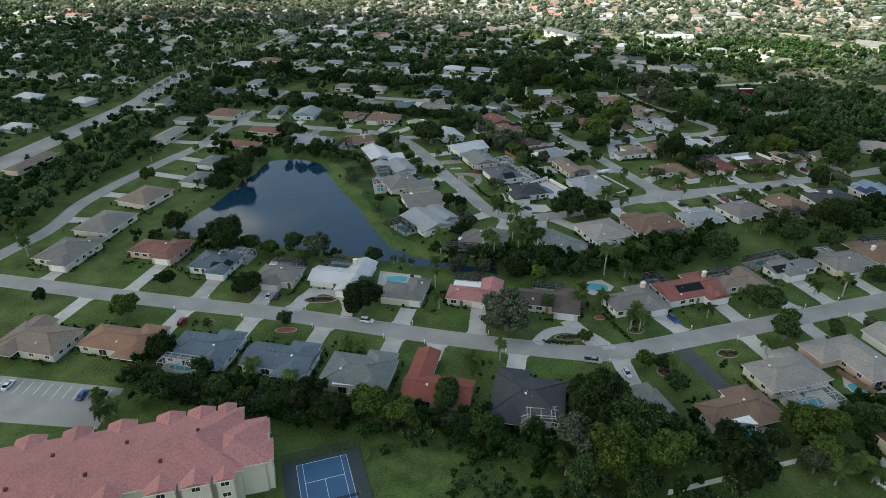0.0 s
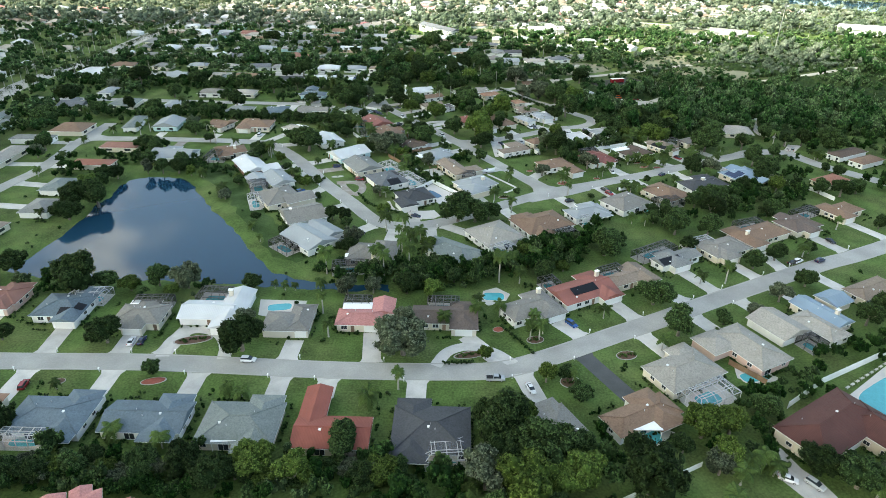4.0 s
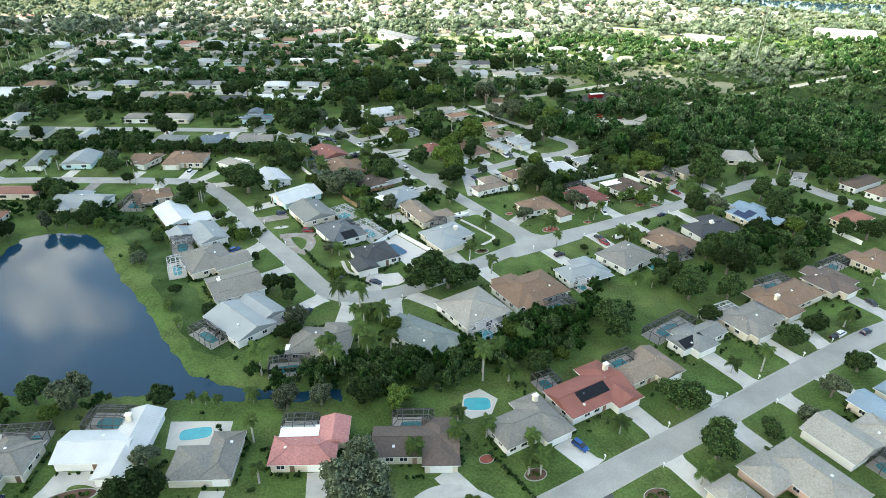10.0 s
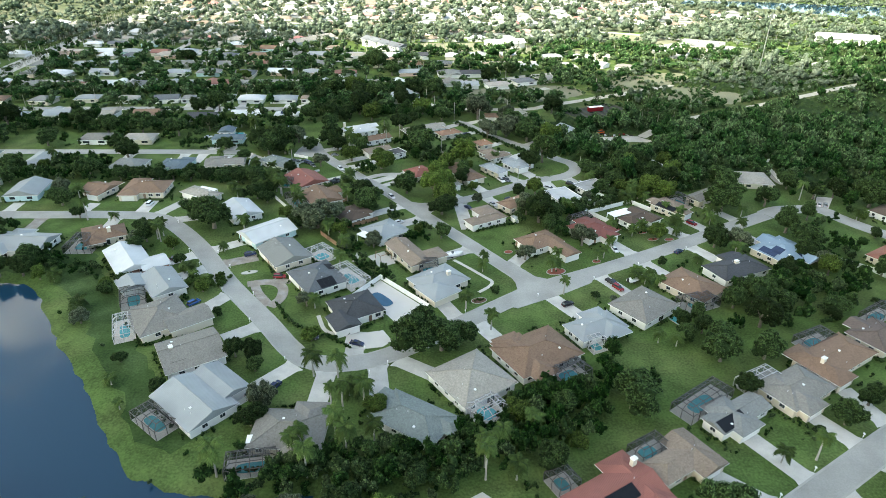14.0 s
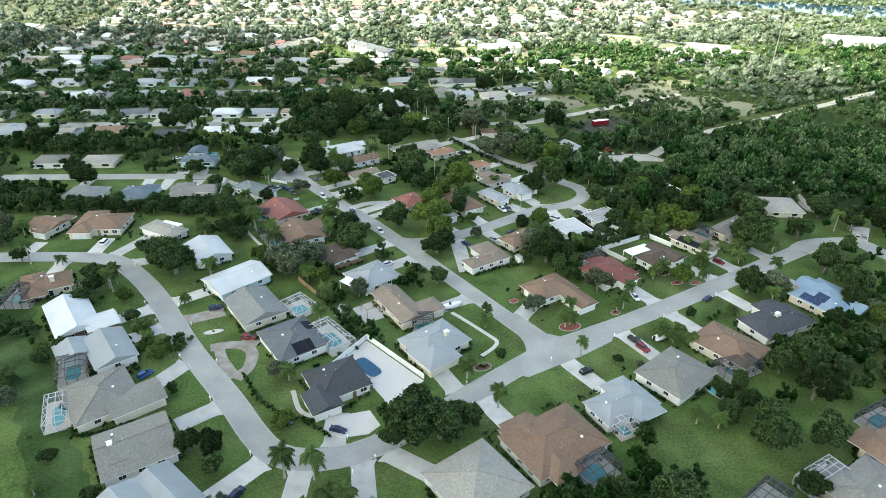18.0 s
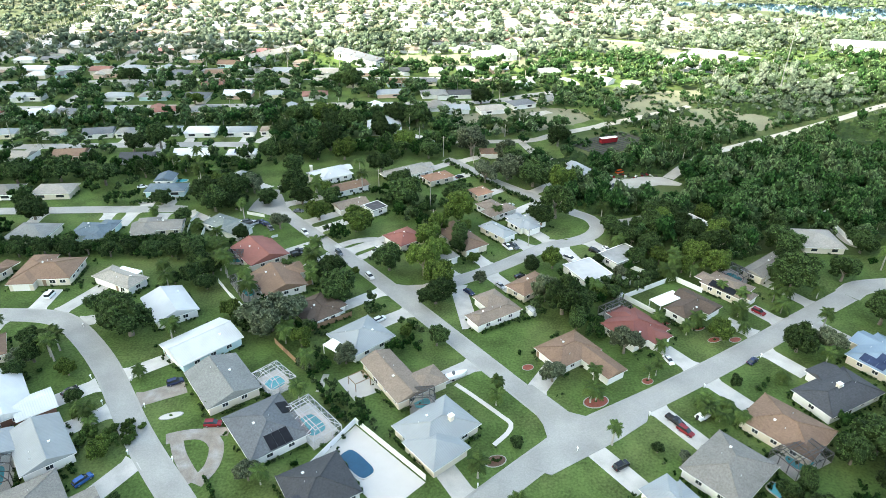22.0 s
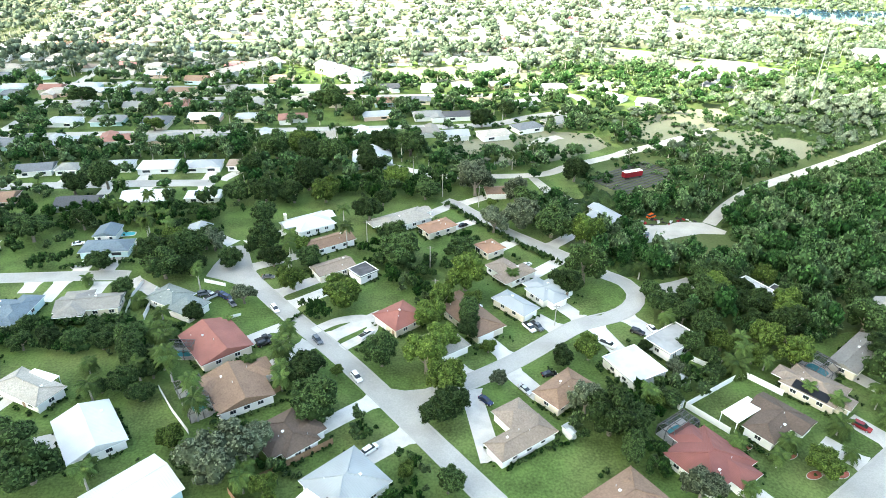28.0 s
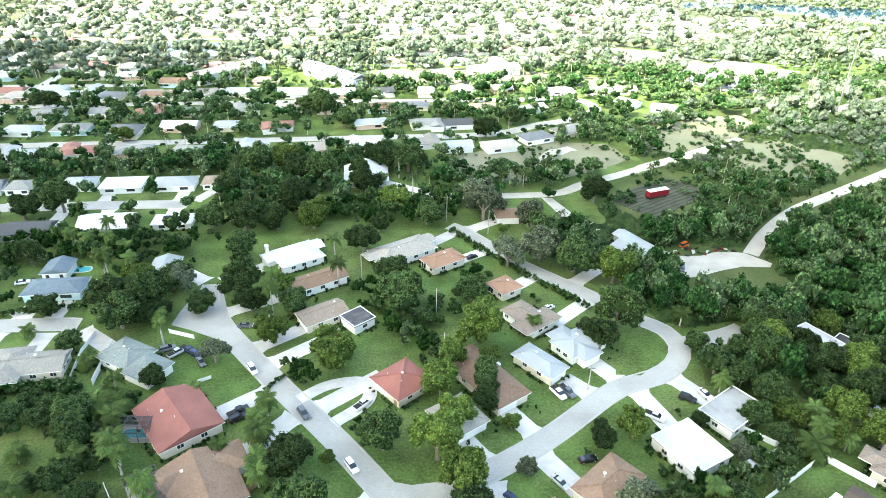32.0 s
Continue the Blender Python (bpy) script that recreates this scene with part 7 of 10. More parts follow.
tree(-3.0, 453.5, 5.6, "oak", 1.0)
tree(91.0, 79.5, 3.6, "grey", 0.9)
tree(64.5, 93.5, 4.6, "light", 1.0)
tree(52.0, 87.5, 3.0, "oak", 0.9)

tree(-119.1, 153.6, 6.2, "oak", 0.90)
tree(-108.3, 150.9, 4.4, "oak", 0.90)
tree(-99.6, 149.1, 4.2, "light", 0.90)
tree(-92.3, 152.6, 4.2, "oak", 1.00)
tree(-82.5, 151.4, 5.2, "grey", 1.00)
tree(-86.0, 146.6, 3.0, "light", 0.90)
tree(-136.7, 245.8, 3.0, "grey", 1.50)
tree(-130.2, 246.6, 3.4, "oak", 1.30)
tree(-123.1, 246.8, 4.6, "oak", 1.20)
tree(-116.8, 244.5, 2.6, "light", 1.30)
tree(-147.3, 239.6, 3.4, "oak", 1.20)
tree(-141.3, 210.9, 7.0, "oak", 1.00)
tree(52.8, 178.4, 7.6, "oak", 0.90)
tree(83.6, 200.8, 5.2, "oak", 1.00)
tree(100.6, 210.1, 5.8, "oak", 1.00)
tree(97.4, 220.2, 4.0, "oak", 1.10)
tree(111.4, 218.0, 4.6, "oak", 1.00)
tree(138.0, 238.1, 4.2, "light", 1.00)
tree(83.5, 214.1, 3.2, "oak", 1.10)
tree(-71.5, 279.3, 9.4, "oak", 0.80)
tree(-79, 287, 6.2, "oak", 0.8)
tree(-33.6, 278.6, 8.6, "grey", 0.72)
tree(-27.5, 281.5, 5.4, "grey", 0.9)
tree(-11.8, 338.1, 7.0, "light", 0.80)
tree(-0.3, 309.4, 5.4, "oak", 1.00)
tree(10.8, 305.4, 6.4, "light", 1.00)
tree(13.2, 288.9, 6.6, "oak", 0.80)
tree(-17.8, 304.8, 5.9, "oak", 0.95)
tree(-14.2, 293.2, 6.8, "oak", 0.95)
tree(90.6, 265.2, 4.5, "light", 1.00)
tree(24.4, 325.2, 4.8, "oak", 1.10)
tree(17.3, 332.0, 4.2, "light", 1.20)

# ---- palms ----
palm(-41.0, 162.1, 9.0, 3.0)
palm(-22.1, 161.1, 9.0, 2.6)
palm(-55.4, 152.0, 2.6, 1.4)
palm(-52.1, 151.5, 2.6, 1.4)
palm(-48.9, 151.4, 2.6, 1.4)
palm(-40.8, 151.8, 4.0, 2.2)
palm(-68.9, 183.4, 2.6, 1.5)
palm(14.3, 139.1, 5.0, 2.4)
palm(22.2, 128.2, 6.0, 2.2)
palm(24.7, 128.2, 6.0, 2.2)
palm(7.4, 136.4, 6.0, 2.6)
palm(15.2, 158.7, 10.0, 2.4)
palm(-18.7, 179.6, 9.0, 1.6)
palm(-16.3, 181.1, 8.0, 1.6)
palm(-37.8, 139.0, 7.0, 1.8)
palm(-34.1, 127.5, 5.0, 1.8)
palm(59.6, 125.9, 4.0, 2.2)
palm(75.7, 130.8, 2.5, 2.2)
palm(-8.3, 168.5, 8.0, 2.4)
palm(44.9, 139.6, 4.0, 2.4)
palm(-24.7, 193.6, 7.5, 3.0)
palm(-18.5, 192.8, 7.5, 3.0)
palm(-89.1, 271.1, 6.0, 2.6)
palm(24.8, 247.5, 5.0, 2.0)
palm(22.9, 211.8, 6.0, 2.4)
palm(46.9, 243.4, 5.0, 2.6)
palm(48.3, 243.6, 4.0, 2.4)
palm(64.1, 250.3, 4.0, 2.2)
palm(74.0, 240.0, 2.6, 2.6)
palm(122.1, 267.8, 6.0, 2.4)
palm(77.6, 237.0, 4.0, 2.2)
palm(-97.3, 227.8, 3.0, 3.0)
palm(-73.4, 248.6, 2.4, 2.0)
palm(-74.3, 192.3, 3.0, 2.0)
palm(-15.1, 186.0, 4.0, 3.0)
palm(-11.5, 184.3, 6.0, 3.0)
palm(-42.5, 248.0, 2.5, 1.8)
palm(-70.7, 247.4, 3.0, 2.4)
palm(-69.1, 244.8, 2.0, 2.0)
palm(-87.9, 273.6, 6.0, 2.6)
palm(-28.9, 272.4, 5.0, 2.6)
palm(-22.0, 261.0, 5.0, 2.6)
palm(72.8, 236.6, 3.0, 2.6)
palm(75.2, 234.7, 3.0, 2.6)
palm(105.4, 282.8, 4.0, 2.6)
palm(114.6, 276.5, 4.0, 3.0)
palm(66.7, 252.0, 4.0, 2.0)
palm(-24.9, 311.7, 6.5, 3.4)
palm(-24.4, 302.3, 5.0, 2.6)
palm(-53.8, 350.1, 7.0, 2.0)
palm(-10.3, 373.2, 9.0, 2.8)
palm(-26.8, 349.0, 10.0, 1.4)
palm(-76.6, 382.0, 11.0, 3.0)
palm(-77.7, 382.7, 9.0, 3.0)
palm(-71.2, 385.3, 7.0, 2.6)
palm(-59.3, 309.4, 6.0, 2.6)
palm(-60.9, 325.7, 4.0, 4.0)
palm(-57.2, 325.3, 4.0, 4.0)
palm(-69.0, 342.8, 3.0, 3.0)
palm(-51.5, 308.3, 8.0, 3.4)
palm(-54.6, 313.0, 6.0, 3.0)
palm(88.7, 298.1, 4.0, 4.0)
palm(41.1, 346.2, 4.0, 2.6)
palm(-42.1, 330.1, 3.0, 2.0)
palm(-72.5, 313.4, 4.0, 2.6)
palm(-68.0, 302.6, 6.0, 3.0)
palm(-73.0, 314.8, 3.0, 2.2)
palm(-52.5, 310.8, 8.0, 3.0)
palm(-42.3, 293.9, 7.0, 3.4)
palm(-25.7, 313.2, 5.0, 3.0)
palm(-69.2, 343.7, 3.0, 2.0)
palm(-59.7, 329.0, 3.0, 3.2)
palm(75.2, 273.0, 4.0, 2.4)
palm(86.4, 271.9, 4.0, 2.6)
palm(100.8, 275.5, 4.0, 3.0)
palm(13.9, 101.4, 4.0, 3.0)
palm(-1.8, 132.9, 5.0, 2.4)
palm(57.9, 124.8, 4.0, 2.0)
palm(-97.4, 103.5, 2.6, 1.6)
palm(-54.6, 103.4, 3.0, 2.2)
palm(-50.4, 101.4, 3.0, 2.2)
palm(-19.3, 99.8, 5.0, 3.0)
palm(-74.8, 87.2, 4.0, 2.6)
palm(-63.2, 85.0, 4.0, 2.6)
palm(57.2, 71.8, 5.0, 3.0)
palm(31.5, 111.1, 4.0, 2.0)
palm(-25.7, 165.5, 8.0, 2.2)
palm(-24.0, 167.6, 8.0, 2.2)
palm(-56.6, 358.3, 5.0, 2.7)
palm(-93.6, 402.8, 7.0, 2.7)
palm(-88.1, 400.8, 7.0, 2.7)
palm(-81.7, 400.3, 7.0, 2.7)
palm(-75.4, 395.3, 6.0, 2.7)
palm(-26.2, 317.7, 5.0, 2.7)
palm(-24.8, 305.7, 5.0, 2.7)
palm(-62.3, 317.0, 7.0, 2.7)
palm(-11.7, 389.4, 8.0, 2.7)
palm(-27.8, 360.8, 10.0, 2.7)
palm(-88.2, 356.5, 3.0, 2.2)
palm(-33.1, 310.8, 4.0, 2.2)
palm(19.8, 456.9, 5.0, 2.7)
palm(24.4, 446.9, 5.0, 2.7)
palm(91.7, 301.1, 6.0, 2.7)
palm(81.7, 344.6, 5.0, 2.7)
palm(63.1, 443.8, 6.0, 2.7)
palm(53.8, 444.6, 5.0, 2.7)
palm(79.0, 318.3, 5.0, 2.7)
palm(-84.2, 408.4, 8.0, 2.7)
palm(-57.9, 367.9, 6.0, 2.7)
palm(-55.1, 318.8, 7.0, 2.7)
palm(-44.2, 299.7, 8.0, 2.7)
palm(-29.0, 276.0, 5.0, 2.7)
palm(-24.7, 321.1, 6.0, 2.7)
palm(-59.8, 332.8, 5.0, 2.7)
palm(-28.5, 371.2, 8.0, 2.7)
palm(118.8, 282.2, 5.0, 2.7)
palm(71.7, 261.3, 3.0, 2.2)
palm(50.0, 251.2, 4.0, 2.2)
palm(97.6, 247.0, 3.0, 2.2)
palm(93.2, 305.6, 6.0, 2.7)
palm(101.3, 287.6, 4.0, 2.2)
palm(98.3, 268.1, 3.0, 2.2)
palm(81.8, 268.0, 4.0, 2.2)
palm(62.1, 288.9, 5.0, 2.7)
palm(-109.9, 286.5, 3.0, 2.2)
palm(-28.1, 224.7, 4.0, 2.2)
palm(113.5, 253.1, 4.0, 2.2)
palm(96.6, 298.4, 4.0, 2.2)
palm(79.2, 232.8, 4.0, 2.2)
palm(68.4, 203.9, 4.0, 2.2)
palm(72.9, 202.2, 4.0, 2.2)
palm(226.3, 371.7, 7.0, 2.7)
palm(168.8, 298.1, 6.0, 2.7)
palm(-90.9, 275.8, 5.0, 2.7)
palm(-111.7, 243.0, 4.0, 2.2)
palm(-95.6, 222.2, 4.0, 2.2)
palm(-16.8, 169.9, 10.0, 2.7)
palm(-14.2, 166.3, 9.0, 2.7)
palm(15.4, 162.1, 9.0, 2.7)
palm(24.1, 136.0, 4.0, 2.2)
palm(26.1, 131.2, 4.0, 2.2)
palm(27.9, 172.4, 5.0, 2.7)
palm(20.0, 167.2, 6.0, 2.7)
palm(16.7, 222.9, 5.0, 2.7)
palm(80.0, 160.3, 4.0, 2.2)
palm(122.0, 180.1, 5.0, 2.7)
palm(24.1, 244.2, 4.0, 2.2)
palm(8.1, 144.2, 4.0, 2.2)
palm(174.2, 278.5, 5.0, 2.7)
palm(130.3, 283.4, 4.0, 2.2)
palm(117.9, 286.0, 4.0, 2.2)
palm(115.4, 282.3, 4.0, 2.2)
palm(162.4, 298.2, 8.0, 2.7)
palm(-183.0, 240.5, 4.0, 2.2)
palm(-156.7, 198.0, 4.0, 2.2)
palm(-182.9, 260.8, 4.0, 2.2)
palm(-184.8, 283.6, 4.0, 2.2)
palm(-203.8, 323.1, 7.0, 2.7)
palm(-160.1, 347.4, 7.0, 2.7)
palm(-132.6, 308.8, 5.0, 2.7)
palm(-197.3, 224.4, 6.0, 2.7)
palm(-254.7, 314.6, 5.0, 2.7)

tree(-171.4, 335.8, 5.4, "oak", 1.00)
tree(-141.3, 333.3, 5.0, "oak", 1.00)
tree(-124.0, 289.4, 3.0, "oak", 1.00)
tree(-143.0, 270.8, 5.6, "oak", 0.90)
tree(-152.5, 277.5, 4.8, "oak", 1.00)
tree(-92.3, 269.2, 4.2, "oak", 1.00)
tree(-125.6, 331.1, 3.2, "oak", 1.00)
tree(-108.5, 327.6, 3.0, "oak", 1.00)
tree(-95.0, 331.3, 3.6, "oak", 1.00)
tree(-89.5, 240.2, 2.4, "oak", 1.00)
tree(-93.3, 238.1, 2.6, "light", 1.00)
tree(-2.5, 442.7, 5.6, "oak", 1.00)
tree(17.0, 468.0, 7.0, "oak", 0.80)
tree(-28.8, 546.7, 7.0, "oak", 0.90)
tree(-163.4, 559.1, 9.0, "oak", 0.70)
tree(-119.0, 533.8, 6.5, "oak", 1.10)
tree(-19.6, 533.3, 8.0, "oak", 1.00)
tree(-9.6, 519.1, 6.0, "oak", 1.00)
tree(57.2, 500.4, 6.5, "oak", 0.90)
tree(73.6, 518.4, 6.0, "oak", 1.00)
tree(-82.4, 510.4, 4.5, "oak", 1.00)
tree(-109.6, 505.8, 5.5, "light", 0.90)
tree(-33.0, 463.0, 8.0, "light", 0.90)
palm(-87.5, 269.2, 7.0, 2.6)
palm(-120.4, 287.6, 8.0, 2.2)
palm(-110.6, 242.7, 3.0, 2.4)
palm(-163.8, 299.1, 6.0, 2.4)
palm(-161.5, 305.3, 6.0, 2.4)
palm(-63.4, 261.1, 3.0, 2.0)

# ---- cars ----
car(-53.2, 116.0, -1, "suv", "white")
car(11.7, 110.7, 1, "pickup", "silver")
car(34.9, 135.6, -52, "suv", "blue")
car(-87.5, 122.9, 96, "sedan", "white")
car(-84.8, 123.2, 92, "sedan", "navy")
car(-105.9, 104.1, 99, "suv", "red")
car(20.4, 107.2, -71, "sedan", "white")
car(72.1, 80.5, -26, "sedan", "white")
car(77.1, 79.2, -54, "suv", "silver")
car(118.5, 176.0, 30, "suv", "white")
car(116.3, 174.9, 28, "sedan", "black")
car(126.4, 176.8, 28, "suv", "navy")
car(137.7, 191.7, -75, "sedan", "black")
car(-64.4, 228.3, 49, "suv", "blue")
car(-41.5, 242.6, -3, "suv", "red")
car(-54.0, 257.9, 26, "suv", "navy")
car(-27.2, 209.5, -3, "sedan", "black")
car(-14.5, 206.3, -20, "sedan", "navy")
car(-78.4, 256.5, 53, "sedan", "black")
car(-38.7, 187.1, 52, "suv", "silver")
car(-33.7, 189.6, 60, "suv", "navy")
car(94.2, 255.0, 33, "sedan", "navy")
car(64.7, 235.2, -59, "pickup", "black")
car(65.7, 231.9, -58, "suv", "red")
car(47.6, 223.3, 26, "suv", "black")
car(72.1, 257.0, -82, "sedan", "white")
car(-102.0, 300.9, 85, "van", "white")
car(-3.6, 281.0, 37, "suv", "white")
car(107.9, 276.8, -55, "suv", "red")
car(28.0, 334.1, -52, "suv", "white")
car(-30.2, 337.3, -63, "suv", "white")
car(-52.2, 347.6, 20, "suv", "grey")
car(-44.6, 344.4, -40, "suv", "navy")
car(-6.6, 305.0, -62, "suv", "white")
car(23.9, 293.7, -53, "sedan", "navy")
car(34.1, 296.5, -60, "sedan", "silver")
car(40.9, 321.6, -67, "pickup", "white")
car(43.2, 321.9, -65, "pickup", "grey")
car(70.4, 316.7, -39, "suv", "black")
car(75.1, 317.6, -76, "sedan", "white")
car(60.2, 312.0, -43, "pickup", "white")
car(41.4, 301.7, 7, "sedan", "black")
car(-31.4, 323.1, 31, "pickup", "black")
car(-31.1, 321.1, 32, "suv", "black")
car(-4.2, 322.6, 42, "pickup", "white")
car(-34.4, 355.7, -5, "sedan", "grey")
car(-49.6, 345.7, 43, "pickup", "silver")
car(-46.9, 346.4, -37, "pickup", "navy")
car(-43.0, 341.6, -61, "sedan", "grey")
car(-17.1, 321.1, -60, "suv", "grey")
car(48.0, 355.9, 26, "sedan", "white")
car(31.4, 386.2, 25, "sedan", "black")
car(-101.2, 383.5, 16, "sedan", "white")

# ---- clouds beside the sun, which shade the near streets ----
def cloud(name, spots, z, radius, label, deep=1.0):
    r = random.Random(len(spots))
    bm = bmesh.new()
    for x, y in spots:
        s, h = radius * r.uniform(0.85, 1.2), radius * r.uniform(0.25, 0.4) * deep
        bmesh.ops.create_icosphere(bm, subdivisions=3, radius=1, matrix=Matrix.Translation((x, y, z)) @ Matrix.Diagonal((s, s, h, 1)))
    for v in bm.verts:
        v.co += Vector((0, 0, 1)) * noise.noise(v.co * 0.02) * radius * 0.2 + Vector((noise.noise(v.co * 0.015 + Vector((9, 0, 0))), noise.noise(v.co * 0.015 + Vector((0, 9, 0))), 0)) * radius * 0.35
    me = bpy.data.meshes.new(name)
    bm.to_mesh(me)
    bm.free()
    me.materials.append(CLOUDMAT)
    me.shade_smooth()
    tagged(new(name, me), label, "cloud", kind="structure")


CLOUDMAT = bpy.data.materials.new("cloud_white")
CLOUDMAT.use_nodes = True
cn, cl = CLOUDMAT.node_tree.nodes, CLOUDMAT.node_tree.links
white, milk, thin, m1, m2 = cn["Principled BSDF"], cn.new("ShaderNodeBsdfTranslucent"), cn.new("ShaderNodeBsdfTransparent"), cn.new("ShaderNodeMixShader"), cn.new("ShaderNodeMixShader")
white.inputs["Base Color"].default_value, white.inputs["Roughness"].default_value = (0.85, 0.85, 0.86, 1), 1.0
milk.inputs["Color"].default_value = (0.9, 0.9, 0.9, 1)
m1.inputs[0].default_value, m2.inputs[0].default_value = 0.6, 0.46
cl.new(white.outputs[0], m1.inputs[1])
cl.new(milk.outputs[0], m1.inputs[2])
cl.new(m1.outputs[0], m2.inputs[1])
cl.new(thin.outputs[0], m2.inputs[2])
cl.new(m2.outputs[0], cn["Material Output"].inputs[0])
CLOUD_Z = 700.0
shift = to_sun * (CLOUD_Z / to_sun.z)
shade = [(-520, -200), (480, -200), (480, 530), (302, 470), (231, 422), (187, 416), (125, 426), (105, 455), (44, 512), (-14, 560), (-80, 585), (-160, 612), (-271, 645), (-520, 665)]
spots = [(x + shift.x + (y // 82 % 2) * 40, y + shift.y - 36 * min(1, max(0, (x - 90) / 110))) for x in range(-520, 481, 95) for y in range(-220, 700, 82) if inside(x + 20, y, shade)]
cloud("cloud_bank", spots, CLOUD_Z, 105, "wide white cloud bank between the sun and the streets")
WISP = material("white_cloud_puff", (0.93, 0.93, 0.94), 1.0, 0, 0.02, spec=0.0)
wn_, wl_ = WISP.node_tree.nodes, WISP.node_tree.links
glow, both = wn_.new("ShaderNodeBsdfTranslucent"), wn_.new("ShaderNodeMixShader")
wl_.new(wn_["Principled BSDF"].outputs[0], both.inputs[1])
wl_.new(glow.outputs[0], both.inputs[2])
both.inputs[0].default_value = 0.75
wl_.new(both.outputs[0], wn_["Material Output"].inputs[0])
thinning, veil, gauze, fade = wn_.new("ShaderNodeTexNoise"), wn_.new("ShaderNodeMapRange"), wn_.new("ShaderNodeBsdfTransparent"), wn_.new("ShaderNodeMixShader")
thinning.inputs["Scale"].default_value, thinning.inputs["Detail"].default_value = 0.004, 4
wl_.new(wn_.new("ShaderNodeTexCoord").outputs["Object"], thinning.inputs["Vector"])
veil.inputs[1].default_value, veil.inputs[2].default_value = 0.36, 0.6
wl_.new(thinning.outputs[0], veil.inputs[0])
edge, sum_ = wn_.new("ShaderNodeAttribute"), wn_.new("ShaderNodeMath")
edge.attribute_name, sum_.use_clamp = "ragged", True
wl_.new(veil.outputs[0], sum_.inputs[0])
wl_.new(edge.outputs["Fac"], sum_.inputs[1])
wl_.new(sum_.outputs[0], fade.inputs[0])
wl_.new(both.outputs[0], fade.inputs[1])
wl_.new(gauze.outputs[0], fade.inputs[2])
wl_.new(fade.outputs[0], wn_["Material Output"].inputs[0])
rows_, cols_ = 40, 60
cv, cf = [], []
for i in range(rows_ + 1):
    for j in range(cols_ + 1):
        az, far = radians(-62 + 42 * j / cols_), 1180 + 2070 * i / rows_
        q = Vector((-110 + far * math.sin(az), 200 + far * math.cos(az), 0))
        cv.append((q.x, q.y, 900 + 90 * noise.noise(q * 0.004) + 30 * noise.noise(q * 0.013)))
for i in range(rows_):
    for j in range(cols_):
        k = i * (cols_ + 1) + j
        cf.append((k, k + 1, k + cols_ + 2, k + cols_ + 1))
cloud_mesh = mesh("cloud_far", cv, cf, WISP, True)
ragged = cloud_mesh.attributes.new("ragged", "FLOAT", "POINT")
ragged.data.foreach_set("value", [min(1.0, max(0.0, (k % (cols_ + 1) / cols_ - 0.62) / 0.3) + max(0.0, 1.0 - 0.14 * (k // (cols_ + 1)))) for k in range(len(cv))])
tagged(new("cloud_far", cloud_mesh), "thin white cloud layer far ahead", "cloud", kind="structure")

TUFTS = []
def rough_patch(name, mat, label, pts, z, category, tufts=0, r0=0.5, r1=1.4, seed=1):
    """Open ground with a ragged edge and scrub tufts on it."""
    r = random.Random(seed)
    line = []
    for (ax, ay), (bx, by) in zip(pts, pts[1:] + pts[:1]):
        n = max(2, int(math.hypot(bx - ax, by - ay) / 3.5))
        line += [(ax + (bx - ax) * i / n + r.uniform(-1.6, 1.6), ay + (by - ay) * i / n + r.uniform(-1.6, 1.6)) for i in range(n)]
    patch(name, mat, label, *line, z=z, category=category, clear=False)
    xs, ys = [p[0] for p in pts], [p[1] for p in pts]
    while tufts:
        x, y = r.uniform(min(xs), max(xs)), r.uniform(min(ys), max(ys))
        if inside(x, y, pts):
            tufts -= 1
            k = noise.noise((x * 0.06, y * 0.06, 2.0))
            if k > -0.1:
                s = r.uniform(r0, r1) * (1 + k)
                TUFTS.append((x, y, s * 0.45, s, r.uniform(0.6, 1.3)))


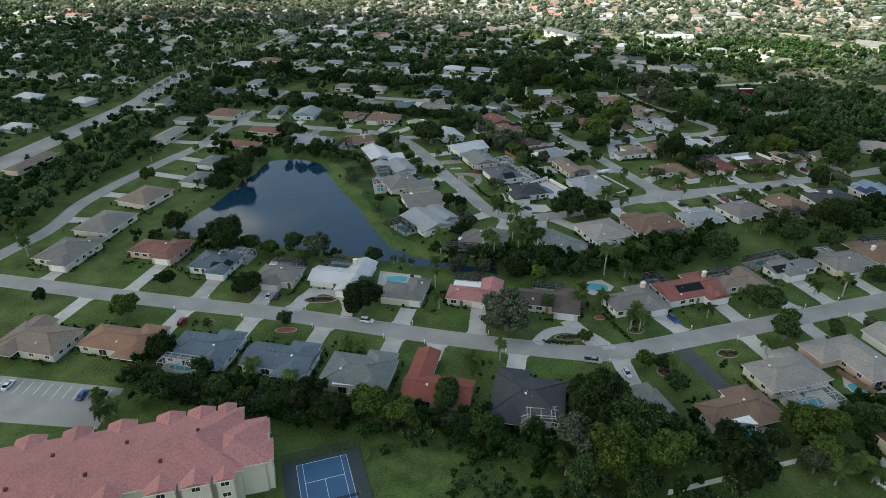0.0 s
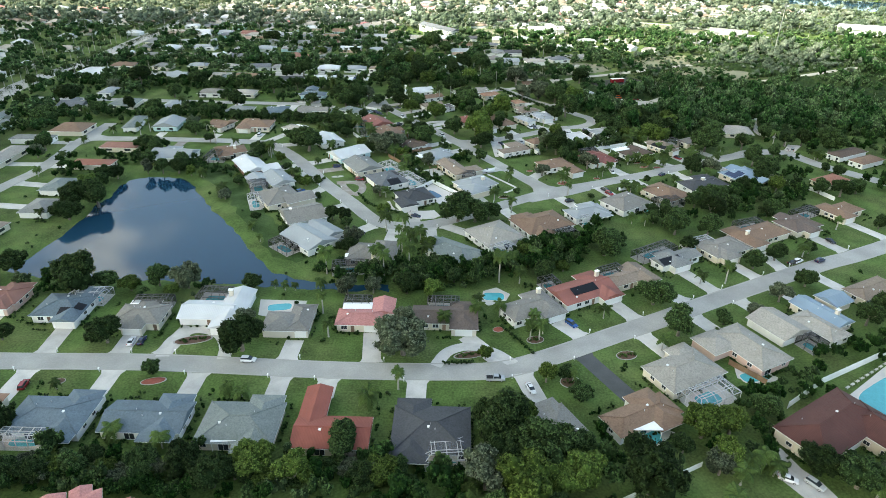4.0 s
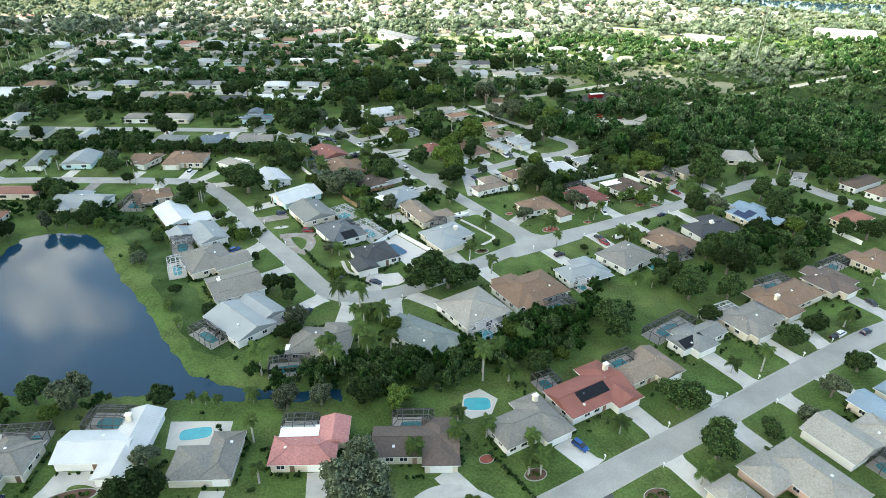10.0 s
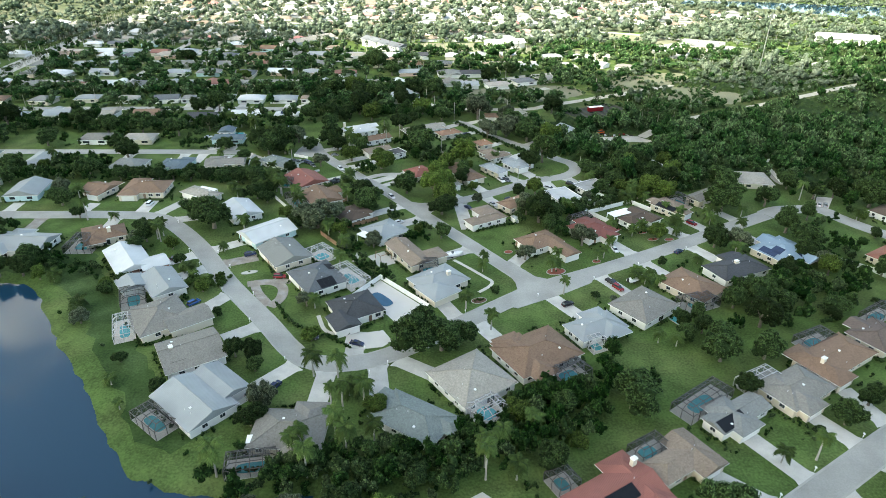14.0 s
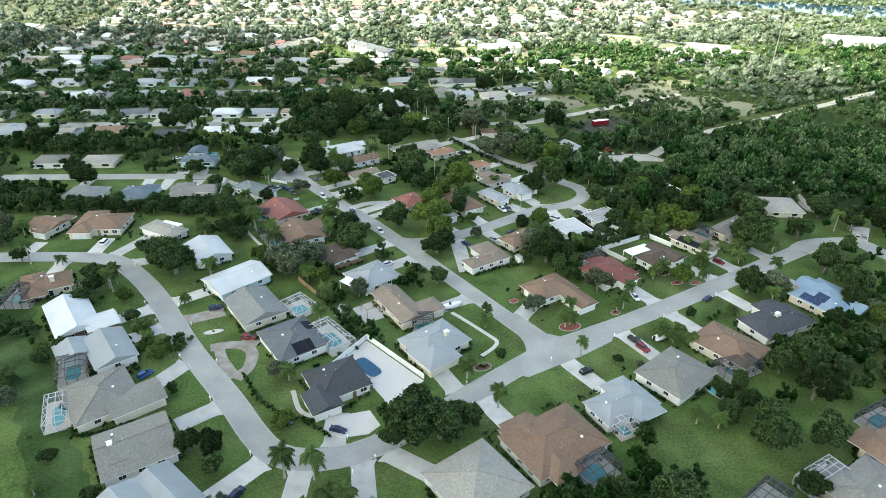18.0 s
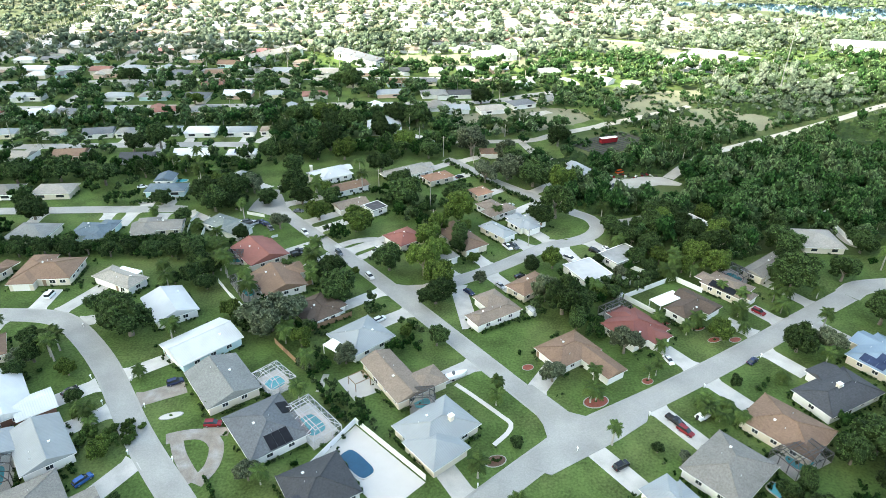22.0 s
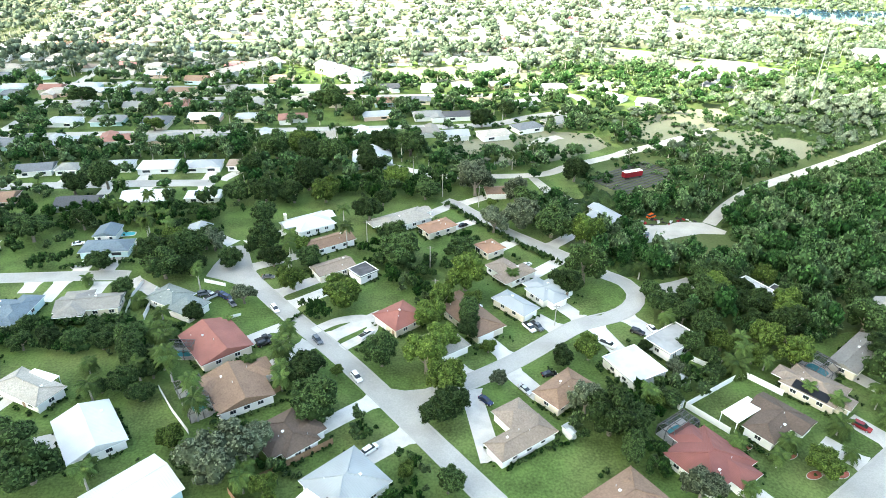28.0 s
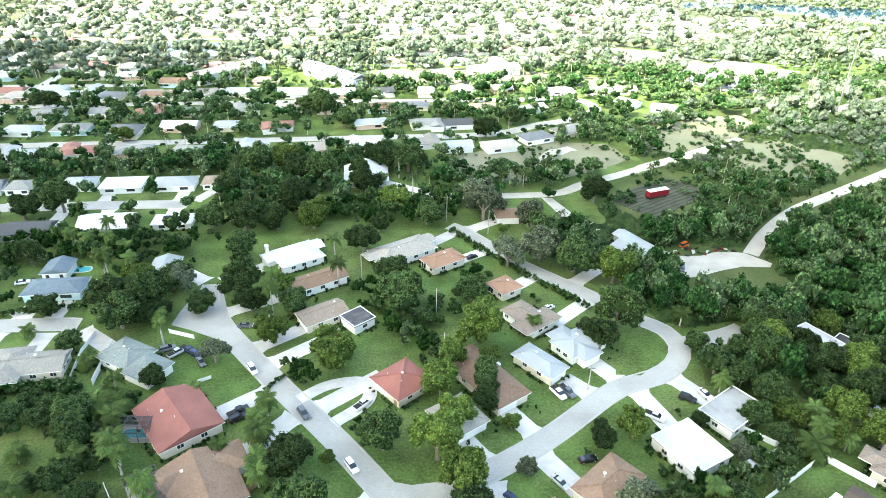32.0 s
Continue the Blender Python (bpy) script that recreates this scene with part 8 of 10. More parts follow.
# ---- apartment block, courts and club house beside the first street ----
def apartment_block(x, y, rot, w, d, floors, roof, wall, label, bays, storey=2.9):
    t = root("apartment_building", x, y, rot, label=label, category="building")
    h = floors * storey
    me, rise, along, ins = hip_mesh(w, d, h, 0.34, True, ROOF[roof])
    put("roof", me, t)
    v, f = boxes((-w / 2 + 0.8, -d / 2 + 0.9, 0, w / 2 - 0.8, d / 2 - 0.9, h))
    k = len(v)
    rz = h + rise - 0.25
    v += [(-w / 2 + 0.8, -d / 2 + 0.9, h), (-w / 2 + 0.8, d / 2 - 0.9, h), (-w / 2 + 0.8, 0, rz), (w / 2 - 0.8, -d / 2 + 0.9, h), (w / 2 - 0.8, d / 2 - 0.9, h), (w / 2 - 0.8, 0, rz)]
    f += [(k, k + 1, k + 2), (k + 3, k + 4, k + 5)]
    put("wall", mesh("wall", v, f, WALL[wall]), t)
    for i in range(bays):
        bx = -w / 2 + w * (i + 0.5) / bays
        for s in (-1, 1):
            me, r2, _, _ = hip_mesh(w / bays * 0.62, d * 0.5, h - 0.004 * (i + 1), 0.34, True, ROOF[roof])
            put("roof", me, t, pose(bx + s * 0.8, s * (d * 0.25 + 1.3), -0.1))
            put("wall", mesh("wall", *boxes((bx + s * 0.8 - w / bays * 0.27, min(s * d * 0.3, s * (d / 2 + 0.5)), 0, bx + s * 0.8 + w / bays * 0.27, max(s * d * 0.3, s * (d / 2 + 0.5)), h - 0.05)), WALL[wall]), t)
            for fl in range(floors):
                for o in (-1.6, 1.6):
                    window_piece(t, pose(bx + s * 0.8 + o, s * (d / 2 + 0.5), 0.9 + fl * storey, 0, 0, 0 if s < 0 else 180), 1.5, 1.15)
    for fl in range(floors):
        for s in (-1, 1):
            for o in (-0.22, 0.0, 0.22):
                window_piece(t, pose(s * (w / 2 - 0.8), o * d, 0.9 + fl * storey, 0, 0, 90 * s), 1.5, 1.15)
    vent = kept("box_vent", lambda: mesh("roof_vent", *boxes((-0.3, -0.3, -0.3, 0.3, 0.3, 0.5)), ROOF["maroon"]))
    for i in range(bays * 2):
        px = -w / 2 + w * (i + 0.5) / (bays * 2)
        py = (-1) ** i * d * 0.16
        put("roof_vent", vent, t, pose(px, py, h + (d / 2 - abs(py)) * 0.34))
    for s in (-0.4, -0.2, 0, 0.2, 0.4):
        CLEAR.append((x + w * s * math.cos(radians(rot)), y + w * s * math.sin(radians(rot)), d * 0.5))
    return t



def stepped_block(x, y, rot, w, d, floors, roof, wall, label, storey=2.9):
    """A long hipped block with a row of gabled bays stepping along both sides and a lower hipped end."""
    t = root("apartment_building", x, y, rot, label=label, category="building")
    h = floors * storey
    put("roof", hip_mesh(w, d, h, 0.3, False, ROOF[roof])[0], t)
    put("wall", mesh("wall", *boxes((-w / 2 + 0.8, -d / 2 + 0.9, 0, w / 2 - 0.8, d / 2 - 0.9, h + 0.1)), WALL[wall]), t)
    for i, (u0, u1) in enumerate(((-30, -24), (-21, -15), (-12, -6), (-3, 3), (5.8, 11.7), (15.5, 21.5), (21.9, 27.9), (28.3, 32.3))):
        for s in (-1, 1):
            bw, mid = u1 - u0, (u0 + u1) / 2
            put("roof", hip_mesh(bw, 15.0, h - 0.004 * (i + 1), 0.3, True, ROOF[roof])[0], t, pose(mid, s * (d / 2 + 1.8 - 7.5), 0))
            y0, y1 = sorted((s * (d / 2 - 2), s * (d / 2 + 1.2)))
            put("wall", mesh("wall", *boxes((u0 + 0.4, y0, 0, u1 - 0.4, y1, h + 0.05)), WALL[wall]), t)
            k = h + bw / 2 * 0.3 - 0.12
            put("gable", mesh("gable", [(u0 + 0.4, s * (d / 2 + 1.2), h), (u1 - 0.4, s * (d / 2 + 1.2), h), (mid, s * (d / 2 + 1.2), k), (u0 + 0.4, s * (d / 2 + 1.0), h), (u1 - 0.4, s * (d / 2 + 1.0), h), (mid, s * (d / 2 + 1.0), k)], [(0, 1, 2), (5, 4, 3), (0, 2, 5, 3), (1, 4, 5, 2)], WALL[wall]), t)
            for fl in range(floors):
                window_piece(t, pose(mid, s * (d / 2 + 1.2), 0.9 + fl * storey, 0, 0, 0 if s < 0 else 180), 1.7, 1.2)
    put("roof", hip_mesh(13.0, 13.6, h - 0.05, 0.3, False, ROOF[roof])[0], t, pose(32.3, -1.7, 0))
    put("wall", mesh("wall", *boxes((30, -7.8, 0, 38, 4.4, h - 0.02)), WALL[wall]), t)
    for i, (v, bw, out) in enumerate(((2.2, 4.8, 39.4), (-4.8, 6.0, 39.9))):
        put("roof", hip_mesh(bw, 12.0, h - 0.08 - 0.01 * i, 0.3, False, ROOF[roof])[0], t, pose(out - 6.0, v, 0, 0, 0, 90))
        put("wall", mesh("wall", *boxes((37, v - bw / 2 + 0.4, 0, out - 0.6, v + bw / 2 - 0.4, h - 0.06)), WALL[wall]), t)
        for fl in range(floors):
            window_piece(t, pose(out - 0.6, v, 0.9 + fl * storey, 0, 0, 90), 1.7, 1.2)
    vent = kept("box_vent", lambda: mesh("roof_vent", *boxes((-0.3, -0.3, -0.3, 0.3, 0.3, 0.5)), ROOF["maroon"]))
    for i in range(9):
        py = (1.5, -4.5)[i % 2]
        put("roof_vent", vent, t, pose(-w / 2 + w * (i + 0.7) / 10, py, h + (d / 2 - abs(py)) * 0.3))
    for s in (-0.4, -0.2, 0, 0.2, 0.4):
        CLEAR.append((x + w * s * math.cos(radians(rot)), y + w * s * math.sin(radians(rot)), d * 0.5))


stepped_block(-91.3, 42.7, 27, 68, 19, 3, "pink", "cream", "three-storey cream apartment building with a stepped pink roof")

court = root("tennis_court", -40.5, 52.7, 30, label="blue tennis court with white lines and a dark surround", category="tennis court")
COURT_BLUE = material("blue_court_paint", (0.05, 0.13, 0.24), 0.85, 0, 0.1, 0.4, 6)
COURT_DARK = material("dark_court_surround", (0.05, 0.075, 0.075), 0.9, 0, 0.12, 0.4, 6)
put("surround", mesh("surround", *boxes((-8.5, -15, -0.2, 8.5, 13, 0.06)), COURT_DARK), court)
put("playing_surface", mesh("playing_surface", *boxes((-5.5, -11.9, 0.0, 5.5, 11.9, 0.085)), COURT_BLUE), court)
for x0, y0, x1, y1 in ((-5.5, -11.9, -5.4, 11.9), (5.4, -11.9, 5.5, 11.9), (-4.2, -11.9, -4.1, 11.9), (4.1, -11.9, 4.2, 11.9), (-5.4, 11.8, 5.4, 11.9), (-5.4, -11.9, 5.4, -11.8), (-4.1, 6.35, 4.1, 6.45), (-4.1, -6.45, 4.1, -6.35), (-0.05, -6.35, 0.05, 6.35)):
    put("court_line", mesh("court_line", *boxes((x0, y0, 0.05, x1, y1, 0.1)), TRIM), court)
put("net", mesh("net", *boxes((-6.2, -0.03, 0.1, 6.2, 0.03, 1.0)), SCREEN["bronze"]), court)
for px in (-6.2, 6.2):
    put("net_post", mesh("net_post", *boxes((px - 0.06, -0.06, 0, px + 0.06, 0.06, 1.1)), CHROME), court)
fence = root("chain_link_fence", -40.5, 52.7, 30, label="tall dark chain-link fence round a tennis court", category="fence")
for (ax, ay), (bx, by) in (((-8.5, 13), (8.5, 13)), ((8.5, 13), (8.5, -15)), ((8.5, -15), (-8.5, -15)), ((-8.5, -15), (-8.5, 13))):
    n = 5
    for i in range(n):
        px, py = ax + (bx - ax) * i / n, ay + (by - ay) * i / n
        put("post", kept("fpost", lambda: mesh("post", *boxes((-0.04, -0.04, 0, 0.04, 0.04, 3)), ALU["bronze"])), fence, pose(px, py, 0))
    put("mesh_panel", mesh("mesh_panel", [(ax, ay, 0), (bx, by, 0), (bx, by, 3), (ax, ay, 3)], [(0, 1, 2, 3)], SCREEN["bronze"]), fence)
CLEAR.append((-40, 53, 14))

patch("parking_lot", ASPHALT, "pale asphalt parking lot with white bay lines", (-150, 72), (-104, 75), (-101, 61), (-145, 56), category="parking lot")
for i in range(15):
    stripe = new("bay_line", mesh("bay_line", *boxes((-0.06, -2.4, 0.0, 0.06, 2.4, 0.075)), TRIM))
    stripe.matrix_basis = pose(-144 + i * 2.7, 69.2 + i * 0.16, 0, 0, 0, 10)
    tagged(stripe, "white painted parking bay line", "marking", "parking bay lines", "structure")
car(-133, 69.5, 100, "sedan", "white")
car(-107, 70.6, 100, "suv", "navy")
car(-112, 70.2, 100, "sedan", "blue")

house(87.6, 94.4, 33, 26, 12.8, "maroon", "hip", "cream", 0, "large club house with a dark maroon tile roof", wing=False, h=3.4, pitch=0.42)
house(98.8, 91.5, 33, 11, 19, "maroon", "hip", "cream", 0, "club house wing with a dark maroon tile roof", wing=False, h=3.3, pitch=0.42)
patch("pool_terrace", DECK, "pale paved terrace round a large pool", (97, 106), (104, 96), (124, 110), (117, 121), category="terrace")
swimming_pool(110.5, 108.5, 33, 20, 9, 0.08)
for i in range(9):
    q = pose(100.5 + i * 1.9, 110.6 + i * 1.24, 0.06, 0, 0, 123)
    sl = new("sun_lounger")
    sl.matrix_basis = q
    tagged(sl, "slim poolside lounger with a raised back", "lounger", "loungers by the pool")
    put("seat", kept("ls", lambda: mesh("seat", *boxes((-0.3, -0.9, 0.3, 0.3, 0.4, 0.38)), DECK)), sl)
    put("backrest", kept("lb", lambda: mesh("backrest", [(-0.3, 0.4, 0.3), (0.3, 0.4, 0.3), (0.3, 0.95, 0.75), (-0.3, 0.95, 0.75), (-0.3, 0.4, 0.38), (0.3, 0.4, 0.38), (0.3, 0.95, 0.83), (-0.3, 0.95, 0.83)], BOXF, DECK)), sl)
    for lx in (-0.25, 0.25):
        for ly in (-0.8, 0.35):
            put("leg", kept("ll", lambda: mesh("leg", *boxes((-0.03, -0.03, 0, 0.03, 0.03, 0.3)), CHROME)), sl, pose(lx, ly, 0))
patch("club_drive", CONCRETE, "pale concrete drive in front of a club house", (68.5, 87.3), (74.7, 89.7), (76.6, 83.7), (79.2, 80.0), (82, 71.5), (86, 58), (80, 56), (76.4, 71.2), (70.9, 80.5), category="driveway")
path(1.7, CONCRETE, (26.0, 61.5), (32.0, 64.3), (39.7, 66.4), (47.5, 68.1), (50.3, 70.2), (52.9, 71.5), (58.7, 71.3), (66.1, 71.2), (75.8, 70.5))

# ---- the half-round lawn ----
patch("round_lawn", LAWN, "mown green half-round lawn inside a loop road", (57, 327), (63, 326), (69.5, 330.5), (73, 337), (71.5, 343), (68, 346), (62, 341), z=0.10, category="lawn")

# ---- the east end ----
fence_run("fence", FENCEWHITE, 1.9, "white vinyl fence zigzagging at the edge of the woods", (172.3, 341.9), (168.4, 339.6), (164.1, 316.0), (168.2, 313.6))
patch("carport_slab", CONCRETE, "pale concrete slab under a row of parked cars", (162.2, 287.2), (167.0, 286.0), (178.1, 300.0), (172.0, 301.4), category="driveway")
car(167.6, 292.5, 60, "sedan", "white")
car(169.8, 291.9, 60, "suv", "silver")

rough_patch("weedy_ground", WEEDS, "rough weedy ground beside a tennis court", [(-36, 36), (14, 34), (20, 48), (22, 60), (12, 68), (4, 74), (-12, 73), (-26, 72), (-36, 70)], 0.02, "field", 420, 0.4, 1.3, 12)

# ---- terraces and boats ----
swimming_pool(-8.6, 228.6, -51, 8.8, 4.0, 0.09, POOLDEEP, "dark blue swimming pool with a pale coping")
patch("pool_terrace", DECK, "pale paved terrace under a pergola", (-14.1, 255.9), (-8.2, 259.6), (-3.0, 251.6), (-9.7, 248.3), category="terrace", z=0.05)
pergola(-8.6, 254.0, 32, 4.2, 3.6)
boat(15.5, 254.8, 18)
boat(72.5, 236.5, 28)

# ---- the bell-mouth junctions ----
patch("junction", ASPHALT, "wide asphalt mouth where two streets meet", (27.6, 250.6), (32.4, 242.4), (33.9, 236.9), (33.9, 233.0), (31.3, 228.4), (27.3, 225.1), (32.3, 222.3), (49.8, 230.9), (58.3, 236.0), (61.5, 242.0), (55.2, 240.0), (50.2, 238.6), (45.6, 238.3), (40.9, 240.5), (38.3, 244.5), (34.2, 250.7), z=0.138, category="road")
patch("junction", ASPHALT, "asphalt mouth where a loop street leaves", (0.0, 301.0), (5.0, 299.4), (10.0, 299.6), (13.0, 301.0), (15.2, 295.6), (11.5, 293.5), (9.0, 290.0), (8.2, 286.0), (3.0, 292.0), z=0.142, category="road")
patch("junction", ASPHALT, "asphalt mouth of a side street", (-186.0, 303.0), (-184.5, 298.0), (-180.0, 296.0), (-180.0, 289.5), (-184.5, 288.0), (-186.5, 283.0), (-190.0, 284.0), (-190.0, 302.0), z=0.142, category="road")

# ---- end of the north street, hidden house and yard shed ----
patch("turning_place", ASPHALT, "widened asphalt end of a street under trees", (-50, 376), (-43, 373), (-38.5, 357), (-41, 351), (-49, 356), (-54, 358.5), (-53, 365), z=0.1, category="road")
house(112.8, 332.6, -66, 11, 8, "flatwhite", "flat", "white", 0, "white flat-roofed house almost hidden in the woods", wing=False)
for q, (tx, ty, trad) in enumerate(((104, 336, 4.8), (100, 331, 5.2), (106, 328.5, 4.6), (109, 322.5, 5.0), (116, 321, 4.6), (121, 325, 4.4), (97, 336, 3.8), (119, 337, 4.2), (103, 323, 4.6), (95, 327, 4.6), (113, 316, 4.8), (90, 331, 4.2))):
    tree(tx, ty, trad, ("oak", "light", "oak")[q % 3], 1.1)
house(119, 329, -58, 7, 8, "flatdark", "flat", "white", 0, "low dark flat-roofed annexe hidden in the woods", near=False, wing=False, h=2.4)
house(86.3, 388.6, -66, 15, 6, "silver", "gable", "grey", 0, "long open work shed with a silver-grey metal roof", near=False, wing=False, h=3.0, pitch=0.2)

# ---- the work yard in the woods ----
patch("work_yard", GRAVEL, "pale shell ground of a work yard in the woods", (86.5, 381), (90, 384), (95.2, 386), (98.6, 381.5), (106.2, 380.8), (112.7, 383), (121.5, 381.5), (127, 374), (125, 371.8), (116.3, 373), (108.1, 371.3), (99.7, 368.7), (92.4, 367.8), (88.9, 373.5), category="yard", z=0.07)
patch("silver_lane", GRAVEL, "pale service lane beside the woods", (66, 430), (70, 429), (74, 414), (83, 402), (79, 399), (69, 412), category="path", z=0.07)
rows_bed = root("planting_rows", 113, 427, 29, label="dark bare planting rows on open ground", category="field", kind="structure")
for i in range(11):
    rv, rfc = boxes((-19, -10.5 + i * 2.0, -0.1, 19, -9.3 + i * 2.0, 0.22))
    put("soil_row", mesh("soil_row", rv, rfc, DARKBED), rows_bed)
trailer = root("truck_trailer", 111, 426.5, 16, label="long red truck trailer with a white roof", category="trailer")
put("body", mesh("body", *boxes((-4.6, -1.25, 1.0, 4.6, 1.25, 3.3)), PAINT["red"]), trailer)
put("roof", mesh("roof", *boxes((-4.6, -1.25, 3.3, 4.6, 1.25, 3.4)), TRIM), trailer)
for px in (-3.8, -2.5, 3.6):
    for py in (-1.0, 1.0):
        put("wheel", WHEEL, trailer, pose(px, py, 0.45) @ Matrix.Scale(1.35, 4))
for i in range(35):
    rs = random.Random(i)
    sx, sy, sz = rs.uniform(0.45, 1.3), rs.uniform(0.45, 1.2), rs.uniform(0.3, 1.0)
    junk = new("scrap_mound", SHRUBS[i % 4].copy() if i < 4 else STORE[("junk", i % 4)])
    if i < 4:
        junk.data.materials.clear()
        junk.data.materials.append((TYRE, PAINT["red"], TYRE, CHROME)[i])
        junk.data.materials.append((CHROME, TYRE, PAINT["grey"], TRIM)[i])
        STORE[("junk", i)] = junk.data
    jx, jy, spread = ((104.5, 386.0, 2.6), (100.5, 382.6, 2.4), (106.5, 383.0, 2.2), (116.0, 383.6, 2.6), (91.6, 379.5, 2.2), (91.5, 371.0, 1.8), (111.0, 384.2, 2.4))[i % 7]
    junk.matrix_basis = pose(jx + rs.uniform(-spread, spread), jy + rs.uniform(-1.6, 1.6), 0.2, 0, 0, rs.uniform(0, 360)) @ Matrix.Diagonal((sx, sy, sz, 1))
    tagged(junk, "dark mound of scrap metal on pale ground", "scrap", "scrap in the work yard")
car(103.6, 387.4, 30, "van", "orange")
car(92, 375, 120, "pickup", "white")
car(96, 373, 60, "sedan", "grey")
mast = root("radio_mast", 264, 532, label="tall thin lattice radio mast above the trees", category="mast")
put("pole", mesh("pole", *tube([(0, 0, 0), (0, 0, 20), (0, 0, 42)], [0.45, 0.35, 0.25], 6), CHROME), mast)
put("aerial", mesh("aerial", *boxes((-0.9, -0.1, 38, 0.9, 0.1, 41)), CHROME), mast)

# ---- far streets, houses and fields ----
patch("far_town_ground", DRYLAWN, "dry sandy lots and verges of the far town", (-420, 640), (-200, 655), (-60, 655), (60, 660), (150, 640), (185, 700), (330, 700), (480, 800), (600, 1200), (-900, 1200), (-760, 800), z=0.012, category="ground", clear=False)
tree(-149.0, 209.6, 6.5, "oak", 1.0)
tree(-146.0, 198.0, 6.0, "oak", 0.9)
tree(-150.5, 236.0, 4.5, "oak", 1.1)
tree(-152.0, 224.0, 4.5, "light", 1.2)
patch("white_forecourt", WHITEPAVE, "wide white paved forecourt of a house", (-17.7, 210.6), (-7.6, 212.6), (-5.0, 207.6), (-7.6, 205.0), (-13.6, 204.2), (-18.0, 206.4), category="forecourt", z=0.14)
patch("white_side_court", WHITEPAVE, "small white paved court beside a house", (-2.9, 219.1), (1.0, 219.7), (2.9, 216.6), (-4.8, 214.1), category="forecourt", z=0.13)
rough_patch("back_lawn", DARKLAWN, "darker green lawn sloping to a pond", [(-137, 247), (-119, 251), (-107, 239), (-97, 226), (-87, 211), (-78, 198), (-69, 185), (-61, 174), (-52, 168), (-46, 176), (-55, 186), (-66, 196), (-74, 210), (-84, 226), (-96, 244), (-108, 262), (-133, 264)], 0.022, "lawn", 0, seed=19)
rough_patch("field_green", MEADOW, "open mown playing field in the sun", [(-8, 637), (55, 643), (110, 630), (168, 602), (154, 586), (110, 592), (49, 597), (-5, 607)], 0.03, "field", 14)
rough_patch("field_dry", MEADOW, "dry straw-coloured meadow with scattered scrub", [(131, 481), (138, 499), (150, 512), (174, 523), (206, 527), (200, 508), (184, 494), (162, 482), (142, 471)], 0.03, "meadow", 170, 0.6, 1.9, 2)
rough_patch("field_tan", MEADOW, "rough brown open ground with low scrub", [(36, 452), (62, 446), (92, 452), (116, 468), (112, 486), (92, 492), (66, 488), (40, 478)], 0.03, "field", 240, 0.5, 1.8, 3)
rough_patch("field_scrub", SCRUB, "green weedy clearing beside the woods", [(88, 404), (104, 402), (140, 420), (160, 442), (150, 456), (120, 452), (92, 440)], 0.025, "field", 200, 0.6, 2.0, 4)
rough_patch("field_park", MEADOW, "open green park in the sun", [(168, 652), (180, 690), (220, 694), (250, 655), (232, 620), (198, 616)], 0.03, "park", 12, seed=5)
rough_patch("woods_clearing", SCRUB, "weedy green clearing in the woods", [(212, 352), (240, 345), (268, 362), (280, 388), (250, 400), (222, 384)], 0.035, "clearing", 120, 0.6, 1.8, 6)
patch("car_park_far", ASPHALT, "pale asphalt car park", (193, 604), (222, 630), (254, 650), (300, 620), (272, 596), (241, 575), z=0.04, category="parking lot", clear=False)
rough_patch("rubble_heap", GRAVEL, "pale rubble spread on open ground", [(68, 464), (76, 462), (82, 471), (96, 480), (92, 486), (78, 476)], 0.05, "rubble", 0, seed=7)
road("track_lit", 4.5, [(112, 452), (119, 458), (134, 465), (157, 477), (182, 490)], GRAVEL, "pale gravel track beside a meadow", kerb=False, z=0.075)
road("road_right", 6.5, [(258, 527), (280, 540), (309, 551), (360, 575)], z=0.05, kerb=False)
road("road_park", 7, [(165, 700), (200, 694), (240, 672), (262, 652)], GUTTER, "pale park road in the sun", z=0.055, kerb=False)
river = tagged(new("river", mesh("river", [(350, 905, 0.05), (379, 898, 0.05), (448, 863, 0.05), (509, 798, 0.05), (1200, 540, 0.05), (1300, 700, 0.05), (587, 896, 0.05), (480, 925, 0.05), (372, 944, 0.05)], [tuple(range(9))], water)), "broad blue river at the edge of the town", "river", kind="structure")
tagged(new("far_pond", mesh("far_pond", [(-144, 728, 0.05), (-137, 702, 0.05), (-78, 692, 0.05), (-80, 731, 0.05)], [(0, 1, 2, 3)], water)), "small pale pond between far houses", "pond", kind="structure")
CLEAR += [(20, 620, 17), (50, 620, 17), (82, 615, 15), (115, 608, 12), (145, 596, 9), (-40, 615, 12), (-28, 612, 10), (141, 478, 8), (150, 490, 12), (168, 503, 13), (190, 514, 13), (55, 468, 15), (80, 470, 17), (104, 476, 13), (110, 432, 17), (128, 441, 11), (100, 416, 9), (118, 414, 9), (195, 640, 10), (200, 670, 22), (228, 640, 12), (235, 612, 20), (258, 618, 20), (280, 612, 15), (-125, 714, 18), (-100, 712, 20), (113, 427, 14), (105, 375, 13), (118, 376, 9), (75, 468, 12), (60, 465, 10), (95, 470, 9)]
CLEAR += [(372 + q * 12, 920 - q * 13, 24) for q in range(11)]
for q in range(14):
    CLEAR.append((372 + q * 40, 915 - q * 17, 30))
apartment_block(-82, 624, 49, 53, 12, 2, "beige", "white", "long white two-storey block of flats", 4)
apartment_block(-17, 613, -52, 53, 12, 2, "slate", "white", "long white two-storey block with dark roofs", 4)
apartment_block(255, 612, -28, 34, 22, 1, "grey", "cream", "low wide hall with a grey roof", 2, 4.5)
apartment_block(85, 622, 10, 34, 14, 1, "white", "white", "low white hall beside a playing field", 2, 4.5)
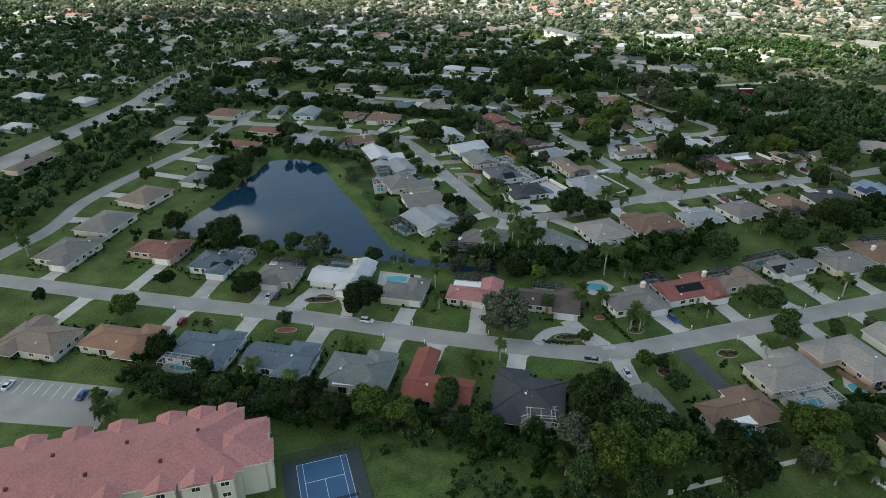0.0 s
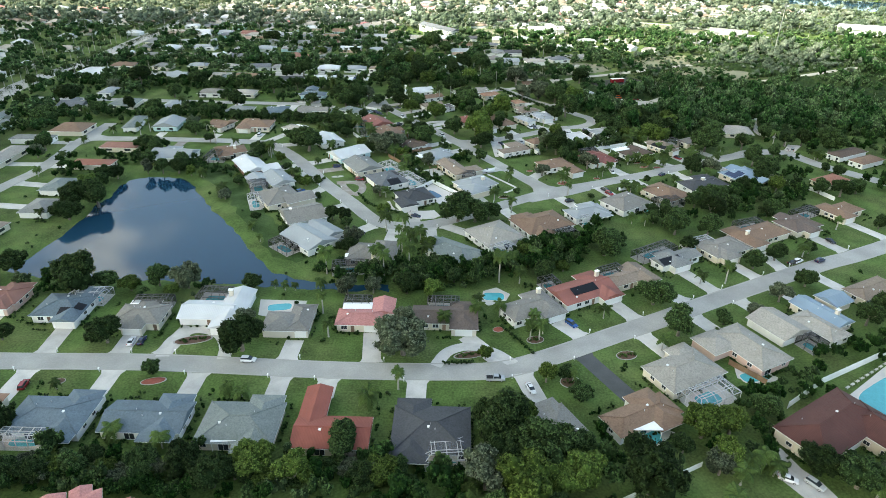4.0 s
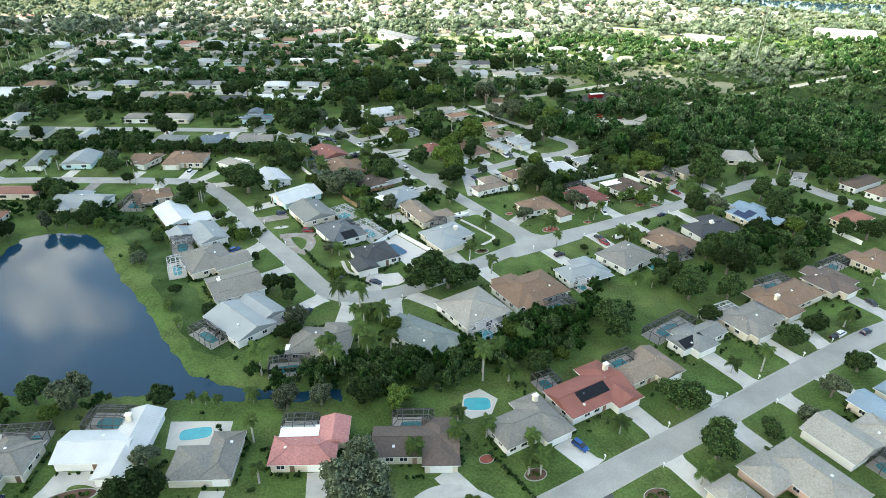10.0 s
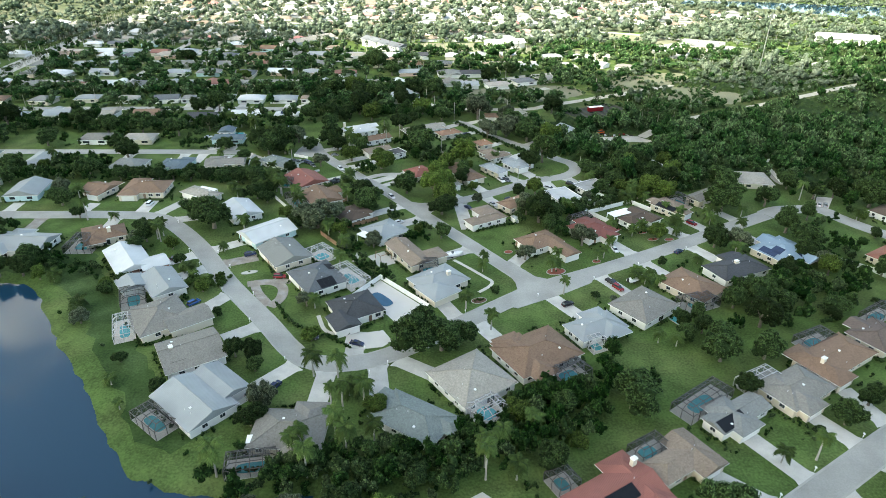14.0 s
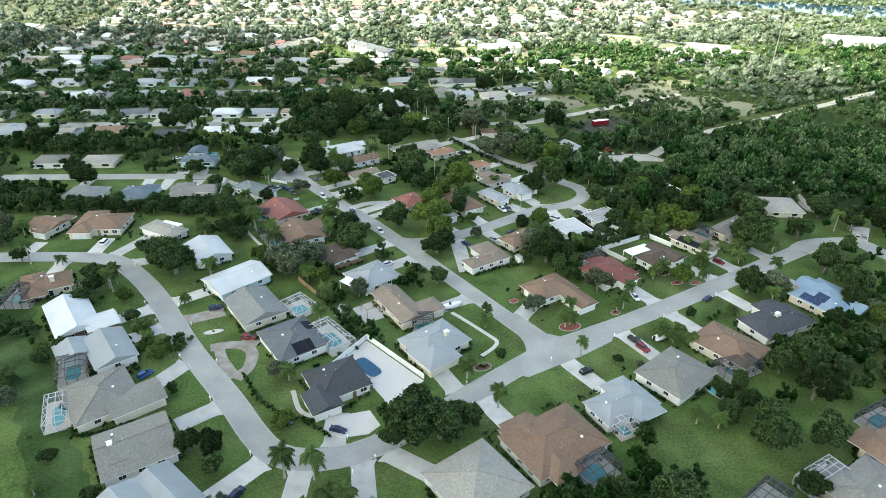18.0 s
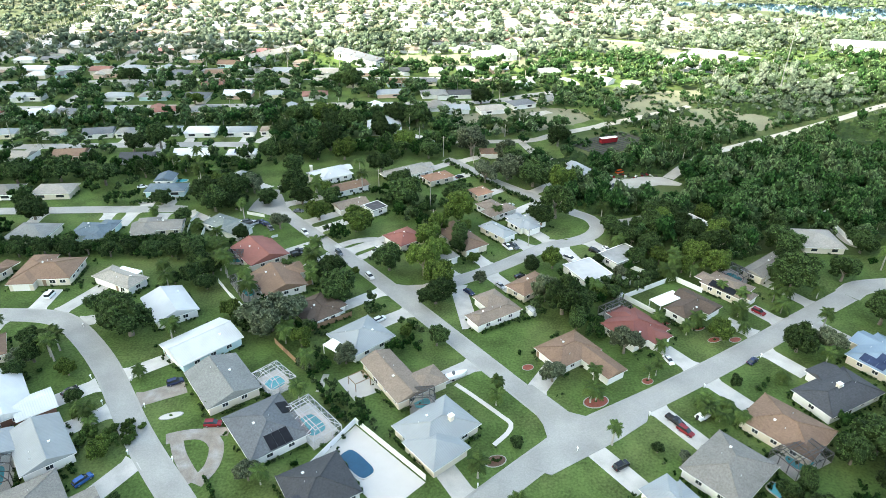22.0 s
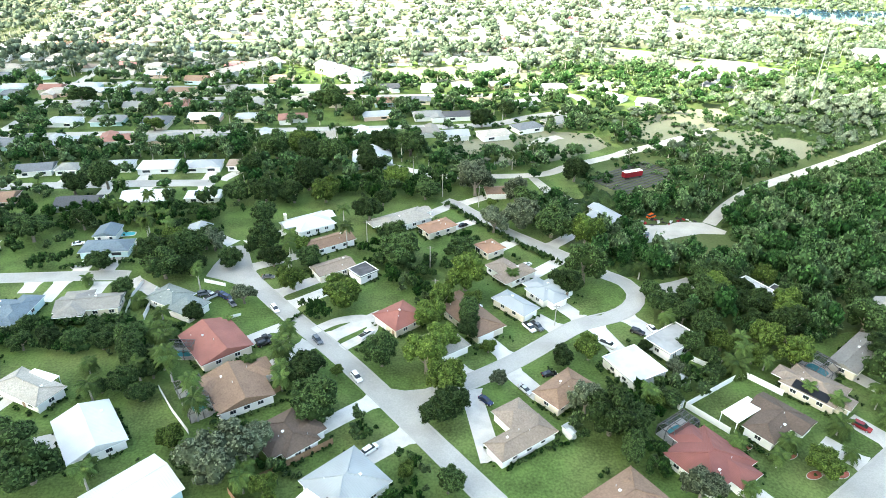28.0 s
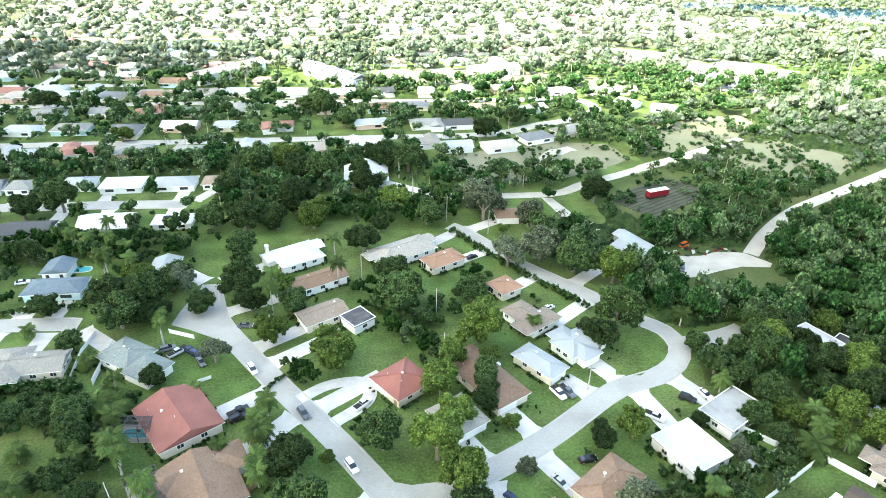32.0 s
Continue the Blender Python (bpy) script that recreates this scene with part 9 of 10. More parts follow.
apartment_block(400, 640, -20, 50, 20, 2, "white", "white", "large white building among trees", 3)

patch("car_park", ASPHALT, "wide grey car park in the sun", (216, 607), (257, 643), (286, 625), (293, 614), (270, 595), (239, 569), (220, 574), (196, 598), category="car park", z=0.085, clear=False)
rough_patch("track_verge", SCRUB, "mown grass verge beside a gravel track", [(150, 412), (172, 424), (205, 441), (235, 458), (300, 492), (306, 478), (240, 444), (196, 421), (160, 404)], 0.03, "verge", 30, 0.4, 0.9, 15)
CLEAR += [(63, 198, 7), (70, 193, 7), (59, 209, 7), (78, 198, 7), (72, 206, 7), (85, 201, 7), (172, 455, 14), (195, 455, 16), (190, 475, 13), (212, 463, 9), (95, 362, 6), (108, 360, 7), (120, 364, 6)]
CLEAR += [(160 + q * 10, 411 + q * 5.1, 6.5) for q in range(15)]
rough_patch("scrub_ground", SCRUB, "weedy ground under open scrub", [(118, 456), (165, 425), (230, 452), (330, 500), (360, 560), (262, 612), (215, 560), (178, 548), (130, 506)], 0.018, "field", 0, seed=23)
rough_patch("field_weeds", MEADOW, "sunlit weedy ground with scattered scrub", [(150, 462), (172, 440), (192, 438), (220, 455), (214, 476), (190, 488), (166, 478)], 0.035, "field", 190, 0.7, 2.2, 16)
for x, y, a, w, d, tone, wall in ((61, 484, 12, 17, 11, "beige", "white"), (80, 494, 20, 16, 11, "slate", "white"), (98, 502, 28, 15, 11, "grey", "cream"), (41, 485, 4, 14, 11, "silver", "white"),
                                  (46, 517, 184, 15, 11, "charcoal", "white"), (90, 540, 205, 15, 10, "silver", "white"), (139, 573, 170, 17, 10, "white", "white"), (156, 574, 176, 12, 10, "beige", "cream"),
                                  (164, 536, 150, 16, 11, "tangrey", "white"), (147, 547, 130, 13, 10, "white", "white"), (64, 544, 186, 16, 10, "tan", "cream"), (116, 574, 180, 16, 10, "silver", "white")):
    house(x, y, a, w, d, tone, "hip" if w > 15 else "gable", wall, 3.5, f"small {wall} house with a {tone} roof on a curved street", near=False)

FAR = [(504, -262, 36), (563, -262, 90), (591, -117, -20), (606, -262, -128), (662, -270, -60), (668, 20, 150), (745, -270, -20), (750, 20, 320), (800, -270, 420), (855, -300, 330), (910, -320, 330), (965, -330, 430), (1020, -360, 520), (1080, -360, 520)]
for i, (fy, x0, x1) in enumerate(FAR):
    road("road_far", 6.5, [(x0, fy), ((x0 + x1) / 2, fy + 4 * math.sin(i)), (x1, fy)], z=0.05, kerb=False)
for fy in range(505, 1000, 100):
    road("road_far", 6.0, [(-185, fy), (-183, fy + 60)], z=0.04, kerb=False)
road("road_far", 7.0, [(36, 503), (65, 506), (87, 517), (110, 526), (124, 538), (127, 549), (123, 560), (108, 564), (88, 563)], z=0.045, kerb=False)
index_clear()
rf = random.Random(5)
TONES_NEAR = ["white"] * 3 + ["silver"] * 6 + ["grey"] * 3 + ["beige", "beige", "tangrey", "tangrey", "tan", "brown", "charcoal", "slate", "slate", "redbrown"]
TONES_FAR = ["white"] * 2 + ["beige"] * 4 + ["tan"] * 4 + ["pink", "orange", "silver", "silver", "silver", "grey", "grey"]
rows, joined = [(y, -700, -292) for y in range(160, 720, 55)] + [(436, -250, -132), (385, -250, -118), (363, -250, -118)] + FAR, []
for fy, x0, x1 in rows:
    for s in (-1, 1):
        x = x0 + rf.uniform(0, 8)
        while x < x1:
            hy = fy + s * rf.uniform(13.5, 18.5)
            w, d = rf.uniform(13, 17.5), rf.uniform(9.5, 12.5)
            if free(x, hy, 5) and (abs(x) < 130 + (hy - 200) * 0.75 or x < -285) and (x > -285 or fy < 500 or abs(x) < 700) and not (fy < 440 and s > 0 and fy < 400):
                tone = rf.choice(TONES_NEAR if fy < 640 else TONES_FAR)
                wall = rf.choice(["white", "white", "cream", "cream", "aqua", "pink"])
                if fy < 620 and x > -285:
                    turn = rf.uniform(-9, 9) + (90 if rf.random() < 0.12 else 0)
                    fh = house(x, hy, turn + (0 if s > 0 else 180), w, d, tone, rf.choice(["hip", "gable", "hip"]), wall, 3.5, f"small {wall} house with a pale roof in a far row", near=False)
                    if fy < 570 and rf.random() < 0.6:
                        house_wing(fh, rf.choice([-1, 1]) * w * 0.26, -d * 0.42, 0, w * 0.45, d * 0.75, "gable")
                else:
                    joined.append((x, hy, w, d, tone, wall))
                    CLEAR.append((x, hy, 6.5))
            x += w + rf.uniform(4, 12)


def join_houses(items, roof_key):
    """Houses of the farthest rows, with one roof tone, in one mesh."""
    v, f, mi = [], [], []
    for x, y, w, d, tone, wall in items:
        a, b, h = w / 2, d / 2 + 0.6, 2.4
        k = len(v)
        bv, bf = boxes((x - a + 0.5, y - b + 0.5, 0, x + a - 0.5, y + b - 0.5, h))
        v += bv
        f += [tuple(i + k for i in q) for q in bf]
        mi += [1] * 6
        k = len(v)
        v += [(x - a, y - b, h), (x + a, y - b, h), (x + a, y + b, h), (x - a, y + b, h), (x - a + b, y, h + b * 0.4), (x + a - b, y, h + b * 0.4)]
        f += [(k, k + 1, k + 5, k + 4), (k + 2, k + 3, k + 4, k + 5), (k + 1, k + 2, k + 5), (k + 3, k, k + 4)]
        mi += [0] * 4
    me = mesh("far_houses", v, f, [ROOF[roof_key], WALL["white"]])
    me.polygons.foreach_set("material_index", mi)
    tagged(new("far_houses", me), f"distant white houses with {roof_key} roofs", "houses", kind="stuff")


for key in sorted(set(TONES_FAR)):
    group = [it for it in joined if it[4] == key]
    if group:
        join_houses(group, key)

# ---- woods, hedges and filler trees ----
WOODS = [(74, 353), (82, 343.5), (100, 345.5), (101, 338), (82, 333), (77, 321), (92, 317), (106, 305), (130, 312), (165, 308), (200, 318), (270, 318), (520, 400), (560, 560), (420, 640), (300, 600), (262, 560), (205, 530), (190, 490), (130, 452), (92, 447), (86, 440), (84, 405), (62, 408), (52, 398), (62, 372)]
patch("woods_floor", SCRUB, "dark scrub and leaf litter under the woods", *WOODS, z=0.02, category="woods", clear=False)
index_clear()
rw = random.Random(21)
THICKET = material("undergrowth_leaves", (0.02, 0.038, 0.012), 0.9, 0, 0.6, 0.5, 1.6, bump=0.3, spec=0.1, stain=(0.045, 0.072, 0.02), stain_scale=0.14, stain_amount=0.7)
spots_mid, spots_low, spots_palm = [], [], []
for i in range(16000):
    x, y = (rw.uniform(50, 560), rw.uniform(306, 650)) if i % 2 else (rw.uniform(52, 250), rw.uniform(306, 450))
    if len(spots_mid) + len(spots_low) > 4700 or not inside(x, y, WOODS):
        continue
    dens = noise.noise((x * 0.018, y * 0.018, 1.0))
    if dens < -0.5:
        continue
    r = rw.uniform(0.9, 2.6) if rw.random() < 0.6 else rw.uniform(2.6, 5.0) + dens
    if y > 400 and x < 215:
        r *= 0.6
    if not free(x, y, r * 0.5):
        continue
    f = rw.uniform(0.8, 1.6)
    if rw.random() < 0.06:
        spots_palm.append((x, y, rw.uniform(3.0, 5.5), rw.uniform(1.8, 2.8), 1.0))
        continue
    (spots_mid if x < 150 and y < 380 else spots_low).append((x, y, r * f * 0.8, r * 1.12, f))
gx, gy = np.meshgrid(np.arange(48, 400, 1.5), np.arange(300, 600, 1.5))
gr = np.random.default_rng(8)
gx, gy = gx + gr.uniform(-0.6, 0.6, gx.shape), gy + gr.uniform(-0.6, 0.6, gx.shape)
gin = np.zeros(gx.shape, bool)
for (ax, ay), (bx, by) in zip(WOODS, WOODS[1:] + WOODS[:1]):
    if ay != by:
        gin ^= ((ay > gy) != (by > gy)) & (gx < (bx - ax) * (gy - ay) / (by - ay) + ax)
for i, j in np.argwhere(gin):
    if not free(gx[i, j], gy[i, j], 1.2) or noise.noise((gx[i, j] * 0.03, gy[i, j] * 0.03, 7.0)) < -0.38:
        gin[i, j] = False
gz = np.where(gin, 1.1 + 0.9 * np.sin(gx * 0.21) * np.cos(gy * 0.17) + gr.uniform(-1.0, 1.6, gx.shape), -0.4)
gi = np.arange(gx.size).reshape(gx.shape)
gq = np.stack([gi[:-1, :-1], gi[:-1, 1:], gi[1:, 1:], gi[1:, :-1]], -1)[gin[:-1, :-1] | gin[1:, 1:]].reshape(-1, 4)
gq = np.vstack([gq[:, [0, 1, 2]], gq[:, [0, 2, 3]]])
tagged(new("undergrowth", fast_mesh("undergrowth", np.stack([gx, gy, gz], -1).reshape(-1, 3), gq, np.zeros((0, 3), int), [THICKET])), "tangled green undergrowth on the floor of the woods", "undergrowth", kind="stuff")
stamp("woods", MID, spots_mid, [WOODLEAF, WOODSHADE], "dense green woods of mixed trees and scrub", "woods")
stamp("woods_middle", FINE, [s for s in spots_low if s[0] < 215 and s[1] < 425], [WOODLEAF, WOODSHADE], "green woods of mixed trees and palms", "woods")
stamp("woods_far", LOW, [s for s in spots_low if s[0] < 300 and s[1] < 462 and not (s[0] < 215 and s[1] < 425)], [WOODLEAF, WOODSHADE], "far green woods of mixed trees", "woods")
# Beyond y = 462 the woods take the leaf colour paled for sunlight.
stamp("woods_pale", LOW, [s for s in spots_low if s[0] < 300 and s[1] >= 462], [HAZELEAF, HAZECORE], "trees at the far side of the woods, leaf colour paled for sun and haze", "woods")
stamp("woods_farthest", TINY, [s for s in spots_low if s[0] >= 300], [WOODLEAF, WOODSHADE], "far green woods of mixed trees", "woods")
stamp("scrub", LOW, TUFTS, [WOODLEAF, WOODSHADE], "low scrub tufts on open ground", "scrub")

spots = []
for i in range(70000):
    x, y = rw.uniform(-820, 700), rw.uniform(425 if i % 3 else 130, 1150 if i % 2 else 700)
    if len(spots) > 8600 or (y < 425 and x > -205 - (y < 300) * 20) or abs(x) > (170 + (y - 200) * 0.78 if x > 0 else 270 + (y - 120) * 0.82) or inside(x, y, WOODS):
        continue
    r = rw.uniform(1.4, 3.2) if rw.random() < 0.5 else rw.uniform(3.2, 5.8)
    if y > 640:
        r *= 1.25
    if noise.noise((x * 0.012, y * 0.012, 5.0)) < -0.42 or not free(x, y, r * (0.3 if y < 640 else 0.16)):
        continue
    f = rw.uniform(0.8, 1.15)
    if rw.random() < 0.1 and y < 800:
        spots_palm.append((x, y, rw.uniform(5, 9.5), rw.uniform(2.0, 3.0), 1.0))
    else:
        spots.append((x, y, r * f * 0.9, r, f))
for i in range(2600):                                    # the tree-filled lots beside the avenue
    x, y = rw.uniform(-470, -200), rw.uniform(110, 450)
    r = rw.uniform(1.6, 5.4)
    if abs(x) < 250 + (y - 110) * 0.75 and not inside(x, y, POND) and free(x, y, r * 0.45) and noise.noise((x * 0.03, y * 0.03, 9.0)) > -0.3:
        f = rw.uniform(0.8, 1.2)
        spots.append((x, y, r * f * 0.9, r, f))
        FREE_GRID.setdefault((int(x // 12), int(y // 12)), []).append((x, y, r * 0.5))
for x, y, r in ((76, 522, 6), (58, 500, 5), (132, 544, 5.5), (108, 490, 7), (104, 494, 5), (170, 561, 7), (165, 521, 6), (108, 582, 5), (194, 590, 6), (207, 599, 6), (227, 608, 5), (267, 647, 9), (68, 474, 4), (155, 617, 7), (188, 615, 7), (122, 510, 5), (116, 498, 4.5)):
    for q in range(4):
        s = r * rw.uniform(0.5, 0.85)
        spots.append((x + rw.uniform(-0.5, 0.5) * r, y + rw.uniform(-0.5, 0.5) * r, s, s, rw.uniform(0.9, 1.2)))
for i in range(9000):                                    # yards of the middle rows
    x, y = rw.uniform(-262, 140), rw.uniform(440, 640)
    r = rw.uniform(1.2, 2.6) if rw.random() < 0.55 else rw.uniform(2.6, 5.6)
    if len(spots) < 10400 and not inside(x, y, WOODS) and free(x, y, r * 0.12) and noise.noise((x * 0.025, y * 0.025, 6.0)) > -0.25 and abs(x) < 130 + (y - 200) * 0.75:
        f = rw.uniform(0.85, 1.25)
        spots.append((x, y, r * f * 0.85, r, f))
        FREE_GRID.setdefault((int(x // 12), int(y // 12)), []).append((x, y, r * 0.6))
for i in range(9000):                                    # tree cover over the farthest lots
    x, y = rw.uniform(-760, 640), rw.uniform(640, 1100)
    r = rw.uniform(2.0, 5.5)
    if len(spots) < 13200 and free(x, y, 0.0) and noise.noise((x * 0.015, y * 0.015, 8.0)) > -0.3 and abs(x) < 130 + (y - 200) * 0.78:
        f = rw.uniform(0.8, 1.2)
        spots.append((x, y, r * f * 0.8, r, f))
for k in range(70):                                     # palm rows beside the avenue
    y = 330 + k * 9.0
    for ax in ((-294.5, -271.5) if y > 560 else (-296.0, -268.0)):
        spots_palm.append((ax, y, rw.uniform(6.5, 9.5), 2.7, 1.0))
stamp("far_trees", LOW, [s for s in spots if s[1] < 560], [WOODLEAF, WOODSHADE], "far green trees between rows of houses", "trees")
stamp("far_trees", TINY, [s for s in spots if 560 <= s[1] < 620], [WOODLEAF, WOODSHADE], "far green trees between rows of pale houses", "trees")
stamp("farthest_trees", TINY, [s for s in spots if s[1] >= 620], [HAZELEAF, HAZECORE], "distant green trees across the town", "trees")
stamp("far_palms", STARS, spots_palm, [FROND], "feathery palm heads among far trees", "palms")
pv, pf = [], []
for x, y, z, r, f in spots_palm:
    tv, tf = tube([(x, y, -0.1), (x + 0.1, y, z * 0.5), (x, y, z + 0.1)], [0.28, 0.2, 0.16], 4)
    pf += [tuple(i + len(pv) for i in q) for q in tf]
    pv += tv
tagged(new("far_palm_trunks", mesh("far_palm_trunks", pv, pf, PALMBARK)), "pale slender trunks of far palms", "palms", kind="stuff")

BRAKE = [(118, 456), (165, 425), (230, 452), (330, 500), (360, 560), (262, 612), (215, 560), (178, 548), (130, 506)]
brake_dark, brake_pale = [], []
for i in range(5200):
    x, y = rw.uniform(112, 362), rw.uniform(420, 615)
    k = noise.noise((x * 0.035, y * 0.035, 4.0))
    r = rw.uniform(0.7, 1.9) if rw.random() < 0.7 else rw.uniform(1.9, 4.2)
    if len(brake_dark) + len(brake_pale) < 1500 and inside(x, y, BRAKE) and k > -0.25 and free(x, y, r * 0.3):
        f = rw.uniform(0.8, 1.4)
        (brake_dark if rw.random() < 0.45 + k * 0.5 else brake_pale).append((x, y, r * f * 0.7, r, f))
stamp("scrub", LOW, brake_dark, [WOODLEAF, WOODSHADE], "tall green scrub and young trees beside a gravel track", "scrub")
stamp("scrub", LOW, brake_pale, [HAZELEAF, HAZECORE], "scrub beside a gravel track, leaf colour paled for sun and haze", "scrub")

# ---- hedgerows, garden trees and shrubs ----
rb = random.Random(31)
belt_mid, belt_low = [], []


def belt(width, count, r0, r1, *pts, gap=0.35):
    """Trees crowded along a line."""
    line = smooth_line(pts, 1.5)
    for _ in range(count * 3):
        q = line[rb.randrange(len(line))]
        x, y = q.x + rb.uniform(-width, width) / 2, q.y + rb.uniform(-width, width) / 2
        r = rb.uniform(r0, r1)
        if free(x, y, r * gap):
            f = rb.uniform(0.9, 1.5)
            belt_mid.append((x, y, r * f * 0.75, r, f))
            FREE_GRID.setdefault((int(x // 12), int(y // 12)), []).append((x, y, r * 0.45))


def grove(count, r0, r1, *poly):
    """Trees crowded over an area."""
    xs, ys = [p[0] for p in poly], [p[1] for p in poly]
    for _ in range(count * 5):
        x, y, r = rb.uniform(min(xs), max(xs)), rb.uniform(min(ys), max(ys)), rb.uniform(r0, r1)
        if count and inside(x, y, list(poly)) and free(x, y, r * 0.35):
            count -= 1
            f = rb.uniform(0.9, 1.4)
            belt_mid.append((x, y, r * f * 0.75, r, f))
            FREE_GRID.setdefault((int(x // 12), int(y // 12)), []).append((x, y, r * 0.6))


grove(34, 1.8, 3.8, (2, 58), (46, 60), (50, 83), (-4, 83))
grove(24, 1.8, 3.6, (60, 76), (76, 92), (90, 108), (80, 112), (58, 90))
grove(150, 2.0, 4.8, (158, 297), (178, 284), (196, 268), (240, 240), (330, 270), (300, 325), (200, 320), (165, 310))
grove(50, 1.8, 4.2, (172, 250), (205, 222), (260, 215), (250, 240), (185, 262))
grove(110, 1.6, 4.2, (-250, 372), (-100, 370), (-62, 376), (-60, 430), (-250, 430))
grove(60, 1.4, 3.6, (-250, 298), (-200, 298), (-198, 360), (-250, 360))
grove(60, 1.8, 4.4, (-46, 420), (30, 414), (28, 430), (-50, 432))
grove(60, 1.8, 4.0, (100, 226), (130, 243), (160, 262), (150, 232), (128, 212), (108, 206))
belt(13, 70, 1.4, 4.2, (-150, 80), (-110, 78), (-70, 78), (-40, 78), (-14, 78))
belt(16, 40, 1.8, 4.5, (-14, 76), (10, 78), (30, 82), (48, 80))
belt(10, 34, 1.2, 3.2, (62, 92), (76, 103), (92, 112), (118, 126), (150, 140))
belt(15, 95, 1.4, 3.8, (-36, 162), (-22, 163), (-8, 163), (6, 164), (20, 168), (38, 178), (60, 192))
belt(7, 16, 1.0, 2.6, (60, 192), (80, 204), (100, 214), (124, 226), (150, 238))
belt(8, 22, 1.2, 3.4, (-150, 150), (-120, 149), (-92, 149), (-78, 150))
belt(6, 20, 1.2, 2.8, (-125, 258), (-112, 252), (-100, 246))
belt(5, 22, 1.0, 2.6, (-100, 328), (-80, 326), (-66, 322), (-52, 334))
belt(6, 24, 1.4, 3.4, (-110, 368), (-92, 368), (-76, 368), (-66, 376))
belt(8, 34, 1.5, 3.8, (-130, 396), (-105, 398), (-80, 400), (-58, 402), (-48, 415))
belt(10, 46, 1.6, 4.2, (-48, 418), (-30, 420), (-12, 418), (8, 416), (24, 420))
belt(6, 26, 1.2, 3.2, (-38, 390), (-40, 376), (-34, 362), (-26, 350), (-18, 338))
belt(7, 26, 1.2, 3.4, (-4, 372), (2, 358), (8, 346), (14, 336), (20, 328))
belt(7, 26, 1.2, 3.2, (56, 300), (64, 286), (60, 276), (52, 268))
belt(6, 24, 1.2, 3.0, (75, 300), (90, 302), (104, 306), (120, 312))
belt(5, 22, 0.9, 2.4, (-22, 264), (-14, 250), (-6, 240))
belt(5, 18, 0.9, 2.4, (-36, 296), (-30, 284), (-24, 274))
belt(6, 22, 1.2, 3.0, (100, 224), (118, 236), (138, 246), (156, 262))
belt(5, 18, 1.2, 3.2, (150, 268), (165, 278), (185, 300), (200, 316))
belt(5, 20, 1.4, 3.4, (62, 405), (54, 396), (58, 380), (66, 366))
belt(10, 26, 1.4, 3.6, (-190, 262), (-178, 252), (-170, 240))
belt(8, 40, 1.2, 3.4, (-205, 140), (-208, 180), (-212, 230), (-206, 280))
belt(6, 40, 1.5, 3.6, (-262, 150), (-266, 260), (-266, 380), (-266, 500))
belt(16, 150, 1.6, 4.6, (-245, 402), (-190, 402), (-120, 400), (-62, 402))
belt(9, 110, 1.3, 3.4, (-245, 334), (-190, 332), (-140, 330), (-96, 327), (-66, 322))
belt(14, 110, 1.6, 4.4, (-250, 470), (-190, 472), (-120, 470), (-40, 470), (10, 466))
belt(14, 60, 1.4, 4.0, (-226, 120), (-230, 180), (-236, 250), (-240, 330))
belt(9, 40, 1.2, 3.4, (-174, 318), (-172, 340), (-150, 345), (-128, 340))
belt(8, 26, 1.0, 2.8, (-165, 262), (-150, 258), (-146, 280))
belt(6, 26, 1.2, 3.2, (-30, 350), (-22, 338), (-12, 326), (-4, 314))
belt(8, 40, 1.2, 3.6, (10, 345), (16, 356), (26, 362), (30, 374))
belt(7, 40, 1.2, 3.4, (44, 282), (56, 288), (70, 292), (84, 296))
belt(5, 26, 1.0, 2.6, (-4, 262), (6, 270), (-2, 282), (-12, 298))
belt(10, 24, 1.2, 3.0, (-5, 205), (2, 202), (12, 206))
belt(9, 80, 1.2, 3.0, (-140, 77), (-110, 76), (-70, 76), (-40, 75), (-8, 75), gap=0.05)
belt(14, 90, 1.2, 3.2, (-32, 161), (-16, 160), (0, 161), (14, 166), (30, 174), (44, 182), gap=0.0)
belt(9, 50, 0.9, 2.4, (-36, 165), (-14, 165), (2, 164), (24, 176), (34, 184), gap=0.0)

gaps = random.Random(12)
for i in range(9000):
    x, y = gaps.uniform(-230, 215), gaps.uniform(66, 430)
    r = gaps.uniform(0.8, 2.9)
    if abs(x) > 60 + (y + 60) * 0.72 or inside(x, y, WOODS) or len(belt_mid) > 1700 or not free(x, y, r * 0.5):
        continue
    d = noise.noise((x * 0.05, y * 0.05, 3.0))
    if d < 0.08:
        continue
    f = gaps.uniform(0.8, 1.4)
    belt_mid.append((x, y, r * f * 0.75, r, f))
    FREE_GRID.setdefault((int(x // 12), int(y // 12)), []).append((x, y, r * 0.8 + 0.6))
stamp("garden_trees", MID, belt_mid, [HEDGE, HEDGESHADE], "crowded garden trees and tall hedges between the lots", "trees")

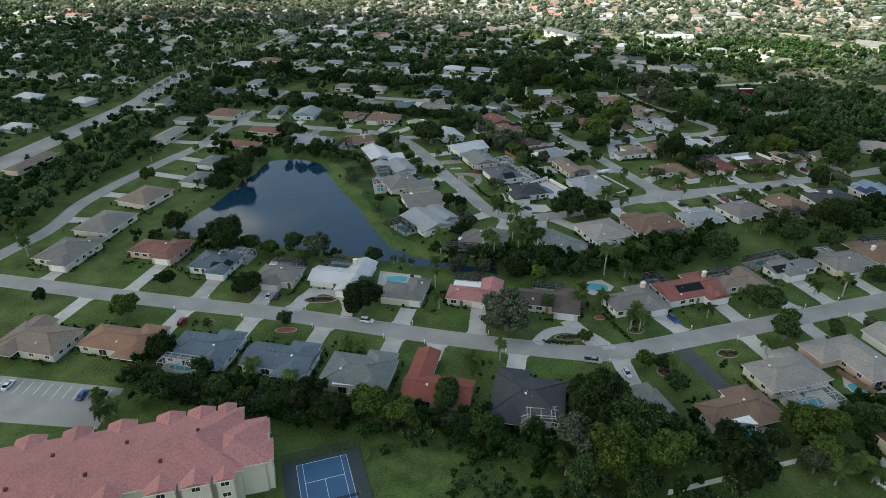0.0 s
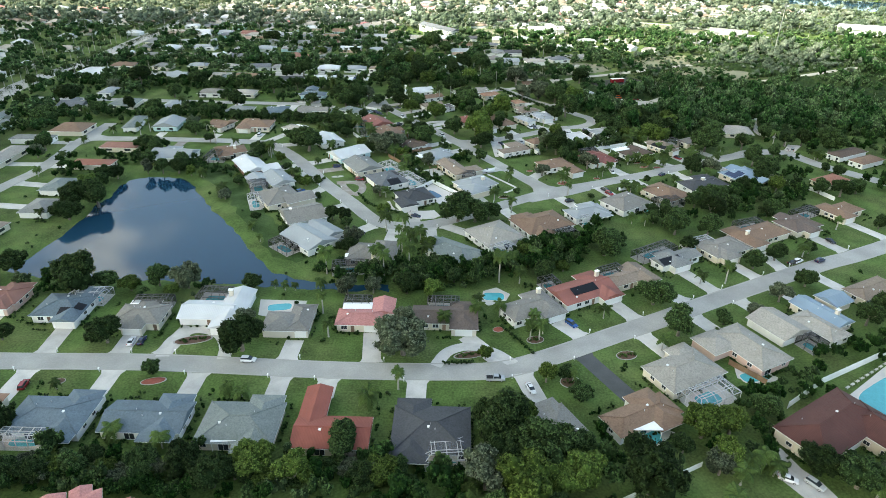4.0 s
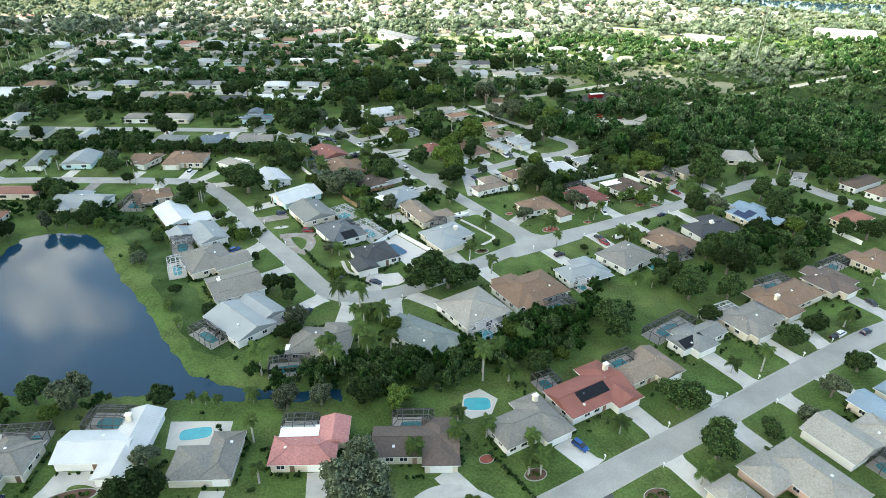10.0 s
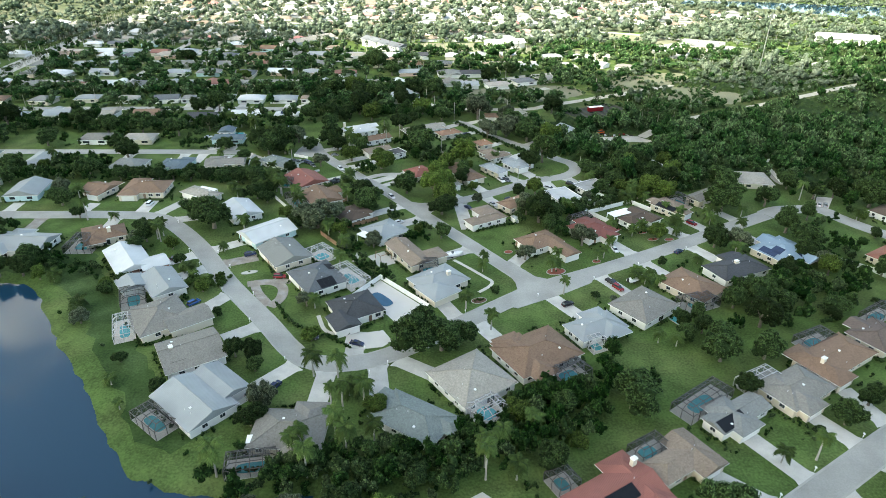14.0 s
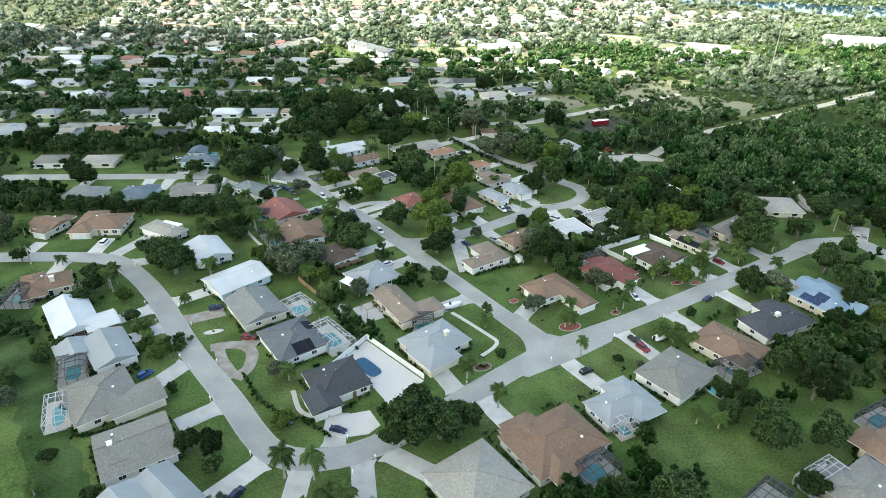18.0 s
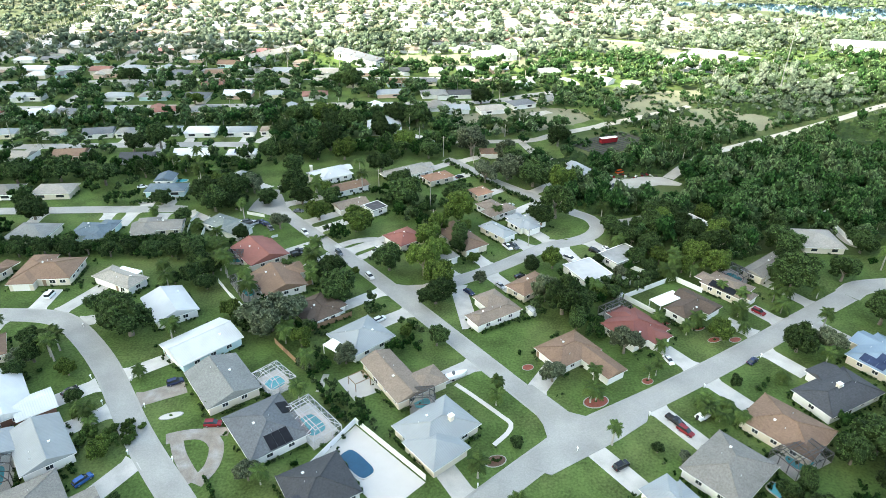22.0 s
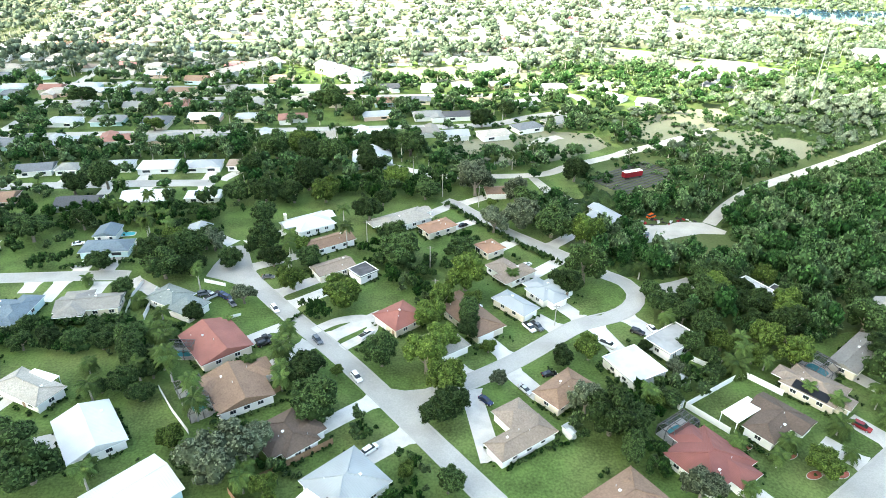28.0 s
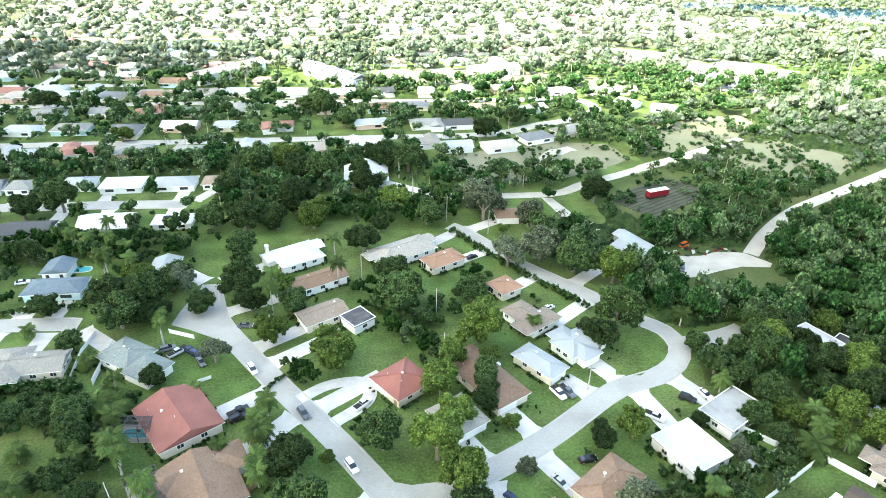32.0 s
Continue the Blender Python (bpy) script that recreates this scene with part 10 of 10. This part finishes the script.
beds = []
for o in list(bpy.data.objects):
    if o.name.split(".")[0] == "house" and o.parent is None and o.location.y < 430 and abs(o.location.x) < 200:
        wl_ = [c for c in o.children if c.name.startswith("wall")][0]
        xs = [v.co.x for v in wl_.data.vertices]
        ys = [v.co.y for v in wl_.data.vertices]
        for _ in range(24):
            side = gaps.randrange(4)
            u = gaps.random()
            px = min(xs) + u * (max(xs) - min(xs)) if side < 2 else (min(xs) - 1.1 if side == 2 else max(xs) + 1.1)
            py = min(ys) + u * (max(ys) - min(ys)) if side >= 2 else (max(ys) + 1.1 if side == 1 else min(ys) - 1.0)
            q = o.matrix_basis @ Vector((px, py, 0))
            if side == 0 and gaps.random() < 0.4:
                continue
            r = gaps.uniform(0.45, 0.95)
            beds.append((q.x, q.y, r * 0.5, r, gaps.uniform(0.8, 1.2)))
        for _ in range(5):
            side, off = gaps.choice((-1, 1)), gaps.uniform(2.2, 7.0)
            px, py = (gaps.uniform(min(xs) - 5, max(xs) + 5), (max(ys) if side > 0 else min(ys)) + side * off) if gaps.random() < 0.5 else ((max(xs) if side > 0 else min(xs)) + side * off * 0.6, gaps.uniform(min(ys) - 4, max(ys) + 4))
            q = o.matrix_basis @ Vector((px, py, 0))
            if free(q.x, q.y, 0.8):
                for k in range(gaps.randrange(1, 4)):
                    r = gaps.uniform(0.4, 1.25)
                    beds.append((q.x + gaps.uniform(-1.2, 1.2), q.y + gaps.uniform(-1.2, 1.2), r * 0.5, r, gaps.uniform(0.7, 1.5)))
for (ax, ay), (bx, by) in zip(POND, POND[1:] + POND[:1]):
    for _ in range(int(math.hypot(bx - ax, by - ay) / 5)):
        u, r = gaps.random(), gaps.uniform(0.4, 1.3)
        x, y = ax + (bx - ax) * u + gaps.uniform(-9, 9), ay + (by - ay) * u + gaps.uniform(-9, 9)
        if not inside(x, y, POND) and free(x, y, 0.6):
            beds.append((x, y, r * 0.5, r, gaps.uniform(0.8, 1.6)))
for x, y, rot, w, d, gx in PLOTS:                        # bushes along the house walls
    rs = random.Random(int(x * 7 + y * 3))
    ca, sa = math.cos(radians(rot)), math.sin(radians(rot))
    for side in range(4):
        span = w if side % 2 == 0 else d
        u = -span / 2 + rs.uniform(0.3, 3)
        while u < span / 2:
            for k in range(rs.randint(2, 5)):
                r = rs.uniform(0.4, 0.95)
                lx, ly = ((u, -d / 2 - 0.5), (w / 2 + 0.4, u), (u, d / 2 + 0.5), (-w / 2 - 0.4, u))[side]
                gx_, gy_ = x + lx * ca - ly * sa + rs.uniform(-0.3, 0.3), y + lx * sa + ly * ca + rs.uniform(-0.3, 0.3)
                blocked = side == 0 and abs(u - gx) < 3.8
                for cx, cy, ra, cw, cd in CAGES:
                    dx, dy = gx_ - cx, gy_ - cy
                    cc, ss = math.cos(radians(ra)), math.sin(radians(ra))
                    blocked = blocked or (abs(dx * cc + dy * ss) < cw / 2 + 0.6 and abs(dy * cc - dx * ss) < cd / 2 + 0.6)
                if not blocked and u < span / 2:
                    HEDGES.append((gx_, gy_, r * 0.5, r, rs.uniform(0.8, 1.5)))
                u += r * 1.5
            u += rs.uniform(1.0, 5.0)
stamp("hedges", TINY, HEDGES, [HEDGE, HEDGESHADE], "clipped green hedges along garden edges", "hedge")
stamp("garden_shrubs", LOWBUSH, beds, [HEDGE, HEDGESHADE], "low green shrubs along the house walls", "shrubs")

rng = random.Random(11)
placed = 0
for i in range(7000):
    x, y = rng.uniform(-230, 215), rng.uniform(62, 430)
    r = rng.uniform(2.2, 4.6)
    if placed > 55 or abs(x) > 60 + (y + 60) * 0.72 or inside(x, y, WOODS) or not free(x, y, r * 0.5):
        continue
    if noise.noise((x * 0.04, y * 0.04, 3.0)) < 0.0:
        continue
    k = rng.random()
    if k < 0.25:
        palm(x, y, rng.uniform(3, 8), rng.uniform(1.8, 2.8))
    else:
        tree(x, y, r, "oak" if k < 0.75 else ("light" if k < 0.9 else "grey"), rng.uniform(0.9, 1.25))
    FREE_GRID.setdefault((int(x // 12), int(y // 12)), []).append((x, y, r * 0.8))
    placed += 1
